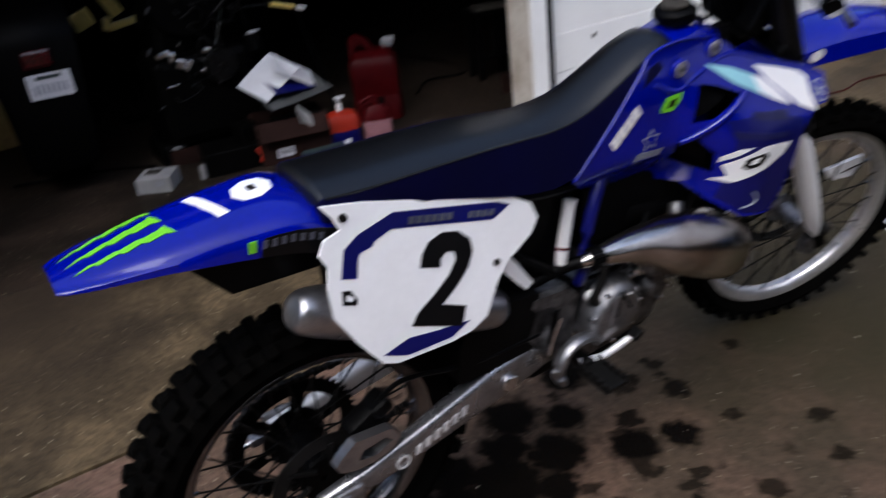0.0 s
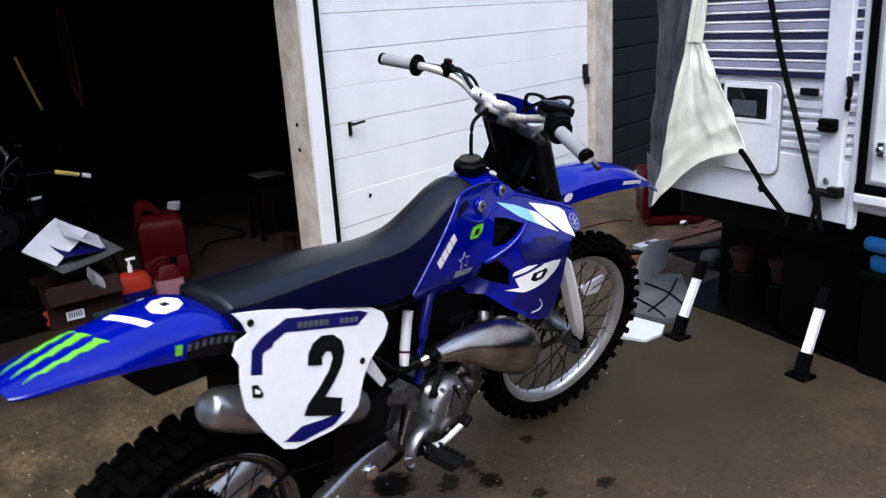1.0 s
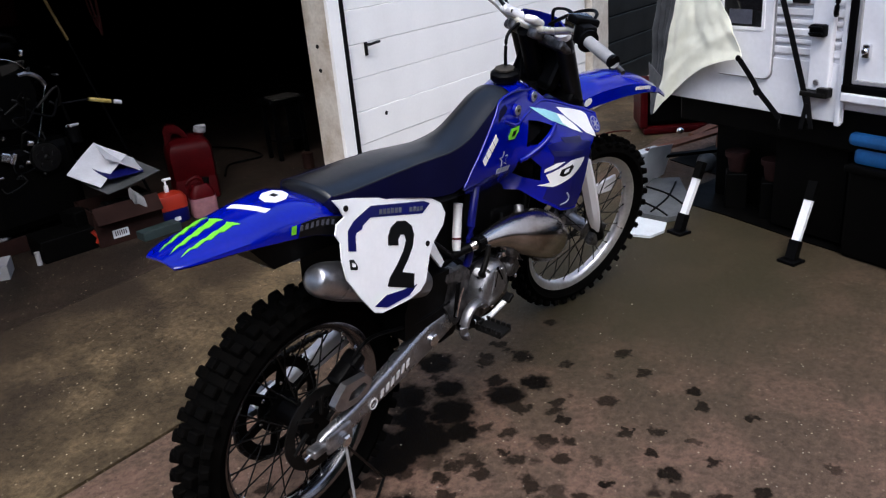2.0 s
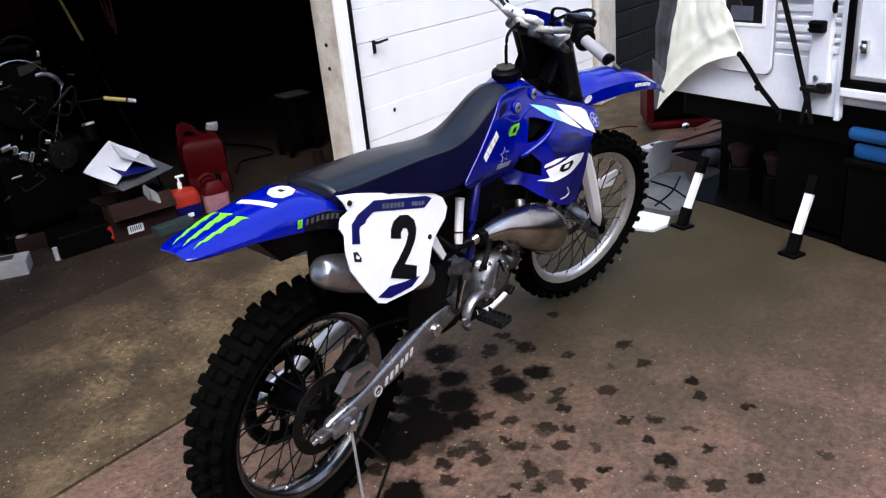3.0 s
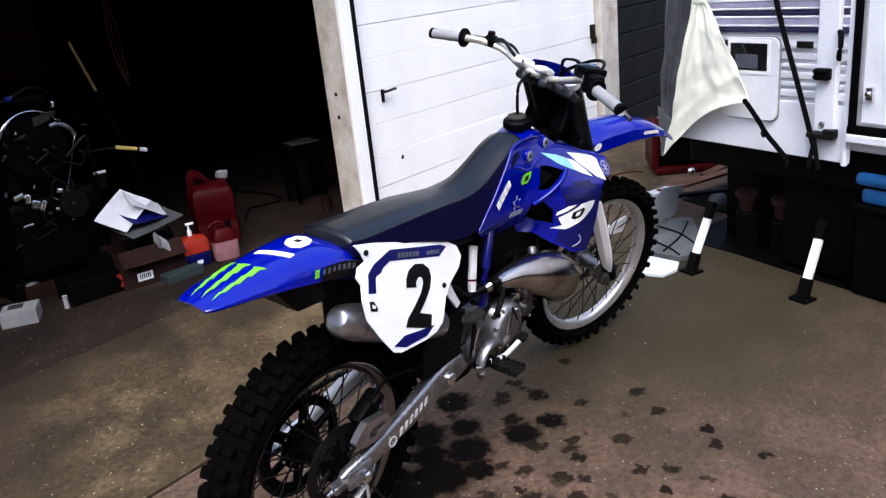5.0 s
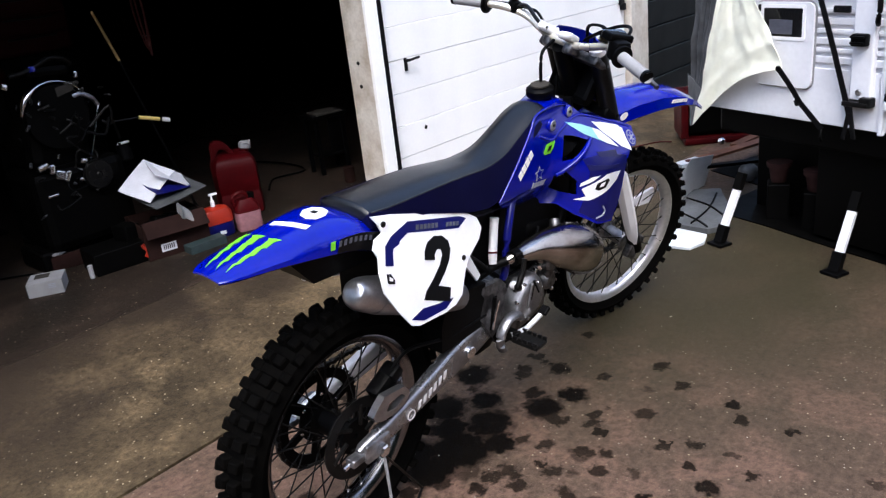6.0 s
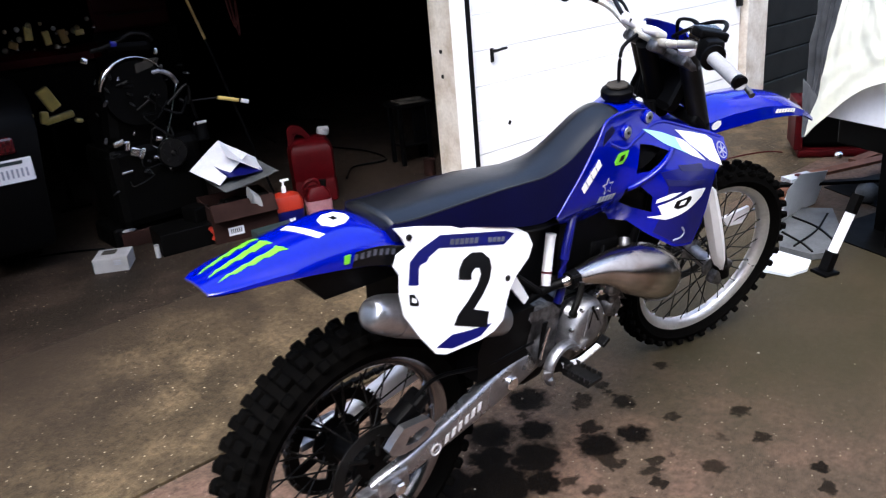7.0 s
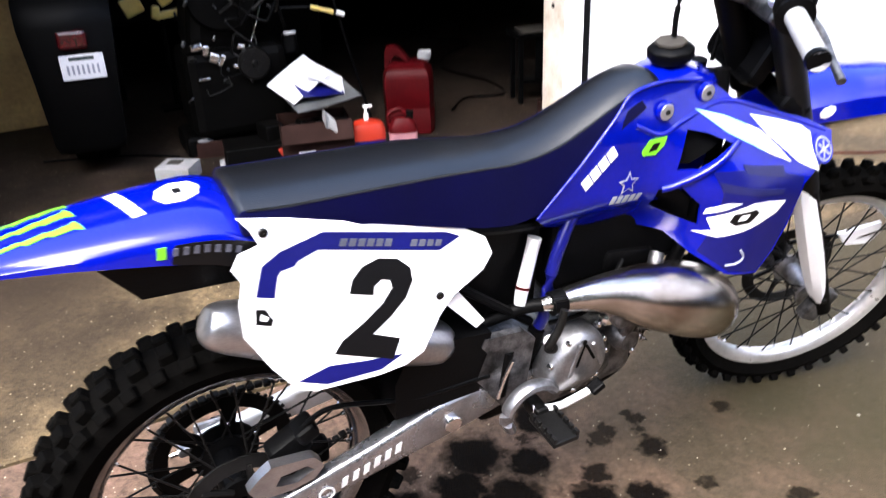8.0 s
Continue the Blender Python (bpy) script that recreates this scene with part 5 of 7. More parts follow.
part("breather_hose", tube([(0.893, 0, 1.045), (0.892, 0.002, 1.09), (0.905, 0.005, 1.13), (0.955, 0.0, 1.155)], 0.005, 8, 5), BLACK, tank)

# ---- the steered front end ----
def steered(name, bm, material, parent, label=""):
    return part(name, turned(bm, STEER), material, parent, label)


def fork_x(z):
    return 1.058 + (1.125 - z) * 0.512


for s in (-1, 1):
    y = s * 0.098
    up = steered("fork_upper", tube([(fork_x(1.130), y, 1.130), (fork_x(0.72), y, 0.72)], 0.0275, 16, 1), STEEL, bike, "dark upper fork tube")
    steered("fork_cap", tube([(fork_x(1.130), y, 1.130), (fork_x(1.146), y, 1.146)], 0.024, 16, 1), SATIN, up)
    steered("fork_lower", tube([(fork_x(0.73), y, 0.73), (fork_x(0.345), y, 0.345)], 0.025, 14, 1), BLACK, bike)
    steered("fork_foot", join(box((0.055, 0.034, 0.095), (1.440, y, 0.362), 0.010, (0, 24, 0)), turned(disc(0.021, 0.05, 14), Matrix.Translation((WHEELBASE, s * 0.092, FRONT_R)))), CAST, bike, "grey fork foot")
    g = []
    for z, w, d in ((0.735, 0.024, 0.010), (0.70, 0.030, 0.020), (0.60, 0.032, 0.024), (0.54, 0.034, 0.026), (0.48, 0.034, 0.026), (0.42, 0.038, 0.024), (0.39, 0.034, 0.018), (0.372, 0.032, 0.012)):
        x = fork_x(z) - 0.012
        ring = [(x + 0.028, y + s * 0.002), (x + 0.024, y + s * 0.026), (x + 0.004, y + s * (0.030 + w * 0.2)), (x - 0.018, y + s * 0.028), (x - 0.030, y + s * 0.006)]
        k = lerp_table(((0.372, 0.30), (0.42, 0.78), (0.50, 1.0), (0.66, 1.0), (0.71, 0.85), (0.735, 0.45)), z)[0]
        ring = [(x + (a - x) * k, y + (b - y) * (0.4 + 0.6 * k)) for a, b in ring]
        inner = [(a * 0.98 + x * 0.02, b * 0.985 + y * 0.015) for a, b in reversed(ring)]
        g.append([(a, b, z) for a, b in ring] + [(a, b, z) for a, b in inner])
    steered("fork_guard", loft(g), WHITE, bike, "white plastic fork guard")
    steered("guard_bolt", turned(disc(0.007, 0.006, 10), Matrix.Translation((fork_x(0.40) - 0.006, y + s * 0.033, 0.40))), STEEL, bike)
cover = steered("disc_cover", sheet([(1.535, 0.474), (1.648, 0.500), (1.660, 0.470), (1.640, 0.436), (1.570, 0.436)], lambda u, v, o: Vector((u, 0.030 + o, v)), 0.010, 0.2), WHITE, bike, "white brake disc cover")
steered("cover_stay", tube([(1.458, 0.09, 0.40), (1.56, 0.04, 0.455)], 0.006, 8, 1), BLACK, cover)
for z, t in ((1.102, 0.030), (0.93, 0.034)):
    steered("triple_clamp", join(box((0.07, 0.25, t), (fork_x(z) - 0.012, 0, z), 0.010, (0, 27, 0)), tube([(1.058 - 0.03, 0, z - 0.02), (1.058 - 0.035, 0, z + 0.02)], 0.026, 14, 1)), CAST if z > 1 else BLACK, bike, "cast alloy triple clamp")
steered("steering_stem", tube([(1.0, 0, 1.13), (1.105, 0, 0.925)], 0.028, 16, 1), BLACK, bike)
# handlebar with cross brace and pad
BARS = [(0.785, 0.400, 1.200), (0.815, 0.29, 1.212), (0.845, 0.22, 1.216), (0.925, 0.14, 1.196), (0.985, 0.075, 1.182), (0.992, 0, 1.181)]
bar_pts = BARS + [(x, -y, z) for x, y, z in BARS[-2::-1]]


def barred(name, bm, material, parent, label=""):
    """A part on the handlebar: the bar's bend carries the grips and controls forward and the middle down."""
    for v in bm.verts:
        ay = abs(v.co.y)
        v.co.x += 0.12 * smoothstep(0.04, 0.20, ay) * min(1.0, max(0.0, (1.12 - v.co.x) / 0.10))
        v.co.z += -0.034 + 0.012 * smoothstep(0.0, 0.30, ay)
    return steered(name, bm, material, parent, label)


bar = barred("handlebar", tube(bar_pts, 0.0115, 14, 6), GOLD, bike, "pale gold handlebar with grey grips")
for s in (-1, 1):
    clamp = barred("bar_clamp", box((0.044, 0.034, 0.030), (0.994, s * 0.045, 1.165), 0.008, (0, 20, 0)), CAST, bike, "cast handlebar clamp")
    barred("clamp_cap", box((0.082, 0.040, 0.022), (0.984, s * 0.047 + 0.008, 1.202), 0.010, (0, 20, -18 * s), 3), SATIN, clamp, "bright clamp cap")
    barred("grip", join(tube([(0.783, s * 0.405, 1.200, 0.0165), (0.786, s * 0.395, 1.2004, 0.0165), (0.815, s * 0.290, 1.212, 0.016)], 0.016, 16, 4), ), GRIP, bar, "grey rubber grip")
    barred("grip_flange", tube([(0.8155, s * 0.290, 1.212), (0.8175, s * 0.283, 1.2125)], 0.030, 20, 1), BLACK, bar)
    barred("grip_end", tube([(0.7815, s * 0.410, 1.1995), (0.7835, s * 0.400, 1.200)], 0.0175, 14, 1), BLACK, bar)
barred("cross_brace", tube([(0.858, 0.195, 1.226, 0.005), (0.885, 0.165, 1.236, 0.006), (0.935, 0.095, 1.226, 0.006), (0.972, 0.040, 1.208, 0.006)], 0.006, 10, 5), STEEL, bar, "thin dark cross brace")
barred("throttle_housing", join(box((0.050, 0.050, 0.055), (0.828, -0.262, 1.222), 0.012, (0, 0, -16)), box((0.075, 0.05, 0.022), (0.845, -0.235, 1.250), 0.006, (0, 8, -16)), tube([(0.84, -0.26, 1.24), (0.90, -0.23, 1.262), (0.96, -0.15, 1.25), (1.04, -0.05, 1.19)], 0.005, 8, 5)), BLACK, bar, "black throttle housing")
barred("brake_lever", tube([(0.864, -0.235, 1.205, 0.008), (0.862, -0.30, 1.190, 0.007), (0.846, -0.36, 1.176, 0.006), (0.836, -0.405, 1.164, 0.007)], 0.007, 10, 5), CAST, bar, "dull alloy brake lever")
barred("front_master_cylinder", join(box((0.055, 0.045, 0.030), (0.880, -0.195, 1.232), 0.007, (0, 0, -25)), box((0.05, 0.04, 0.008), (0.880, -0.195, 1.251), 0.003, (0, 0, -25))), CHROME, bar)
barred("clutch_perch", join(box((0.035, 0.034, 0.036), (0.862, 0.205, 1.222), 0.008), turned(disc(0.009, 0.014, 10), pose(0.855, 0.205, 1.246, 90, 0, 0))), BLACK, bar, "black clutch perch with red adjuster")
barred("clutch_adjuster", turned(disc(0.010, 0.010, 12), pose(0.862, 0.205, 1.247, 90, 0, 0)), RED, bar)
barred("clutch_lever", tube([(0.880, 0.20, 1.218, 0.008), (0.895, 0.28, 1.205, 0.007), (0.885, 0.36, 1.195, 0.006), (0.868, 0.415, 1.188, 0.007)], 0.007, 10, 5), BLACK, bar)
barred("kill_switch_flange", tube([(0.8155, 0.292, 1.212), (0.8195, 0.277, 1.2125)], 0.024, 16, 1), BLACK, bar)
for pts in ([(0.875, 0.19, 1.225), (0.935, 0.14, 1.222), (0.985, 0.09, 1.195), (1.04, 0.05, 1.13), (1.03, 0.02, 1.0)], [(0.88, -0.18, 1.238), (0.955, -0.12, 1.252), (1.03, -0.06, 1.225), (1.08, -0.05, 1.12), (1.14, -0.08, 0.95)]):
    barred("control_cable", tube(pts, 0.0042, 8, 6), BLACK, bar)
# front number plate, seen from behind, and its pad
plate = []
for z, w, x in ((1.166, 0.080, 1.092), (1.152, 0.100, 1.098), (1.10, 0.100, 1.120), (1.00, 0.090, 1.165), (0.93, 0.055, 1.190)):
    plate.append([(x - 0.035 * (k * k), w * k, z) for k in np.linspace(-1, 1, 9)] + [(x + 0.005 - 0.035 * (k * k), w * k, z) for k in np.linspace(1, -1, 9)])
front_plate = steered("front_number_plate", loft(plate), BLUE, bike, "blue front plate seen from behind")
steered("plate_back", join(box((0.012, 0.17, 0.20), (1.095, 0, 1.05), 0.02, (0, 20, 0))), BLACK, front_plate)
# front fender: arched, pointed, with turned-down edges
FF = ((1.135, 0.868, 0.052, 0.024), (1.20, 0.905, 0.070, 0.050), (1.32, 0.940, 0.081, 0.064), (1.45, 0.945, 0.079, 0.060), (1.58, 0.922, 0.068, 0.044), (1.68, 0.878, 0.050, 0.022), (1.755, 0.832, 0.028, 0.010))
ffr = []
for k in range(17):
    x = 1.135 + 0.62 * k / 16
    z, hw, drop = lerp_table(FF, x)
    o = [(-1.0, -drop), (-0.93, -drop * 0.35), (-0.72, -0.008), (-0.3, -0.001), (0, 0)]
    o = o + [(-a, b) for a, b in o[-2::-1]]
    ffr.append([(x, hw * a, z + b) for a, b in o] + [(x, hw * a * 0.95, z + b - 0.004) for a, b in reversed(o)])
ff = steered("front_fender", loft(ffr), BLUE, bike, "blue front fender with small white stickers")


def ff_side(u, v, o):
    z, hw, drop = lerp_table(FF, u)
    return STEER @ Vector((u, -hw * 0.985 - 0.0020 - o, z - drop * 0.6 + v))


for o in strip_bars(1.50, -0.006, 1.60, -0.006, 7, 0.012, 0.15):
    part("lettering_bar", sheet(o, ff_side, 0.001, 0.05), WHITE, ff)
part("badge_sticker", sheet([(1.262 + 0.016 * math.cos(a), 0.002 + 0.014 * math.sin(a)) for a in np.linspace(0, 2 * math.pi, 9)[:-1]], ff_side, 0.001, 0.05), WHITE, ff)

# ---- the stand under the rear axle ----
stand = thing("side_stand", Matrix(), "thin bent-rod triangle stand under the rear axle", "stand")
top = BIKE @ Vector((0.004, -0.150, 0.330))
part("stand_leg", tube([tuple(top), (0.022, -0.178, 0.006)], 0.0038, 8, 1), GRIP, stand, "thin pale stand leg")
part("stand_leg", tube([tuple(top), (0.245, -0.055, 0.006)], 0.0034, 8, 1), STEEL, stand, "thin dark stand leg")
part("stand_foot", tube([(0.022, -0.178, 0.007), (0.245, -0.055, 0.007)], 0.0045, 8, 1), STEEL, stand)
part("stand_pin", tube([tuple(BIKE @ Vector((0.004, -0.115, 0.332))), tuple(top)], 0.007, 8, 1), STEEL, stand)


# ---- the caravan: x along its end wall, y outwards from it ----
VAN = pose(2.361, -0.703, 0, 0, 0, 67.85)
van = thing("caravan", VAN, "white travel trailer with purple stripes, partly under a tarpaulin", "caravan")
part("body", box((3.60, 2.2, 1.90), (-0.82, -1.112, 1.56), 0.03), CARAVAN, van)
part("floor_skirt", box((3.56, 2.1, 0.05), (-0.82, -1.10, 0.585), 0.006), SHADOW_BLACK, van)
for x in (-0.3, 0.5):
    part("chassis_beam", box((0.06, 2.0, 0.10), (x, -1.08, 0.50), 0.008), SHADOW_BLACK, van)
# Black panels added below the floor to block light and deepen the shade.
part("shade_skirt", box((0.35, 0.03, 0.555), (0.175, -0.10, 0.30), 0.004), SHADOW_BLACK, van)
part("shade_skirt", box((3.35, 0.03, 0.575), (-0.825, -0.290, 0.290), 0.004), SHADOW_BLACK, van)
part("shade_band", box((3.40, 0.50, 0.165), (-0.82, -0.285, 0.527), 0.012), SHADOW_BLACK, van)
part("shade_skirt", box((3.5, 0.03, 0.555), (-0.82, -0.95, 0.30), 0.004), SHADOW_BLACK, van)
part("far_shade_skirt", box((3.5, 0.03, 0.56), (-0.82, -2.15, 0.285), 0.004), SHADOW_BLACK, van)
part("far_shade_skirt", box((0.03, 2.0, 0.56), (-2.55, -1.10, 0.285), 0.004), SHADOW_BLACK, van)
part("lower_panel", box((1.00, 0.012, 0.232), (0.492, -0.004, 0.680), 0.004), CARAVAN, van, "plain white lower panel with grime at the edge")
for z, h in ((0.830, 0.030), (0.868, 0.020), (0.905, 0.030), (0.945, 0.020), (0.985, 0.030), (1.025, 0.022)):
    part("skin_rib", box((1.00, 0.012, h), (0.492, -0.0065, z), 0.005), CARAVAN, van)
for k, z in enumerate((1.090, 1.125, 1.160, 1.195, 1.232, 1.268, 1.305, 1.342, 1.38, 1.42, 1.46, 1.50)):
    part("skin_stripe", box((1.00, 0.013, 0.018 if k % 2 == 0 else 0.026), (0.492, -0.0055, z), 0.004), (STRIPE, STRIPE_PALE)[k % 2], van, "dark purple stripe")
    part("skin_rib", box((1.00, 0.014, 0.010), (0.492, -0.0035, z + 0.018), 0.004), CARAVAN, van)


def rounded(w, h, r, cx, cz):
    """Outline of an upright panel with rounded corners."""
    return [(cx + sx * (w / 2 - r) + r * math.cos(a + q), cz + sz * (h / 2 - r) + r * math.sin(a + q)) for sx, sz, a in ((1, 1, 0), (-1, 1, math.pi / 2), (-1, -1, math.pi), (1, -1, 1.5 * math.pi)) for q in np.linspace(0, math.pi / 2, 6)]


def wall_at(y):
    return lambda u, v, o: Vector((u, y + o, v))


hatch = part("hatch_door", sheet(rounded(0.300, 0.355, 0.035, 0.485, 0.883), wall_at(0.016), 0.016, 0.4), CARAVAN, van, "white rounded access hatch")
part("hatch_gasket", sheet(rounded(0.312, 0.367, 0.040, 0.485, 0.883), wall_at(0.0055), 0.006, 0.4), GRIP, hatch, "grey rubber seal round the hatch")
part("hatch_window_frame", sheet(rounded(0.228, 0.146, 0.012, 0.487, 0.977), wall_at(0.0195), 0.005, 0.4, 0, (rounded(0.200, 0.118, 0.006, 0.487, 0.977),)), WHITE, hatch)
part("hatch_window", box((0.204, 0.004, 0.122), (0.487, 0.0160, 0.977), 0.001), GLASS_DARK, hatch, "dark square vent window")
part("vent_blind", box((0.120, 0.003, 0.060), (0.497, 0.0185, 0.958), 0.001), DECAL_DIM, hatch)
part("hatch_catch", box((0.012, 0.012, 0.03), (0.610, 0.018, 1.035), 0.003), STEEL, hatch)
part("vent_slot", box((0.078, 0.010, 0.028), (0.214, 0.006, 1.034), 0.004), GLASS_DARK, van, "small dark vent slot")
post = part("corner_channel", box((0.092, 0.028, 1.50), (0.098, 0.012, 1.438), 0.006), CARAVAN, van, "white awning channel with bracket")
part("channel_bolt", turned(disc(0.012, 0.01, 12), pose(0.100, 0.031, 0.722)), ALLOY, post)
part("channel_clamp", join(box((0.066, 0.034, 0.048), (0.102, 0.040, 0.925), 0.008), box((0.060, 0.010, 0.008), (0.102, 0.060, 0.938), 0.002), box((0.060, 0.010, 0.008), (0.102, 0.060, 0.915), 0.002)), BLACK, post, "black strap buckle")
part("channel_handle", tube([(0.040, 0.03, 0.985), (0.028, 0.05, 1.0), (0.020, 0.055, 1.045), (0.030, 0.045, 1.085), (0.045, 0.03, 1.09)], 0.010, 8, 4), BLACK, post)
part("channel_foot", join(box((0.115, 0.05, 0.020), (0.100, 0.028, 0.675), 0.005), box((0.05, 0.04, 0.04), (0.06, 0.03, 0.685), 0.006)), STEEL, post, "dark steel foot bracket")
part("corner_trim", box((0.022, 0.022, 1.95), (0.006, 0.006, 1.53), 0.005), CARAVAN, van)
entry = part("entry_door", box((0.62, 0.030, 1.60), (-0.350, 0.004, 1.525), 0.01), CARAVAN, van, "cream caravan door in a dark frame")
part("door_frame", join(box((0.030, 0.04, 1.66), (-0.030, 0.012, 1.530), 0.004), box((0.70, 0.04, 0.030), (-0.36, 0.012, 0.712), 0.004)), BLACK, entry, "black door frame")
part("door_seal", join(box((0.014, 0.036, 1.60), (-0.056, 0.012, 1.540), 0.003), box((0.62, 0.036, 0.016), (-0.36, 0.012, 0.740), 0.003)), GRIP, entry)
part("door_latch", join(box((0.030, 0.02, 0.05), (-0.098, 0.028, 0.86), 0.004), turned(disc(0.012, 0.02, 12), pose(-0.098, 0.04, 0.86))), CHROME, entry)
part("door_sill", box((0.70, 0.05, 0.035), (-0.36, 0.01, 0.678), 0.006), CARAVAN, van)

# stabiliser jacks: a pale inner bar, black shoe and dark upper arm
def jack(foot, knee):
    j = thing("stabiliser_jack", Matrix(), "caravan jack leg with white bar and black foot", "jack", "caravan jacks")
    f0, k0 = Vector(foot), Vector(knee)
    d = (k0 - f0).normalized()
    side = d.cross(Vector((0, 0, 1))).normalized()
    a, b = f0 + d * 0.055 + Vector((0, 0, 0.02)), k0
    def bar(p, q, w, t):
        n = (q - p).normalized().cross(side).normalized()
        return loft([[p + side * w + n * t, p - side * w + n * t, p - side * w - n * t, p + side * w - n * t], [q + side * w + n * t, q - side * w + n * t, q - side * w - n * t, q + side * w - n * t]])
    part("leg_bar", bar(a, b, 0.017, 0.010), CARAVAN, j, "white steel bar")
    part("leg_shoe", bar(f0 + Vector((0, 0, 0.012)), a + d * 0.02, 0.022, 0.016), BLACK, j)
    part("foot_pad", box((0.075, 0.085, 0.014), (f0.x, f0.y, 0.007), 0.003, (0, 0, -22)), BLACK, j)
    part("upper_arm", bar(b - d * 0.02, b + d * 0.06, 0.019, 0.014), SHADOW_BLACK, j)
    return j


jack((2.335, -0.068, 0.0), (2.44, -0.11, 0.262))
jack((2.215, -0.601, 0.0), (2.33, -0.628, 0.262))


# tarpaulin: a grey gathered edge hanging at the corner and a cream corner pulled out to a strap
def cloth(name, corners, material, label, parent, ripple=0.012, n=14, sag=0.0, crease=0.0):
    """A hanging sheet between four corners (top a, top b, bottom b, bottom a), with folds and thickness."""
    a, b, c, d = (Vector(p) for p in corners)
    rings = []
    for i in range(n + 1):
        u = i / n
        row = []
        for k in range(n + 1):
            v = k / n
            p = (a * (1 - u) + b * u) * (1 - v) + (d * (1 - u) + c * u) * v
            w = noise.noise(Vector((u * 4.0 + p.x * 2, v * 2.2, 3.1))) + 0.5 * noise.noise(Vector((u * 9, v * 6, 7.7))) - crease * abs(noise.noise(Vector((u * 1.6 - v * 2.6, u * 1.2 + v * 3.6, 1.3)))) * 1.6 - crease * 0.45 * abs(noise.noise(Vector((u * 4.0 + v * 5.0, v * 7.0, 5.9))))
            p = p + Vector((0, ripple * w, sag * math.sin(math.pi * u) * v))
            row.append(p)
        rings.append(row + [p - Vector((0, 0.004, 0)) for p in reversed(row)])
    return part(name, loft(rings), material, parent, label)


tarp = thing("tarpaulin", VAN, "grey and cream tarpaulin hanging over the caravan corner", "tarpaulin")
cloth("grey_edge", ((0.64, 0.045, 2.0), (0.95, 0.025, 2.0), (1.02, 0.035, 0.700), (0.934, 0.082, 0.490)), TARP_GREY, "dull grey gathered edge", tarp, 0.032, 40, 0.0, 0.8)
cloth("grey_edge", ((0.900, 0.072, 0.66), (1.022, 0.040, 0.720), (0.960, 0.083, 0.474), (0.936, 0.083, 0.484)), TARP_GREY, "dull grey hem", tarp, 0.006, 8)
cloth("cream_sheet", ((0.60, 0.060, 2.0), (0.645, 0.062, 2.0), (0.768, 0.072, 1.216), (0.688, 0.066, 1.214)), TARP_WHITE, "cream sheet", tarp, 0.010, 20)
cloth("cream_sheet", ((0.688, 0.066, 1.214), (0.768, 0.072, 1.216), (0.940, 0.092, 0.482), (0.417, 0.090, 0.797)), TARP_WHITE, "cream corner pulled tight", tarp, 0.012, 44, 0.070, 0.9)
part("grommet", turned(disc(0.013, 0.008, 14), pose(0.432, 0.097, 0.798)), BLACK, tarp)


def webbing(points, name, label):
    w = thing(name, VAN, label, "strap", "tie-down straps")
    bm = bmesh.new()
    vs = []
    pts = spline(points, 6)
    for k, p in enumerate(pts):
        d = Vector(pts[min(k + 1, len(pts) - 1)]) - Vector(pts[max(0, k - 1)])
        s = Vector((d.z, 0, -d.x)).normalized() * 0.0125
        p = Vector(p)
        vs.append([p + s, p - s, p - s + Vector((0, 0.003, 0)), p + s + Vector((0, 0.003, 0))])
    bm.free()
    part("webbing", loft(vs), STRAP, w)
    e = pts[-1]
    part("hook", tube([tuple(e), (e[0] - 0.004, e[1] + 0.012, e[2] - 0.03), (e[0] + 0.006, e[1] - 0.008, e[2] - 0.055), (e[0] + 0.016, e[1] - 0.02, e[2] - 0.035)], 0.005, 8, 4), SHADOW_BLACK, w)
    return w


webbing([(0.46, 0.030, 1.62), (0.330, 0.034, 1.185), (0.215, 0.036, 0.875), (0.112, 0.040, 0.595)], "tie_down_strap", "black webbing strap over the caravan wall")
part("strap_end", join(box((0.020, 0.006, 0.13), (0.105, 0.050, 0.60), 0.001, (0, 12, 0)), box((0.018, 0.006, 0.11), (0.128, 0.052, 0.585), 0.001, (0, -10, 0))), STRAP, bpy.data.objects["tie_down_strap"])
webbing([(0.430, 0.092, 0.795), (0.375, 0.074, 0.715), (0.345, 0.060, 0.660), (0.300, 0.045, 0.605), (0.255, 0.030, 0.550)], "tarp_strap", "black strap tied to the tarpaulin corner")
part("knot", turned(box((0.022, 0.02, 0.030), (0, 0, 0), 0.008), pose(0.362, 0.056, 0.655, 0, 30, 0)), STRAP, bpy.data.objects["tarp_strap"])

# ---- under and beside the caravan ----
UNDER = VAN @ Matrix.Translation((-0.27, -0.19, 0))
crate_ = thing("storage_crate", UNDER, "black plastic crate under the caravan door", "crate")
part("crate_body", box((0.46, 0.34, 0.40), (0, 0, 0.20), 0.02), SHADOW_BLACK, crate_)
part("crate_rim", box((0.48, 0.36, 0.03), (0, 0, 0.385), 0.008), SHADOW_BLACK, crate_)
bin_ = thing("storage_tub", UNDER @ Matrix.Translation((0, 0, 0.40)), "faded blue plastic tub on a black crate under the caravan", "tub")
part("tub_body", box((0.44, 0.32, 0.075), (0, 0, 0.0375), 0.02), BLUE_BIN, bin_)
part("tub_lid", box((0.48, 0.36, 0.055), (0, 0, 0.105), 0.022), BLUE_BIN, bin_)
part("tub_lid_rib", box((0.40, 0.28, 0.015), (0, 0, 0.137), 0.007), BLUE_BIN, bin_)


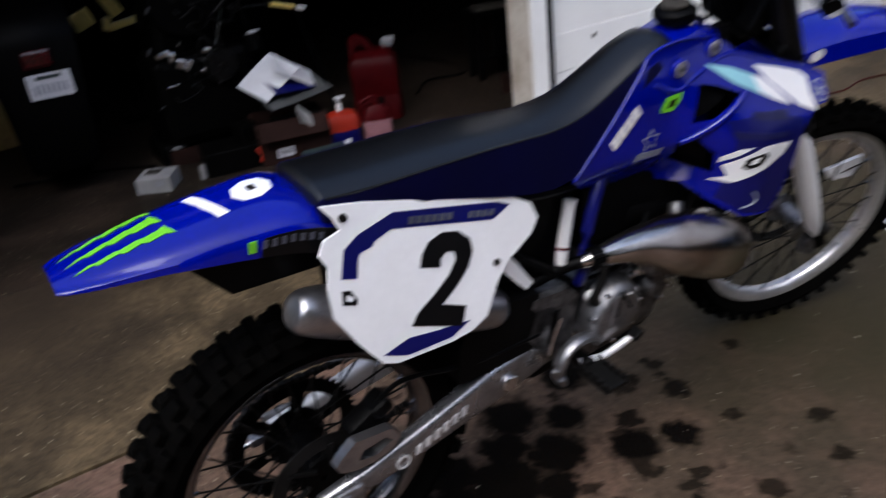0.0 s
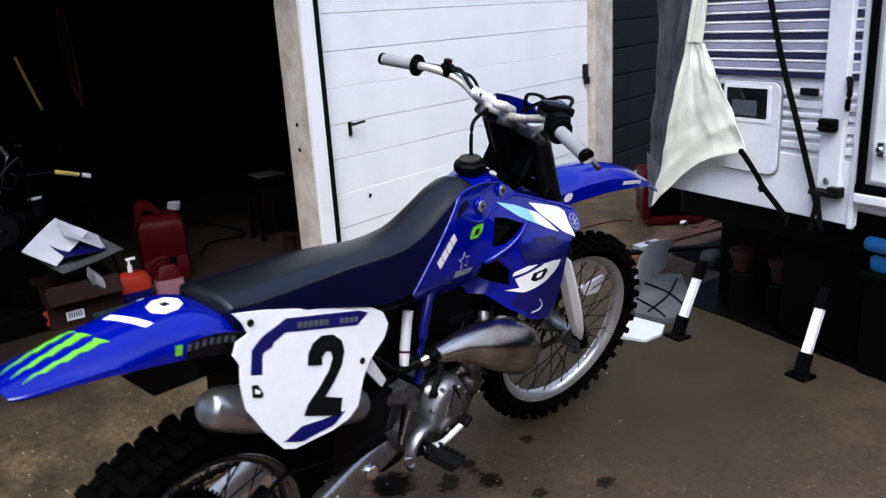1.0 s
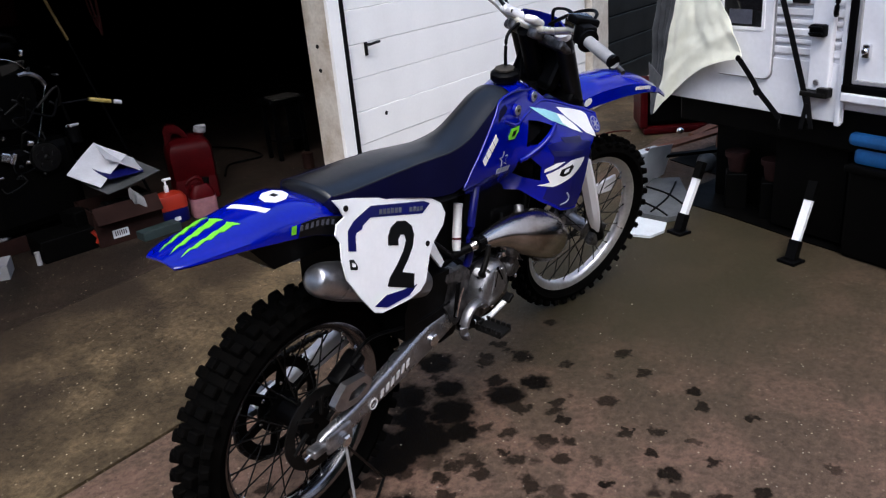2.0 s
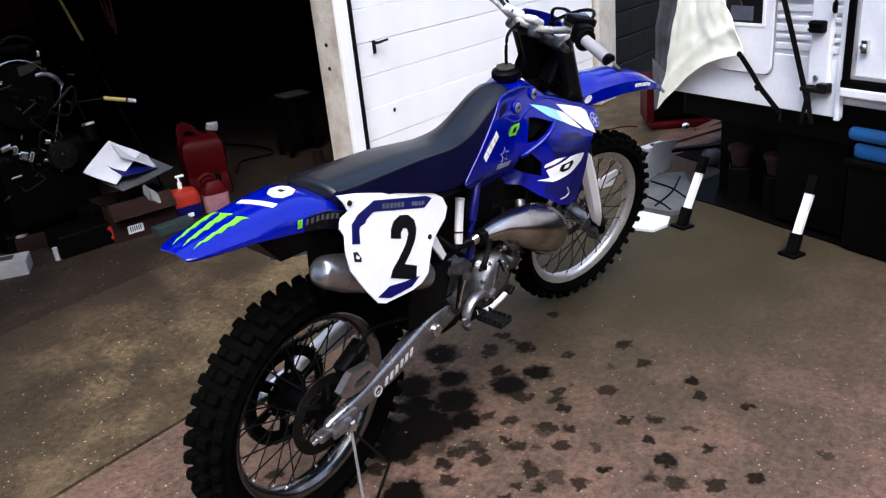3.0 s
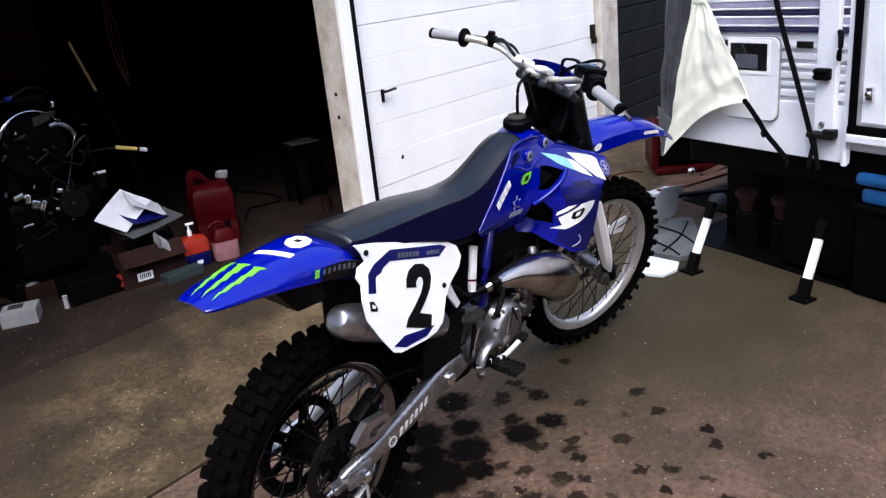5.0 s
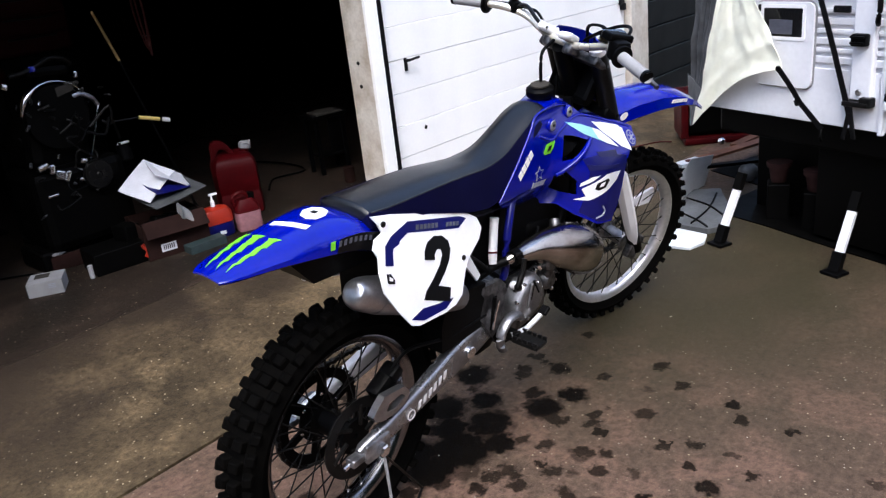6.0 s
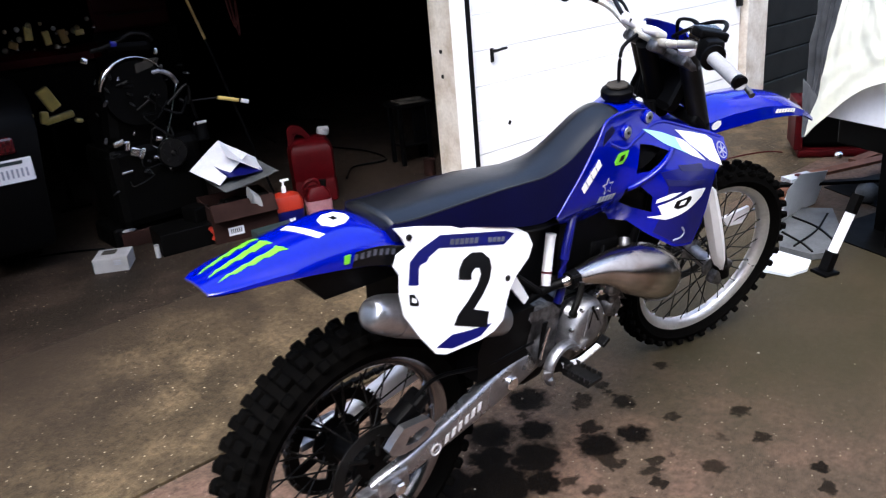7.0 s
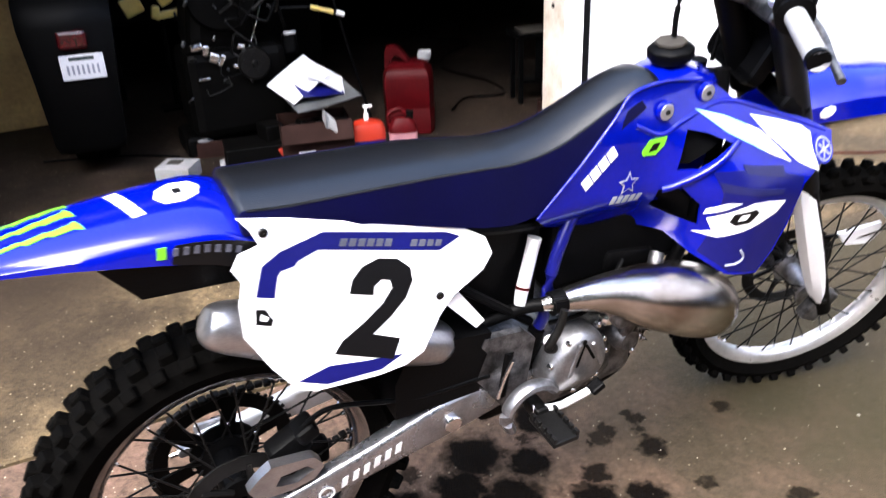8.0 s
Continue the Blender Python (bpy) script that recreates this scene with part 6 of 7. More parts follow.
def fuel_can(name, m, size, label, material, cap_material, neck=0.4):
    """A blow-moulded jug: ribbed body, hollowed handle on top, spout and cap."""
    w, d, h = size
    c = thing(name, m, label, "fuel can")
    rings = []
    for z, k in ((0.0, 0.90), (0.02, 1.0), (0.28, 1.0), (0.30, 0.965), (0.34, 0.965), (0.36, 1.0), (0.66, 1.0), (0.74, 0.94), (0.80, 0.78), (0.83, 0.60)):
        r = 0.2
        q = [(-0.5 + r * 0.3, -0.5), (0.5 - r * 0.3, -0.5), (0.5, -0.5 + r), (0.5, 0.5 - r), (0.5 - r * 0.3, 0.5), (-0.5 + r * 0.3, 0.5), (-0.5, 0.5 - r), (-0.5, -0.5 + r)]
        rings.append([(u * w * k, v * d * k, z * h) for u, v in q])
    part("can_body", loft(rings), material, c)
    grip = [[(u * w, v * d, z * h) for v in (-0.13, 0.13)] for u, z in ((-0.47, 0.70), (-0.45, 0.97), (-0.36, 1.03), (-0.14, 1.00), (0.02, 0.88), (0.10, 0.76), (0.00, 0.76), (-0.06, 0.84), (-0.18, 0.90), (-0.30, 0.90), (-0.33, 0.84), (-0.32, 0.70))]
    bm = bmesh.new()
    a, b = ([bm.verts.new(r[k]) for r in grip] for k in (0, 1))
    for i in range(len(grip)):
        j = (i + 1) % len(grip)
        bm.faces.new((a[i], a[j], b[j], b[i]))
    bm.faces.new(a)
    bm.faces.new(b)
    bmesh.ops.recalc_face_normals(bm, faces=bm.faces)
    bmesh.ops.bevel(bm, geom=bm.edges[:], offset=0.02 * h, segments=2, affect="EDGES", clamp_overlap=True)
    part("can_handle", bm, material, c)
    part("can_neck", tube([(0.28 * w, 0, 0.78 * h), (0.33 * w, 0, 0.88 * h)], 0.11 * w, 14, 1), material, c)
    cap = part("can_cap", tube([(0.33 * w, 0, 0.86 * h), (0.355 * w, 0, 0.925 * h)], 0.14 * w, 14, 1), cap_material, c)
    part("cap_spout", tube([(0.24 * w, 0, 0.93 * h), (0.48 * w, 0, 0.925 * h)], 0.05 * w, 10, 1), cap_material, cap)
    return c


tub = thing("plastic_tub", pose(3.93, 0.80, 0, 0, 0, -56), "dull red plastic tub lying on its side by the caravan", "tub")
for size, at in (((0.44, 0.30, 0.045), (0.20, 0.15, 0.0225)), ((0.050, 0.30, 0.30), (-0.02, 0.15, 0.195)), ((0.050, 0.30, 0.30), (0.42, 0.15, 0.195)), ((0.39, 0.30, 0.035), (0.20, 0.15, 0.3275))):
    part("tub_wall", box(size, at, 0.010), DULL_RED, tub)
# Black base and added black block stand in for the tub's dark inside.
part("tub_base", box((0.38, 0.03, 0.26), (0.20, 0.275, 0.180), 0.004), SHADOW_BLACK, tub)
part("dark_inside", box((0.375, 0.20, 0.255), (0.20, 0.155, 0.176), 0.030), SHADOW_BLACK, tub, "black block standing in for the tub's dark inside")
solid("hitch_ball", revolve([(0.0005 + 0.022 * math.sin(a), -0.022 * math.cos(a)) for a in np.linspace(0.01, math.pi - 0.01, 12)], 18, False), CHROME, pose(3.60, 0.44, 0.140), "bright steel hitch ball on the boards", "ball")
# Added black sheet: the caravan's shade on the ground, put into colour.
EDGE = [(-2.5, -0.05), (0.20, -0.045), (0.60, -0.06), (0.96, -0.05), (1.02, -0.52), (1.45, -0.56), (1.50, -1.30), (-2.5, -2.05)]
groundsheet = thing("groundsheet", VAN, "black sheet standing in for the shade under the caravan", "groundsheet")
part("shade_sheet", sheet(EDGE, lambda u, v, o: Vector((u, v, 0.006 + o)), 0.005, 0.5), SHADOW_BLACK, groundsheet)


def board_thing(name, label, points, z, thick, material, category, bend_up=0.0):
    b = thing(name, Matrix(), label, category)
    lo, hi = min(p[0] for p in points), max(p[0] for p in points)
    part("deck", sheet(points, lambda u, v, o: Vector((u, v, z + o + bend_up * ((u - lo) / (hi - lo)) ** 2)), thick, 0.12), material, b)
    return b


ramp = board_thing("curved_panel", "white curved body panel lying on the driveway", [(2.19, 0.13), (2.205, 0.02), (2.30, -0.01), (2.40, 0.02), (2.42, 0.17), (2.34, 0.24), (2.25, 0.22)], 0.016, 0.012, SKI_WHITE, "panel")
part("upright_panel", loft([[(2.55, 0.26, 0.0), (2.57, 0.27, 0.0), (2.60, 0.25, 0.14), (2.58, 0.24, 0.14)], [(2.70, 0.33, 0.0), (2.72, 0.335, 0.0), (2.74, 0.30, 0.20), (2.72, 0.295, 0.20)], [(2.90, 0.37, 0.0), (2.92, 0.37, 0.0), (2.93, 0.33, 0.22), (2.91, 0.33, 0.22)], [(3.15, 0.36, 0.0), (3.16, 0.355, 0.0), (3.17, 0.31, 0.18), (3.16, 0.31, 0.18)]]), SKI_WHITE, ramp)
grey = board_thing("grey_board", "scuffed grey board with dark cracks under the caravan", [(2.43, 0.03), (2.50, -0.02), (2.78, 0.06), (3.05, 0.22), (2.98, 0.34), (2.72, 0.32), (2.55, 0.24), (2.44, 0.18)], 0.030, 0.026, SKI_GREY, "board")
for p in ([(2.45, 0.04, 0.034), (2.52, 0.12, 0.034), (2.60, 0.25, 0.034)], [(2.62, 0.02, 0.034), (2.75, 0.16, 0.034), (2.82, 0.31, 0.034)], [(2.47, 0.13, 0.034), (2.70, 0.14, 0.034), (2.95, 0.20, 0.034)]):
    part("crack", tube(p, 0.005, 6, 4), SHADOW_BLACK, grey)


def long_board(name, a, b, w, material, label, tip=None):
    t = thing(name, Matrix(), label, "board")
    a, b = Vector(a), Vector(b)
    d = (b - a).normalized()
    s = Vector((-d.y, d.x, 0)).normalized() * w
    up = Vector((0, 0, 0.008))
    part("plank", loft([[a + s - up, a - s - up, a - s + up, a + s + up], [b + s - up, b - s - up, b - s + up, b + s + up]]), material, t)
    if tip:
        q = a + d * 0.16
        part("painted_tip", loft([[a + s * 1.03 - up * 1.4, a - s * 1.03 - up * 1.4, a - s * 1.03 + up * 1.4, a + s * 1.03 + up * 1.4], [q + s * 1.03 - up * 1.4, q - s * 1.03 - up * 1.4, q - s * 1.03 + up * 1.4, q + s * 1.03 + up * 1.4]]), tip, t)
        part("tip_mark", turned(disc(0.022, 0.004, 12), Matrix.Translation(a + d * 0.08 + Vector((0, 0, 0.013))) @ Matrix.Rotation(radians(90), 4, "X")), RED, t)
    return t


long_board("wooden_board", (3.06, 0.47, 0.13), (3.80, 0.15, 0.15), 0.035, WOOD, "long reddish wooden board lying under the caravan", SKI_WHITE)
long_board("wooden_board", (3.60, 0.36, 0.12), (4.05, 0.26, 0.14), 0.030, WOOD, "weathered wooden plank under the caravan")
long_board("support_rail", (2.98, 0.52, 0.115), (3.75, -0.30, 0.115), 0.022, SHADOW_BLACK, "black steel rail under the boards")
for k, (x, y, h) in enumerate(((3.02, 0.47, 0.107), (3.70, -0.25, 0.107), (3.72, 0.20, 0.112), (3.98, 0.28, 0.112))):
    solid("support_block", box((0.09, 0.09, h), (0, 0, h / 2), 0.006), WOOD, pose(x, y, 0, 0, 0, 17 * k), "rough wooden block under the boards", "block", "support blocks")
for along in (0.653, 0.441):
    spot = VAN @ Vector((along, -0.20, 0))
    solid("support_block", box((0.10, 0.10, 0.185), (0, 0, 0.0925), 0.006), SHADOW_BLACK, pose(spot.x, spot.y, 0, 0, 0, 30 * along), "black block under a clay pot", "block", "support blocks")
    p = thing("clay_pot", pose(spot.x, spot.y, 0.185, 0, 0, 0), "dusty pinkish clay pot on a block under the caravan", "pot", "clay pots")
    part("pot_body", loft([[(0.072 * r * math.cos(a), 0.072 * r * math.sin(a), z * 0.072) for a in np.linspace(0, 2 * math.pi, 17)[:-1]] for z, r in ((0, 0.45), (0.05, 0.5), (1.1, 0.66), (1.1, 0.60), (0.9, 0.58))]), CLAY, p)
    part("pot_rim", loft([[(0.072 * r * math.cos(a), 0.072 * r * math.sin(a), z * 0.072) for a in np.linspace(0, 2 * math.pi, 17)[:-1]] for z, r in ((1.08, 0.62), (1.08, 0.80), (1.42, 0.82), (1.42, 0.66))]), CLAY, p)
solid("ball", revolve([(0.0005 + 0.055 * math.sin(a), -0.055 * math.cos(a)) for a in np.linspace(0.01, math.pi - 0.01, 14)], 20, False), SKI_GREY, pose(3.30, 0.16, 0.055), "dusty pale ball under the caravan", "ball")
tyre = part("wheel_tyre", turned(revolve([(0.18, -0.08), (0.27, -0.09), (0.31, -0.05), (0.31, 0.05), (0.27, 0.09), (0.18, 0.08)], 36), pose(0.35, -1.4, 0.31, 0, 0, 90)), RUBBER, van)
part("wheel_rim", turned(revolve([(0.02, -0.06), (0.185, -0.07), (0.185, 0.07), (0.02, 0.06)], 30), pose(0.35, -1.4, 0.31, 0, 0, 90)), SHADOW_BLACK, tyre)

# ---- the open garage bay; its things stand on the raised floor ----
outside = set(scene.objects)
part_box = thing("parts_box", pose(0.395, 2.665, 0, 0, 0, -32), "small white and teal printed carton on the floor", "box")
part("carton", box((0.17, 0.155, 0.075), (0, 0, 0.0375), 0.003), GRIP, part_box)
part("printed_side", box((0.004, 0.150, 0.062), (-0.0865, 0, 0.037), 0.001), TEAL, part_box)
part("printed_top", box((0.07, 0.06, 0.003), (-0.02, 0.02, 0.0765), 0.0005), LINER, part_box)
part("dark_corner", box((0.005, 0.050, 0.050), (-0.0880, 0.035, 0.036), 0.001), DECAL_BLACK, part_box)
for k in range(3):
    part("print_bar", box((0.035, 0.003, 0.004), (0.035, -0.0782, 0.040 + 0.009 * k), 0.0005), DECAL_GREY, part_box)

carton = thing("cardboard_box", pose(1.09, 2.62, 0, 0, 0, -12), "open brown cardboard box full of papers and parts", "box")
for a, b in (((0.36, 0.006, 0.20), (0, -0.15, 0.10)), ((0.36, 0.006, 0.20), (0, 0.15, 0.10)), ((0.006, 0.294, 0.20), (-0.177, 0, 0.10)), ((0.006, 0.294, 0.20), (0.177, 0, 0.10)), ((0.348, 0.294, 0.006), (0, 0, 0.003))):
    part("box_wall", box(a, b, 0.001), CARD, carton)
part("box_flap", box((0.35, 0.10, 0.005), (0, -0.175, 0.175), 0.001, (55, 0, 0)), CARD, carton)
part("label_sticker", box((0.085, 0.003, 0.045), (-0.06, -0.1545, 0.055), 0.0005), PAPER, carton, "white printed label")
for k in range(6):
    part("barcode_bar", box((0.005, 0.002, 0.026), (-0.088 + 0.011 * k, -0.1565, 0.058), 0), DECAL_BLACK, carton)
part("box_filling", join(*[box((0.10 + 0.04 * random.random(), 0.06, 0.05), (-0.11 + 0.075 * k, -0.08 + 0.04 * (k % 3), 0.17 + 0.012 * (k % 2)), 0.01, (random.uniform(-20, 20), random.uniform(-20, 20), random.uniform(0, 90))) for k in range(4)]), SHADOW_BLACK, carton)

PAPERS = (((-0.06, 0.03, 0.345), (28, -25, 18), (0.26, 0.19), PAPER), ((0.07, 0.02, 0.345), (20, 30, -8), (0.22, 0.17), PAPER), ((0.02, -0.02, 0.305), (24, 2, 6), (0.22, 0.15), DECAL_BLUE), ((0.03, -0.03, 0.262), (15, -6, 4), (0.34, 0.20), SKI_GREY))
for k, (at, turn, size, material) in enumerate(PAPERS):
    lab = ("sheet of white paper propped on the box", "folded white booklet leaning on the pile", "dark blue booklet under the papers", "flat dark tray with a pale rim on the box")[k]
    nm = ("paper_sheet", "booklet", "booklet", "parts_tray")[k]
    rows_ = [[((u - 0.5) * size[0], (v - 0.5) * size[1], 0.006 * math.sin(3 * u + k) + 0.004 * math.cos(4 * v)) for v in np.linspace(0, 1, 7)] for u in np.linspace(0, 1, 9)]
    bm = loft([r + [(x, y, z - 0.004) for x, y, z in reversed(r)] for r in rows_])
    solid(nm, bm, material, pose(1.10 + at[0], 2.60 + at[1], at[2] + 0.06, *turn), lab, "paper" if k < 3 else "tray")
solid("rag", loft([[(0.05 * (u - 0.5), 0.03 * math.cos(a) + 0.01 * math.sin(5 * u), 0.05 * math.sin(a) - 0.06 * u) for a in np.linspace(0, 2 * math.pi, 9)[:-1]] for u in np.linspace(0, 1, 6)]), GRIP, pose(1.12, 2.455, 0.235), "crumpled white rag hanging over the box edge", "rag")

fuel_can("fuel_can", pose(1.70, 2.78, 0, 0, 0, -28), (0.27, 0.26, 0.46), "tall red plastic fuel can with pale cap on the garage floor", RED, GRIP)
jug = thing("oil_jug", pose(1.500, 2.43, 0, 0, 0, -20), "squat jug with red top and cloudy pink body", "jug")
part("jug_body", loft([[(0.075 * k * math.copysign(abs(math.cos(a)) ** 0.5, math.cos(a)), 0.055 * k * math.copysign(abs(math.sin(a)) ** 0.5, math.sin(a)), z) for a in np.linspace(0, 2 * math.pi, 21)[:-1]] for z, k in ((0, 0.93), (0.012, 1), (0.10, 1), (0.115, 0.97))]), PINK, jug)
part("jug_top", loft([[(0.075 * k * math.copysign(abs(math.cos(a)) ** 0.5, math.cos(a)), 0.055 * k * math.copysign(abs(math.sin(a)) ** 0.5, math.sin(a)), z) for a in np.linspace(0, 2 * math.pi, 21)[:-1]] for z, k in ((0.112, 0.98), (0.15, 0.9), (0.185, 0.55))]), RED, jug)
part("jug_handle", tube([(-0.06, 0, 0.13), (-0.07, 0, 0.20), (-0.01, 0, 0.225), (0.03, 0, 0.18)], 0.012, 10, 5), RED, jug)
part("jug_cap", tube([(0.035, 0, 0.175), (0.04, 0, 0.215)], 0.02, 14, 1), SHADOW_BLACK, jug)
bottle = thing("cleaner_bottle", pose(1.33, 2.50, 0, 0, 0, -15), "orange hand cleaner bottle with dark label and white pump", "bottle")
part("bottle_base", loft([[(0.092 * k * math.copysign(abs(math.cos(a)) ** 0.5, math.cos(a)), 0.058 * k * math.copysign(abs(math.sin(a)) ** 0.5, math.sin(a)), z) for a in np.linspace(0, 2 * math.pi, 21)[:-1]] for z, k in ((0, 0.9), (0.01, 1), (0.085, 1.0))]), DECAL_BLUE, bottle)
part("bottle_body", loft([[(0.092 * k * math.copysign(abs(math.cos(a)) ** 0.5, math.cos(a)), 0.058 * k * math.copysign(abs(math.sin(a)) ** 0.5, math.sin(a)), z) for a in np.linspace(0, 2 * math.pi, 21)[:-1]] for z, k in ((0.084, 1.02), (0.14, 1.0), (0.165, 0.85), (0.18, 0.4))]), ORANGE, bottle)
part("label_patch", box((0.035, 0.003, 0.022), (0.01, -0.060, 0.03), 0.0005), PAPER, bottle)
part("pump", join(tube([(0, 0, 0.175), (0, 0, 0.215)], 0.013, 12, 1), tube([(0.0, 0, 0.215), (0.0, 0, 0.245)], 0.006, 8, 1), box((0.05, 0.016, 0.014), (0.010, 0, 0.250), 0.004)), WHITE, bottle, "white pump head")
solid("glass_jar", revolve([(0.0005, 0), (0.032, 0), (0.034, 0.01), (0.034, 0.09), (0.026, 0.105), (0.026, 0.12), (0.0005, 0.12)], 20, False), PIPE, pose(1.285, 2.60, 0.0, 90, 0, 0), "brown glass jar behind the bottle", "jar")
low_box = thing("flat_carton", pose(1.17, 2.395, 0, 0, 0, -6), "flattened grey-green carton in front of the box", "box")
part("carton", box((0.22, 0.09, 0.045), (0, 0, 0.0225), 0.003), TEAL, low_box)
clut = thing("tool_crate", pose(0.78, 2.66, 0, 0, 0, -8), "dark open crate of greasy parts", "crate")
part("crate_body", join(box((0.30, 0.22, 0.12), (0, 0, 0.06), 0.006), box((0.10, 0.12, 0.10), (0.09, 0.02, 0.15), 0.01, (0, 0, 20))), SHADOW_BLACK, clut)
part("crate_rag", tube([(0.11, -0.115, 0.10), (0.13, -0.125, 0.06), (0.12, -0.12, 0.03)], 0.012, 8, 3), ORANGE, clut)
part("small_cap", tube([(-0.17, -0.08, 0.0), (-0.17, -0.08, 0.07)], 0.014, 10, 1), GRIP, clut)
solid("wood_block", box((0.20, 0.09, 0.085), (0, 0, 0.0425), 0.004), CARD, pose(0.62, 2.93, 0, 0, 0, -10), "brown wooden block on the garage floor", "block")
solid("work_glove", join(box((0.07, 0.03, 0.02), (0, 0, 0.095), 0.008), tube([(0.03, 0, 0.095), (0.06, 0.01, 0.09)], 0.008, 8, 1)), GRIP, pose(0.57, 2.91, 0, 0, 0, -10), "pale work glove lying on a wooden block", "glove")
case = thing("black_case", pose(0.72, 3.20, 0, 0, 0, -6), "black plastic tool case in the shade", "case")
part("case_base", box((0.34, 0.20, 0.13), (0, 0, 0.065), 0.015), SHADOW_BLACK, case)
part("case_lid", box((0.345, 0.205, 0.065), (0, 0, 0.164), 0.018), SHADOW_BLACK, case)
part("case_handle", tube([(-0.06, -0.10, 0.10), (-0.05, -0.125, 0.10), (0.05, -0.125, 0.10), (0.06, -0.10, 0.10)], 0.008, 8, 4), BLACK, case)
for sx in (-0.11, 0.11):
    part("case_latch", box((0.03, 0.01, 0.035), (sx, -0.103, 0.130), 0.003), STEEL, case)

rail = thing("red_motorbike_tank", pose(0.74, 4.35, 0, 0, 0, -8), "dark red painted machine body behind the motorcycle", "machine")
part("red_body", loft([[(x, -0.14 * k, 0.90), (x, 0.2 * k, 0.90), (x, 0.2 * k, 0.955), (x, 0.08 * k, 0.99), (x, -0.08 * k, 0.985), (x, -0.14 * k, 0.95)] for x, k in ((-0.55, 0.6), (-0.50, 0.95), (0.0, 1.0), (0.30, 0.9), (0.36, 0.5))]), RED, rail, "red painted edge")
part("under_body", box((0.86, 0.30, 0.40), (-0.1, 0.05, 0.70), 0.03), SHADOW_BLACK, rail)
for sx in (-0.42, 0.22):
    part("machine_leg", box((0.06, 0.06, 0.52), (sx, 0.05, 0.26), 0.006), SHADOW_BLACK, rail)
# a stripped engine on the floor: case, belt guard with bright edge, pulley, rods
mach = thing("engine_block", pose(0.80, 3.05, 0, 0, 0, 0), "greasy black engine with bright guard rim and pulley", "engine")
part("case", box((0.52, 0.40, 0.45), (0, 0, 0.33), 0.05), SHADOW_BLACK, mach)
part("upper_case", box((0.34, 0.34, 0.28), (-0.04, 0.02, 0.66), 0.06, (0, 8, 0)), SHADOW_BLACK, mach)
part("base_plate", box((0.62, 0.30, 0.12), (0, 0, 0.06), 0.02), SHADOW_BLACK, mach)
# The rim swells on its left, which puts a highlight into the shape.
rim_arc = [(-0.040 + 0.185 * math.cos(a), -0.21, 0.815 + 0.185 * math.sin(a), r) for a, r in zip(np.linspace(radians(168), radians(38), 12), (0.006, 0.010, 0.015, 0.017, 0.013, 0.009, 0.007, 0.006, 0.006, 0.006, 0.005, 0.004))]
part("guard_rim", tube(rim_arc, 0.007, 12, 3, 1.3), CHROME, mach, "bright guard rim, thicker where it shines")
part("guard_plate", turned(revolve([(0.0005, -0.02), (0.165, -0.02), (0.175, 0), (0.165, 0.02), (0.0005, 0.02)], 36, False), Matrix.Translation((-0.040, -0.19, 0.815))), SHADOW_BLACK, mach)
part("link_rod", tube([(0.200, -0.20, 0.832), (0.172, -0.215, 0.815), (0.110, -0.215, 0.66), (0.055, -0.215, 0.54)], 0.005, 8, 4), CHROME, mach)
part("link_bracket", tube([(0.06, -0.2, 0.905), (0.11, -0.205, 0.905), (0.16, -0.205, 0.875), (0.185, -0.205, 0.83)], 0.013, 8, 4), ALLOY, mach)
pul = part("pulley", turned(revolve([(0.018, -0.018), (0.075, -0.018), (0.082, -0.006), (0.082, 0.006), (0.075, 0.018), (0.018, 0.018)], 32), Matrix.Translation((0.072, -0.235, 0.475))), STEEL, mach, "dark pulley with five round holes")
for k in range(5):
    a = 2 * math.pi * k / 5 + 0.3
    part("pulley_hole", turned(disc(0.016, 0.004, 14), Matrix.Translation((0.072 + 0.046 * math.cos(a), -0.2545, 0.475 + 0.046 * math.sin(a)))), DECAL_BLACK, pul)
part("pulley_hub", turned(disc(0.020, 0.05, 16), Matrix.Translation((0.072, -0.235, 0.475))), STEEL, pul)
for at, sz in (((-0.12, -0.215, 0.52), (0.05, 0.03, 0.05)), ((-0.085, -0.22, 0.505), (0.025, 0.02, 0.06)), ((0.02, -0.215, 0.56), (0.04, 0.03, 0.03)), ((-0.02, -0.23, 0.47), (0.03, 0.02, 0.02)), ((-0.196, -0.215, 0.582), (0.060, 0.03, 0.034)), ((-0.155, -0.215, 0.560), (0.030, 0.03, 0.055)), ((-0.26, -0.20, 1.013), (0.032, 0.02, 0.030)), ((0.107, -0.20, 1.009), (0.020, 0.02, 0.034)), ((-0.18, -0.2, 0.42), (0.06, 0.02, 0.015))):
    part("bright_fitting", box(sz, at, min(sz) * 0.3, (0, random.uniform(-30, 30), 0)), CHROME, mach)
part("blue_connector", box((0.040, 0.03, 0.032), (-0.085, -0.15, 1.070), 0.010), BLUE, mach)
part("grey_cover", loft([[(x, -0.20 - d, z - h), (x, -0.16, z - h), (x, -0.16, z + h), (x, -0.20 - d, z + h)] for x, z, h, d in ((-0.075, 0.925, 0.010, 0.0), (-0.02, 0.938, 0.024, 0.01), (0.06, 0.952, 0.020, 0.012), (0.115, 0.968, 0.006, 0.0))]), LINER, mach, "dusty grey cover")
part("top_pad", box((0.24, 0.16, 0.06), (0.0, -0.06, 1.045), 0.025, (0, 4, 0)), SHADOW_BLACK, mach)
can_ = part("black_canister", turned(disc(0.040, 0.10, 20, 0.010), pose(0.287, -0.16, 0.535, 80, 0, 0)), BLACK, mach, "black canister with bright lid")
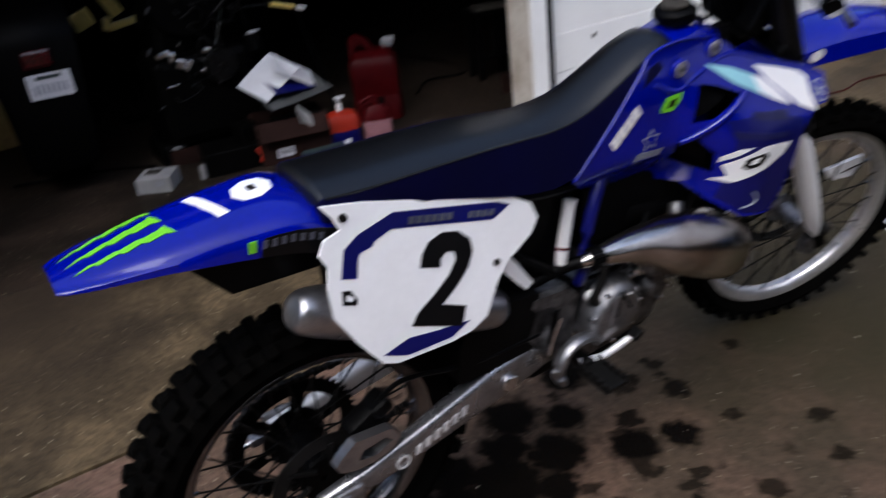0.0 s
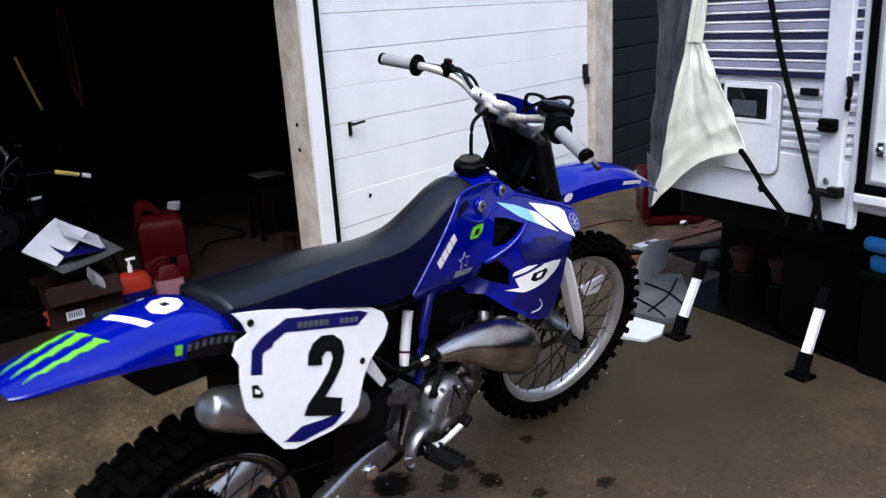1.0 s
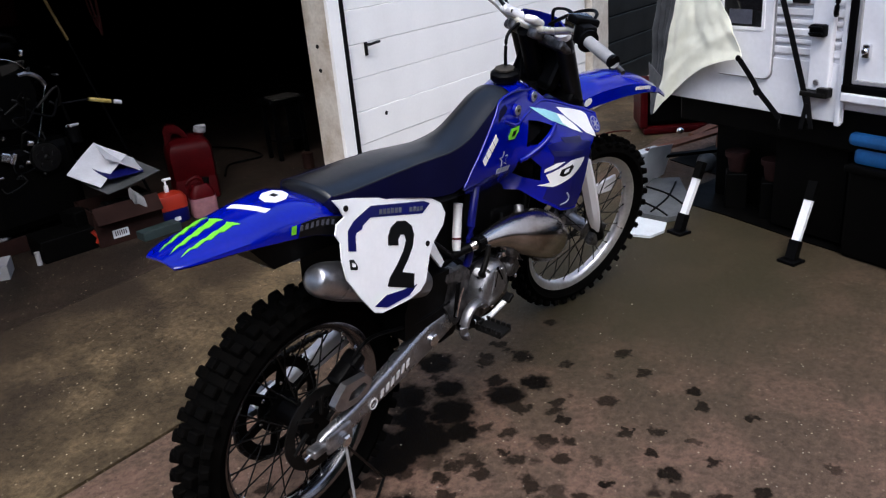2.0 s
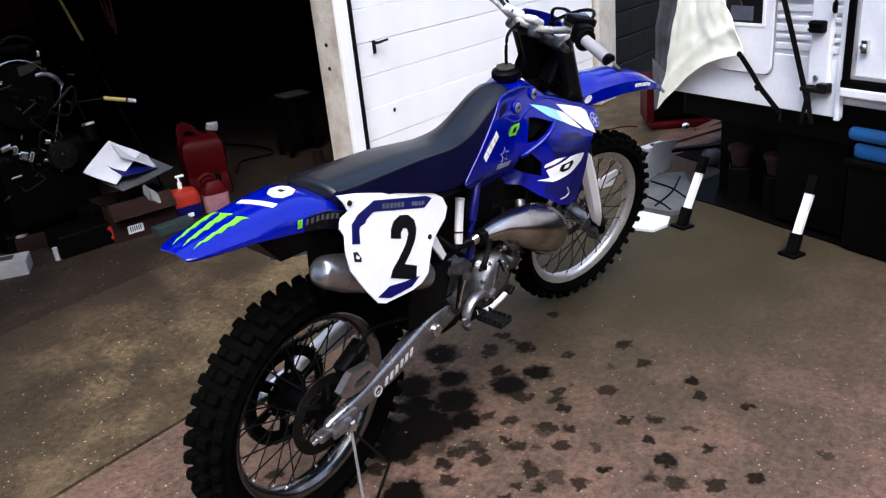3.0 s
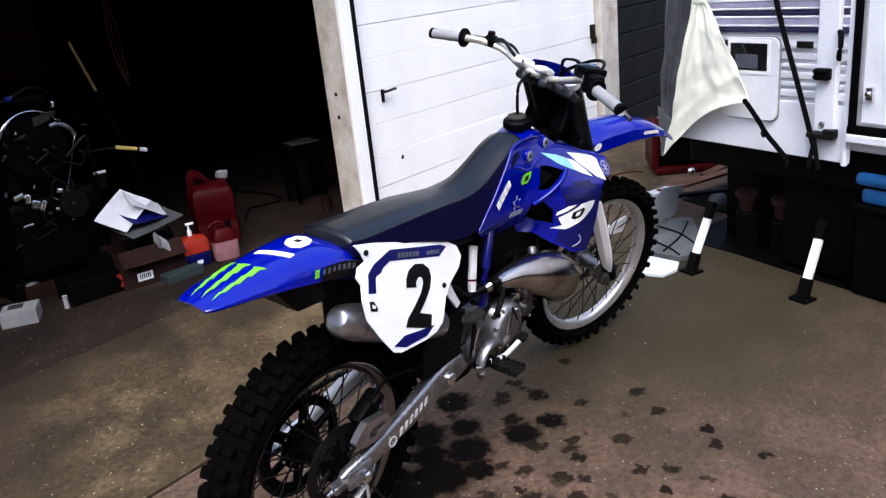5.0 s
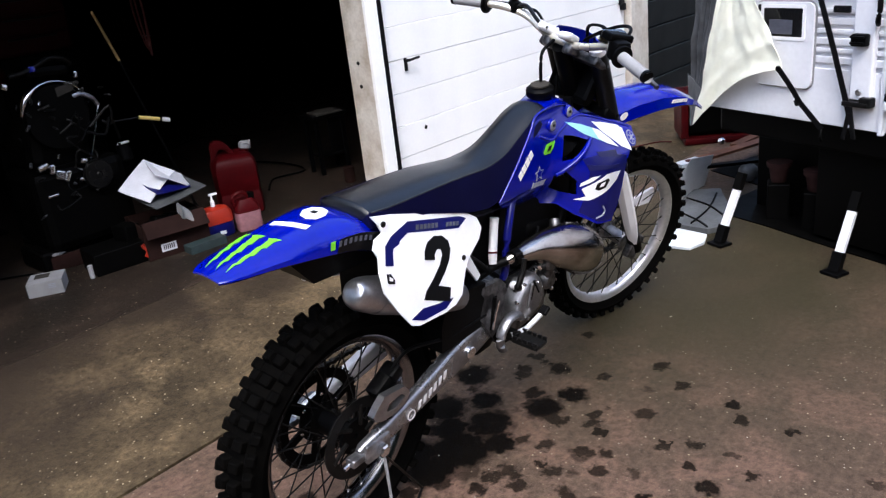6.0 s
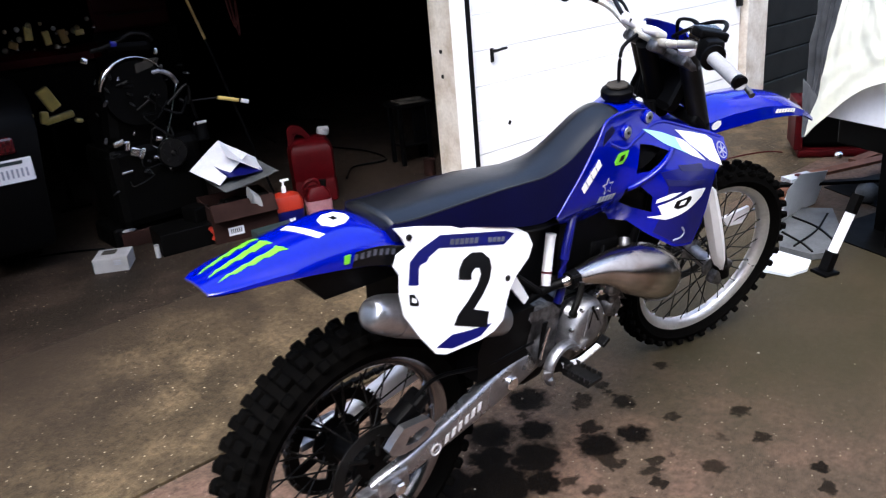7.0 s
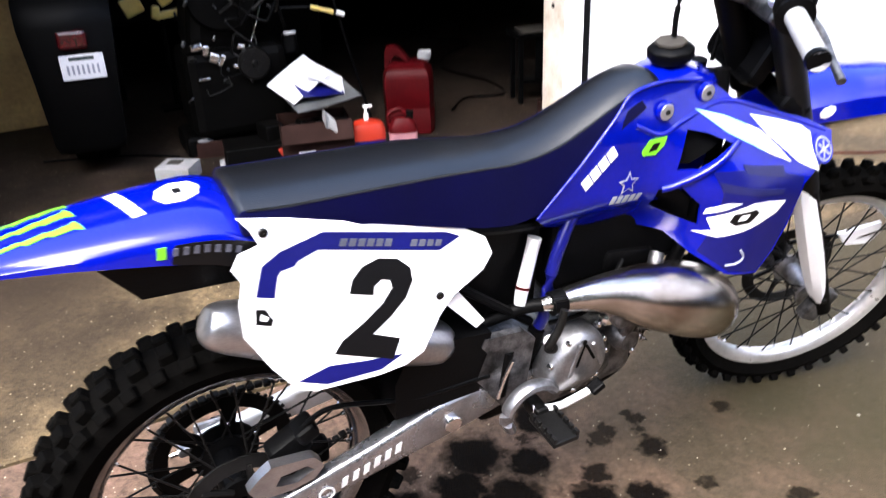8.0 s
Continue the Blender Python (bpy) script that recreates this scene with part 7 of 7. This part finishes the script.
part("canister_lid", turned(disc(0.036, 0.016, 20, 0.005), pose(0.287, -0.17, 0.590, 80, 0, 0)), SATIN, can_)
part("hose", tube([(-0.20, -0.14, 1.050), (-0.13, -0.15, 1.060), (-0.05, -0.15, 1.085), (0.02, -0.15, 1.110), (0.10, -0.14, 1.090), (0.13, -0.12, 1.060)], 0.013, 10, 5), STEEL, mach)

spread = random.Random(5)
for k in range(26):
    x, z = spread.uniform(-0.27, 0.25), spread.uniform(0.30, 0.96)
    r = spread.uniform(0.004, 0.010)
    part("worn_fitting", turned(disc(r, 0.03 + 0.02 * spread.random(), 8), pose(x, -0.225, z, spread.uniform(-50, 50), 0, spread.uniform(-50, 50))), (STEEL, CAST, STEEL, CHROME, STEEL, CAST)[k % 6], mach)
for k in range(9):
    x, z = spread.uniform(-0.26, 0.16), spread.uniform(0.35, 0.9)
    part("thin_hose", tube([(x, -0.215, z), (x + spread.uniform(-0.08, 0.12), -0.245, z + spread.uniform(-0.1, 0.1)), (x + spread.uniform(0.02, 0.2), -0.23, z + spread.uniform(-0.15, 0.12)), (x + spread.uniform(0.05, 0.2), -0.21, z + spread.uniform(-0.15, 0.05))], spread.uniform(0.004, 0.009), 8, 4), (STEEL, BLACK, STEEL)[k % 3], mach)

yst = thing("yellow_tool", Matrix(), "yellow handled tool lying over the engine", "tool")
part("tool_handle", tube([(1.215, 2.88, 0.707), (1.33, 2.86, 0.672)], 0.012, 10, 1), YELLOW, yst)
part("tool_tip", tube([(1.345, 2.857, 0.668), (1.385, 2.85, 0.655)], 0.013, 10, 1), WHITE, yst)
part("tool_shaft", tube([(1.06, 2.90, 0.715), (1.215, 2.88, 0.707)], 0.005, 8, 1), STEEL, yst)

# Made-up stand; most yellow pieces stand in for plywood showing through gaps.
ycl = thing("yellow_pieces", pose(0.62, 4.05, 0, 0, 0, 0), "made-up post with yellow pieces, mostly standing in for plywood", "lift stand")
part("stand_post", join(tube([(0.0, 0, 0), (0.0, 0, 0.56)], 0.018, 10, 1), box((0.20, 0.16, 0.02), (0, 0, 0.01), 0.004)), SHADOW_BLACK, ycl)
for size, at, turn in (((0.12, 0.05, 0.11), (-0.16, 0, 0.65), -20), ((0.08, 0.05, 0.15), (0.02, 0, 0.71), -25), ((0.19, 0.05, 0.045), (0.055, 0, 0.585), -8), ((0.05, 0.05, 0.08), (-0.03, 0, 0.60), 10), ((0.05, 0.05, 0.03), (0.17, 0, 0.545), 15)):
    part("yellow_piece", box(size, at, 0.012, (0, turn, 0)), YELLOW, ycl)
# Made-up bright beads, balls and tan blocks that stand in for warm glints.
for k in range(20):
    part("glint_bead", turned(revolve([(0.0005 + (0.009 + 0.006 * (k % 3)) * math.sin(a), -(0.009 + 0.006 * (k % 3)) * math.cos(a)) for a in np.linspace(0.01, math.pi - 0.01, 8)], 12, False), pose(-0.62 + 0.05 * k + 0.03 * math.sin(k * 5), -0.06, 1.035 + 0.075 * math.sin(k * 3.1), 25 * math.sin(k), 0, 20 * k)), (GOLD, CHROME, GOLD)[k % 3], rail)
for k in range(9):
    part("tan_patch", box((0.03 + 0.05 * spread.random(), 0.05, 0.03 + 0.06 * spread.random()), (-0.55 + 0.10 * k, -0.10, 1.01 + 0.10 * spread.random()), 0.006, (0, spread.uniform(-25, 25), 0)), (YELLOW, PLY, YELLOW)[k % 3], rail)
for k in range(14):
    r = 0.010 + 0.014 * spread.random()
    part("glint_ball", turned(revolve([(0.0005 + r * math.sin(a), -r * math.cos(a)) for a in np.linspace(0.01, math.pi - 0.01, 8)], 12, False), pose(-0.60 + 0.07 * k, -0.12, 1.03 + 0.16 * spread.random())), (BRASS, SATIN, BRASS)[k % 3], rail)
chest = thing("tool_chest", pose(1.50, 4.80, 0, 0, 0, -4), "dark red steel tool chest on a black cabinet at the back", "tool chest")
part("cabinet", box((0.62, 0.42, 1.02), (0, 0, 0.51), 0.01), SHADOW_BLACK, chest)
part("chest_body", box((0.56, 0.36, 0.56), (0, 0.02, 1.30), 0.01), DULL_RED, chest)
for k in range(4):
    d = part("drawer", box((0.52, 0.02, 0.115), (0, -0.168, 1.095 + 0.130 * k), 0.005), DULL_RED, chest)
    part("drawer_handle", box((0.34, 0.016, 0.014), (0, -0.182, 1.135 + 0.130 * k), 0.004), STEEL, d)
# things further back and by the post
stick = thing("leaning_stick", pose(1.32, 3.30, 0), "pale wooden handle with a black lower half leaning in the dark", "stick")
part("pale_handle", tube([(0.035, 0.10, 1.292), (0.092, 0.02, 0.990)], 0.009, 8, 1), PLY, stick)
part("black_shaft", tube([(0.092, 0.02, 0.990), (0.26, -0.20, 0.01)], 0.009, 8, 1), BLACK, stick)
cords = thing("orange_cord", Matrix(), "orange extension cord bundle hanging from a hook", "cord")
for k in range(2):
    part("cord_loop", tube([(1.69 + 0.012 * k, 3.50, 1.55), (1.66 + 0.03 * k, 3.47, 1.25 - 0.03 * k), (1.70 + 0.015 * k, 3.46, 1.02 - 0.05 * k), (1.735, 3.48, 1.25), (1.72, 3.50, 1.55)], 0.006, 8, 6), STRAND, cords)
part("cord_hook", tube([(1.71, 3.50, 1.54), (1.71, 3.50, 2.43)], 0.004, 6, 1), STEEL, cords)
work = thing("work_stool", pose(2.60, 2.92, 0, 0, 0, -12), "dark low bench with a grey cardboard lid", "bench")
for sx in (-1, 1):
    for sy in (-1, 1):
        part("leg", box((0.028, 0.028, 0.40), (sx * 0.105, sy * 0.075, 0.20), 0.004), BLACK, work)
part("bench_shelf", box((0.20, 0.15, 0.012), (0, 0, 0.13), 0.003), BLACK, work)
part("bench_panel", box((0.10, 0.014, 0.26), (0.045, -0.06, 0.27), 0.003), BLACK, work)
part("bench_top", box((0.28, 0.20, 0.03), (0, 0, 0.412), 0.008), BLACK, work)
solid("card_lid", box((0.20, 0.14, 0.012), (0, 0, 0), 0.002), LINER, pose(2.58, 2.88, 0.436, 3, 0, -12), "grey card lid on the low bench", "lid")
solid("paint_tin", join(revolve([(0.0005, 0), (0.038, 0), (0.038, 0.10), (0.040, 0.104), (0.0005, 0.104)], 22, False)), CARD, pose(2.44, 2.55, 0, 90, 0, 0), "brown paint tin by the post", "tin")
cable = thing("extension_cable", Matrix(), "thin dark cable winding over the garage floor", "cable")
part("cable_run", tube([(2.05, 2.95, 0.012), (2.25, 3.15, 0.012), (2.50, 3.10, 0.012), (2.58, 3.45, 0.012), (2.50, 4.0, 0.012), (2.75, 4.4, 0.012), (3.1, 4.7, 0.012), (2.9, 5.1, 0.012), (2.5, 4.9, 0.012), (2.35, 4.4, 0.012)], 0.007, 6, 6), BLACK, cable)
part("cable_run", tube([(0.45, 2.98, 0.010), (0.30, 3.1, 0.010), (0.10, 3.2, 0.010), (-0.20, 3.3, 0.010)], 0.006, 6, 5), BLACK, cable)
solid("plywood_sheet", box((1.36, 0.02, 1.7), (0, 0, 0.85), 0.002), PLY, pose(-0.42, 4.10, 0, 4, 0, 3), "tan stained plywood sheet leaning in the garage", "plywood")
shelf = thing("storage_shelf", pose(2.55, 6.9, 0, 0, 0, 0), "dark metal storage rack at the back of the garage", "shelf")
for z in (0.25, 0.85, 1.45):
    part("shelf_board", box((2.2, 0.5, 0.03), (0, 0, z), 0.003), SHADOW_BLACK, shelf)
for sx in (-1, 1):
    for sy in (-1, 1):
        part("shelf_post", box((0.04, 0.04, 1.9), (sx * 1.08, sy * 0.23, 0.95), 0.003), SHADOW_BLACK, shelf)
for k in range(4):
    solid("storage_carton", box((0.34, 0.3, 0.26), (0, 0, 0.13), 0.006), CARD, pose(1.75 + 0.5 * k, 6.85, 0.866, 0, 0, 8 * (k % 3 - 1)), "brown carton on the dark rack", "box", "cartons on the rack")

BAY = Matrix.Translation((-1.072, -1.41, 1.45)) @ Matrix.Scale(0.92, 4) @ Matrix.Translation((1.072, 1.41, -1.45))
for ob in [o for o in scene.objects if o not in outside and o.parent is None]:
    ob.matrix_world = BAY @ ob.matrix_world

wire = thing("red_wire", Matrix(), "thin red wire on the concrete apron", "wire")
part("wire_run", tube([(3.2, 1.25, 0.000), (3.45, 1.12, 0.000), (3.7, 1.15, 0.000), (3.95, 1.05, 0.000), (4.0, 0.95, 0.000)], 0.0045, 6, 6), RED, wire)

# the rear of a parked cruiser motorcycle: wide tyre, deep fender, lamp and plate
veh = thing("parked_motorcycle", pose(-0.045, 2.535, BAY_Z, 0, 0, -6), "black cruiser motorcycle seen from behind with red lamp and white plate", "motorcycle")
part("rear_tyre", turned(revolve([(0.17, -0.09), (0.26, -0.11), (0.315, -0.09), (0.33, 0.0), (0.315, 0.09), (0.26, 0.11), (0.17, 0.09)], 40), pose(0.0, 0.34, 0.33, 0, 0, 90)), RUBBER, veh)
part("rear_fender", loft([[(-0.145 * k, y, z), (-0.10 * k, y - 0.03, z), (0.10 * k, y - 0.03, z), (0.145 * k, y, z), (0.145 * k, y + 0.10, z - 0.02), (-0.145 * k, y + 0.10, z - 0.02)] for z, k, y in ((0.13, 0.95, 0.03), (0.17, 1.02, 0.0), (0.45, 1.15, 0.0), (0.68, 1.30, 0.0), (0.78, 1.32, 0.04), (0.84, 1.28, 0.14), (0.87, 1.2, 0.32), (0.86, 1.0, 0.60))]), BLACK, veh, "deep black rear fender")
part("frame_case", box((0.24, 0.9, 0.40), (0.0, 0.95, 0.42), 0.06), SHADOW_BLACK, veh)
part("front_tyre", turned(revolve([(0.20, -0.05), (0.29, -0.06), (0.33, 0.0), (0.29, 0.06), (0.20, 0.05)], 36), pose(0.0, 1.55, 0.33, 0, 0, 90)), RUBBER, veh)
part("tail_lamp", box((0.120, 0.03, 0.078), (0.020, -0.034, 0.628), 0.014), LAMP_RED, veh, "red tail lamp")
tag = part("number_plate", box((0.176, 0.006, 0.105), (0.040, -0.040, 0.515), 0.005), PAPER, veh, "white plate with bars")
for k in range(7):
    part("plate_bar", box((0.009, 0.003, 0.040), (-0.020 + 0.020 * k, -0.0445, 0.504), 0.001), DECAL_GREY, tag)
part("plate_band", box((0.10, 0.003, 0.015), (0.040, -0.0445, 0.551), 0.001), TEAL, tag)

# ---- marks on the paving ----
rng = random.Random(11)

def chips(n, x0, x1, y0, y1, z):
    bm = bmesh.new()
    for k in range(n):
        x, y, s = rng.uniform(x0, x1), rng.uniform(y0, y1), rng.uniform(0.0012, 0.0038)
        if rng.random() < 0.04:
            s *= 2.0
        a = rng.uniform(0, 6.28)
        base = [bm.verts.new((x + s * math.cos(a + b) * rng.uniform(0.6, 1.1), y + s * math.sin(a + b), z)) for b in (0, 1.5, 3.1, 4.6)]
        tip = bm.verts.new((x + s * 0.2, y, z + s * 0.7))
        for i in range(4):
            bm.faces.new((base[i], base[(i + 1) % 4], tip))
    return bm


solid("loose_grit", join(chips(220, -0.9, 2.6, -1.3, 0.70, 0.0005), chips(150, 1.95, 3.8, 0.70, 1.5, -0.003)), GRIT, Matrix(), "scattered pale grit on the paving", "grit", kind="stuff")
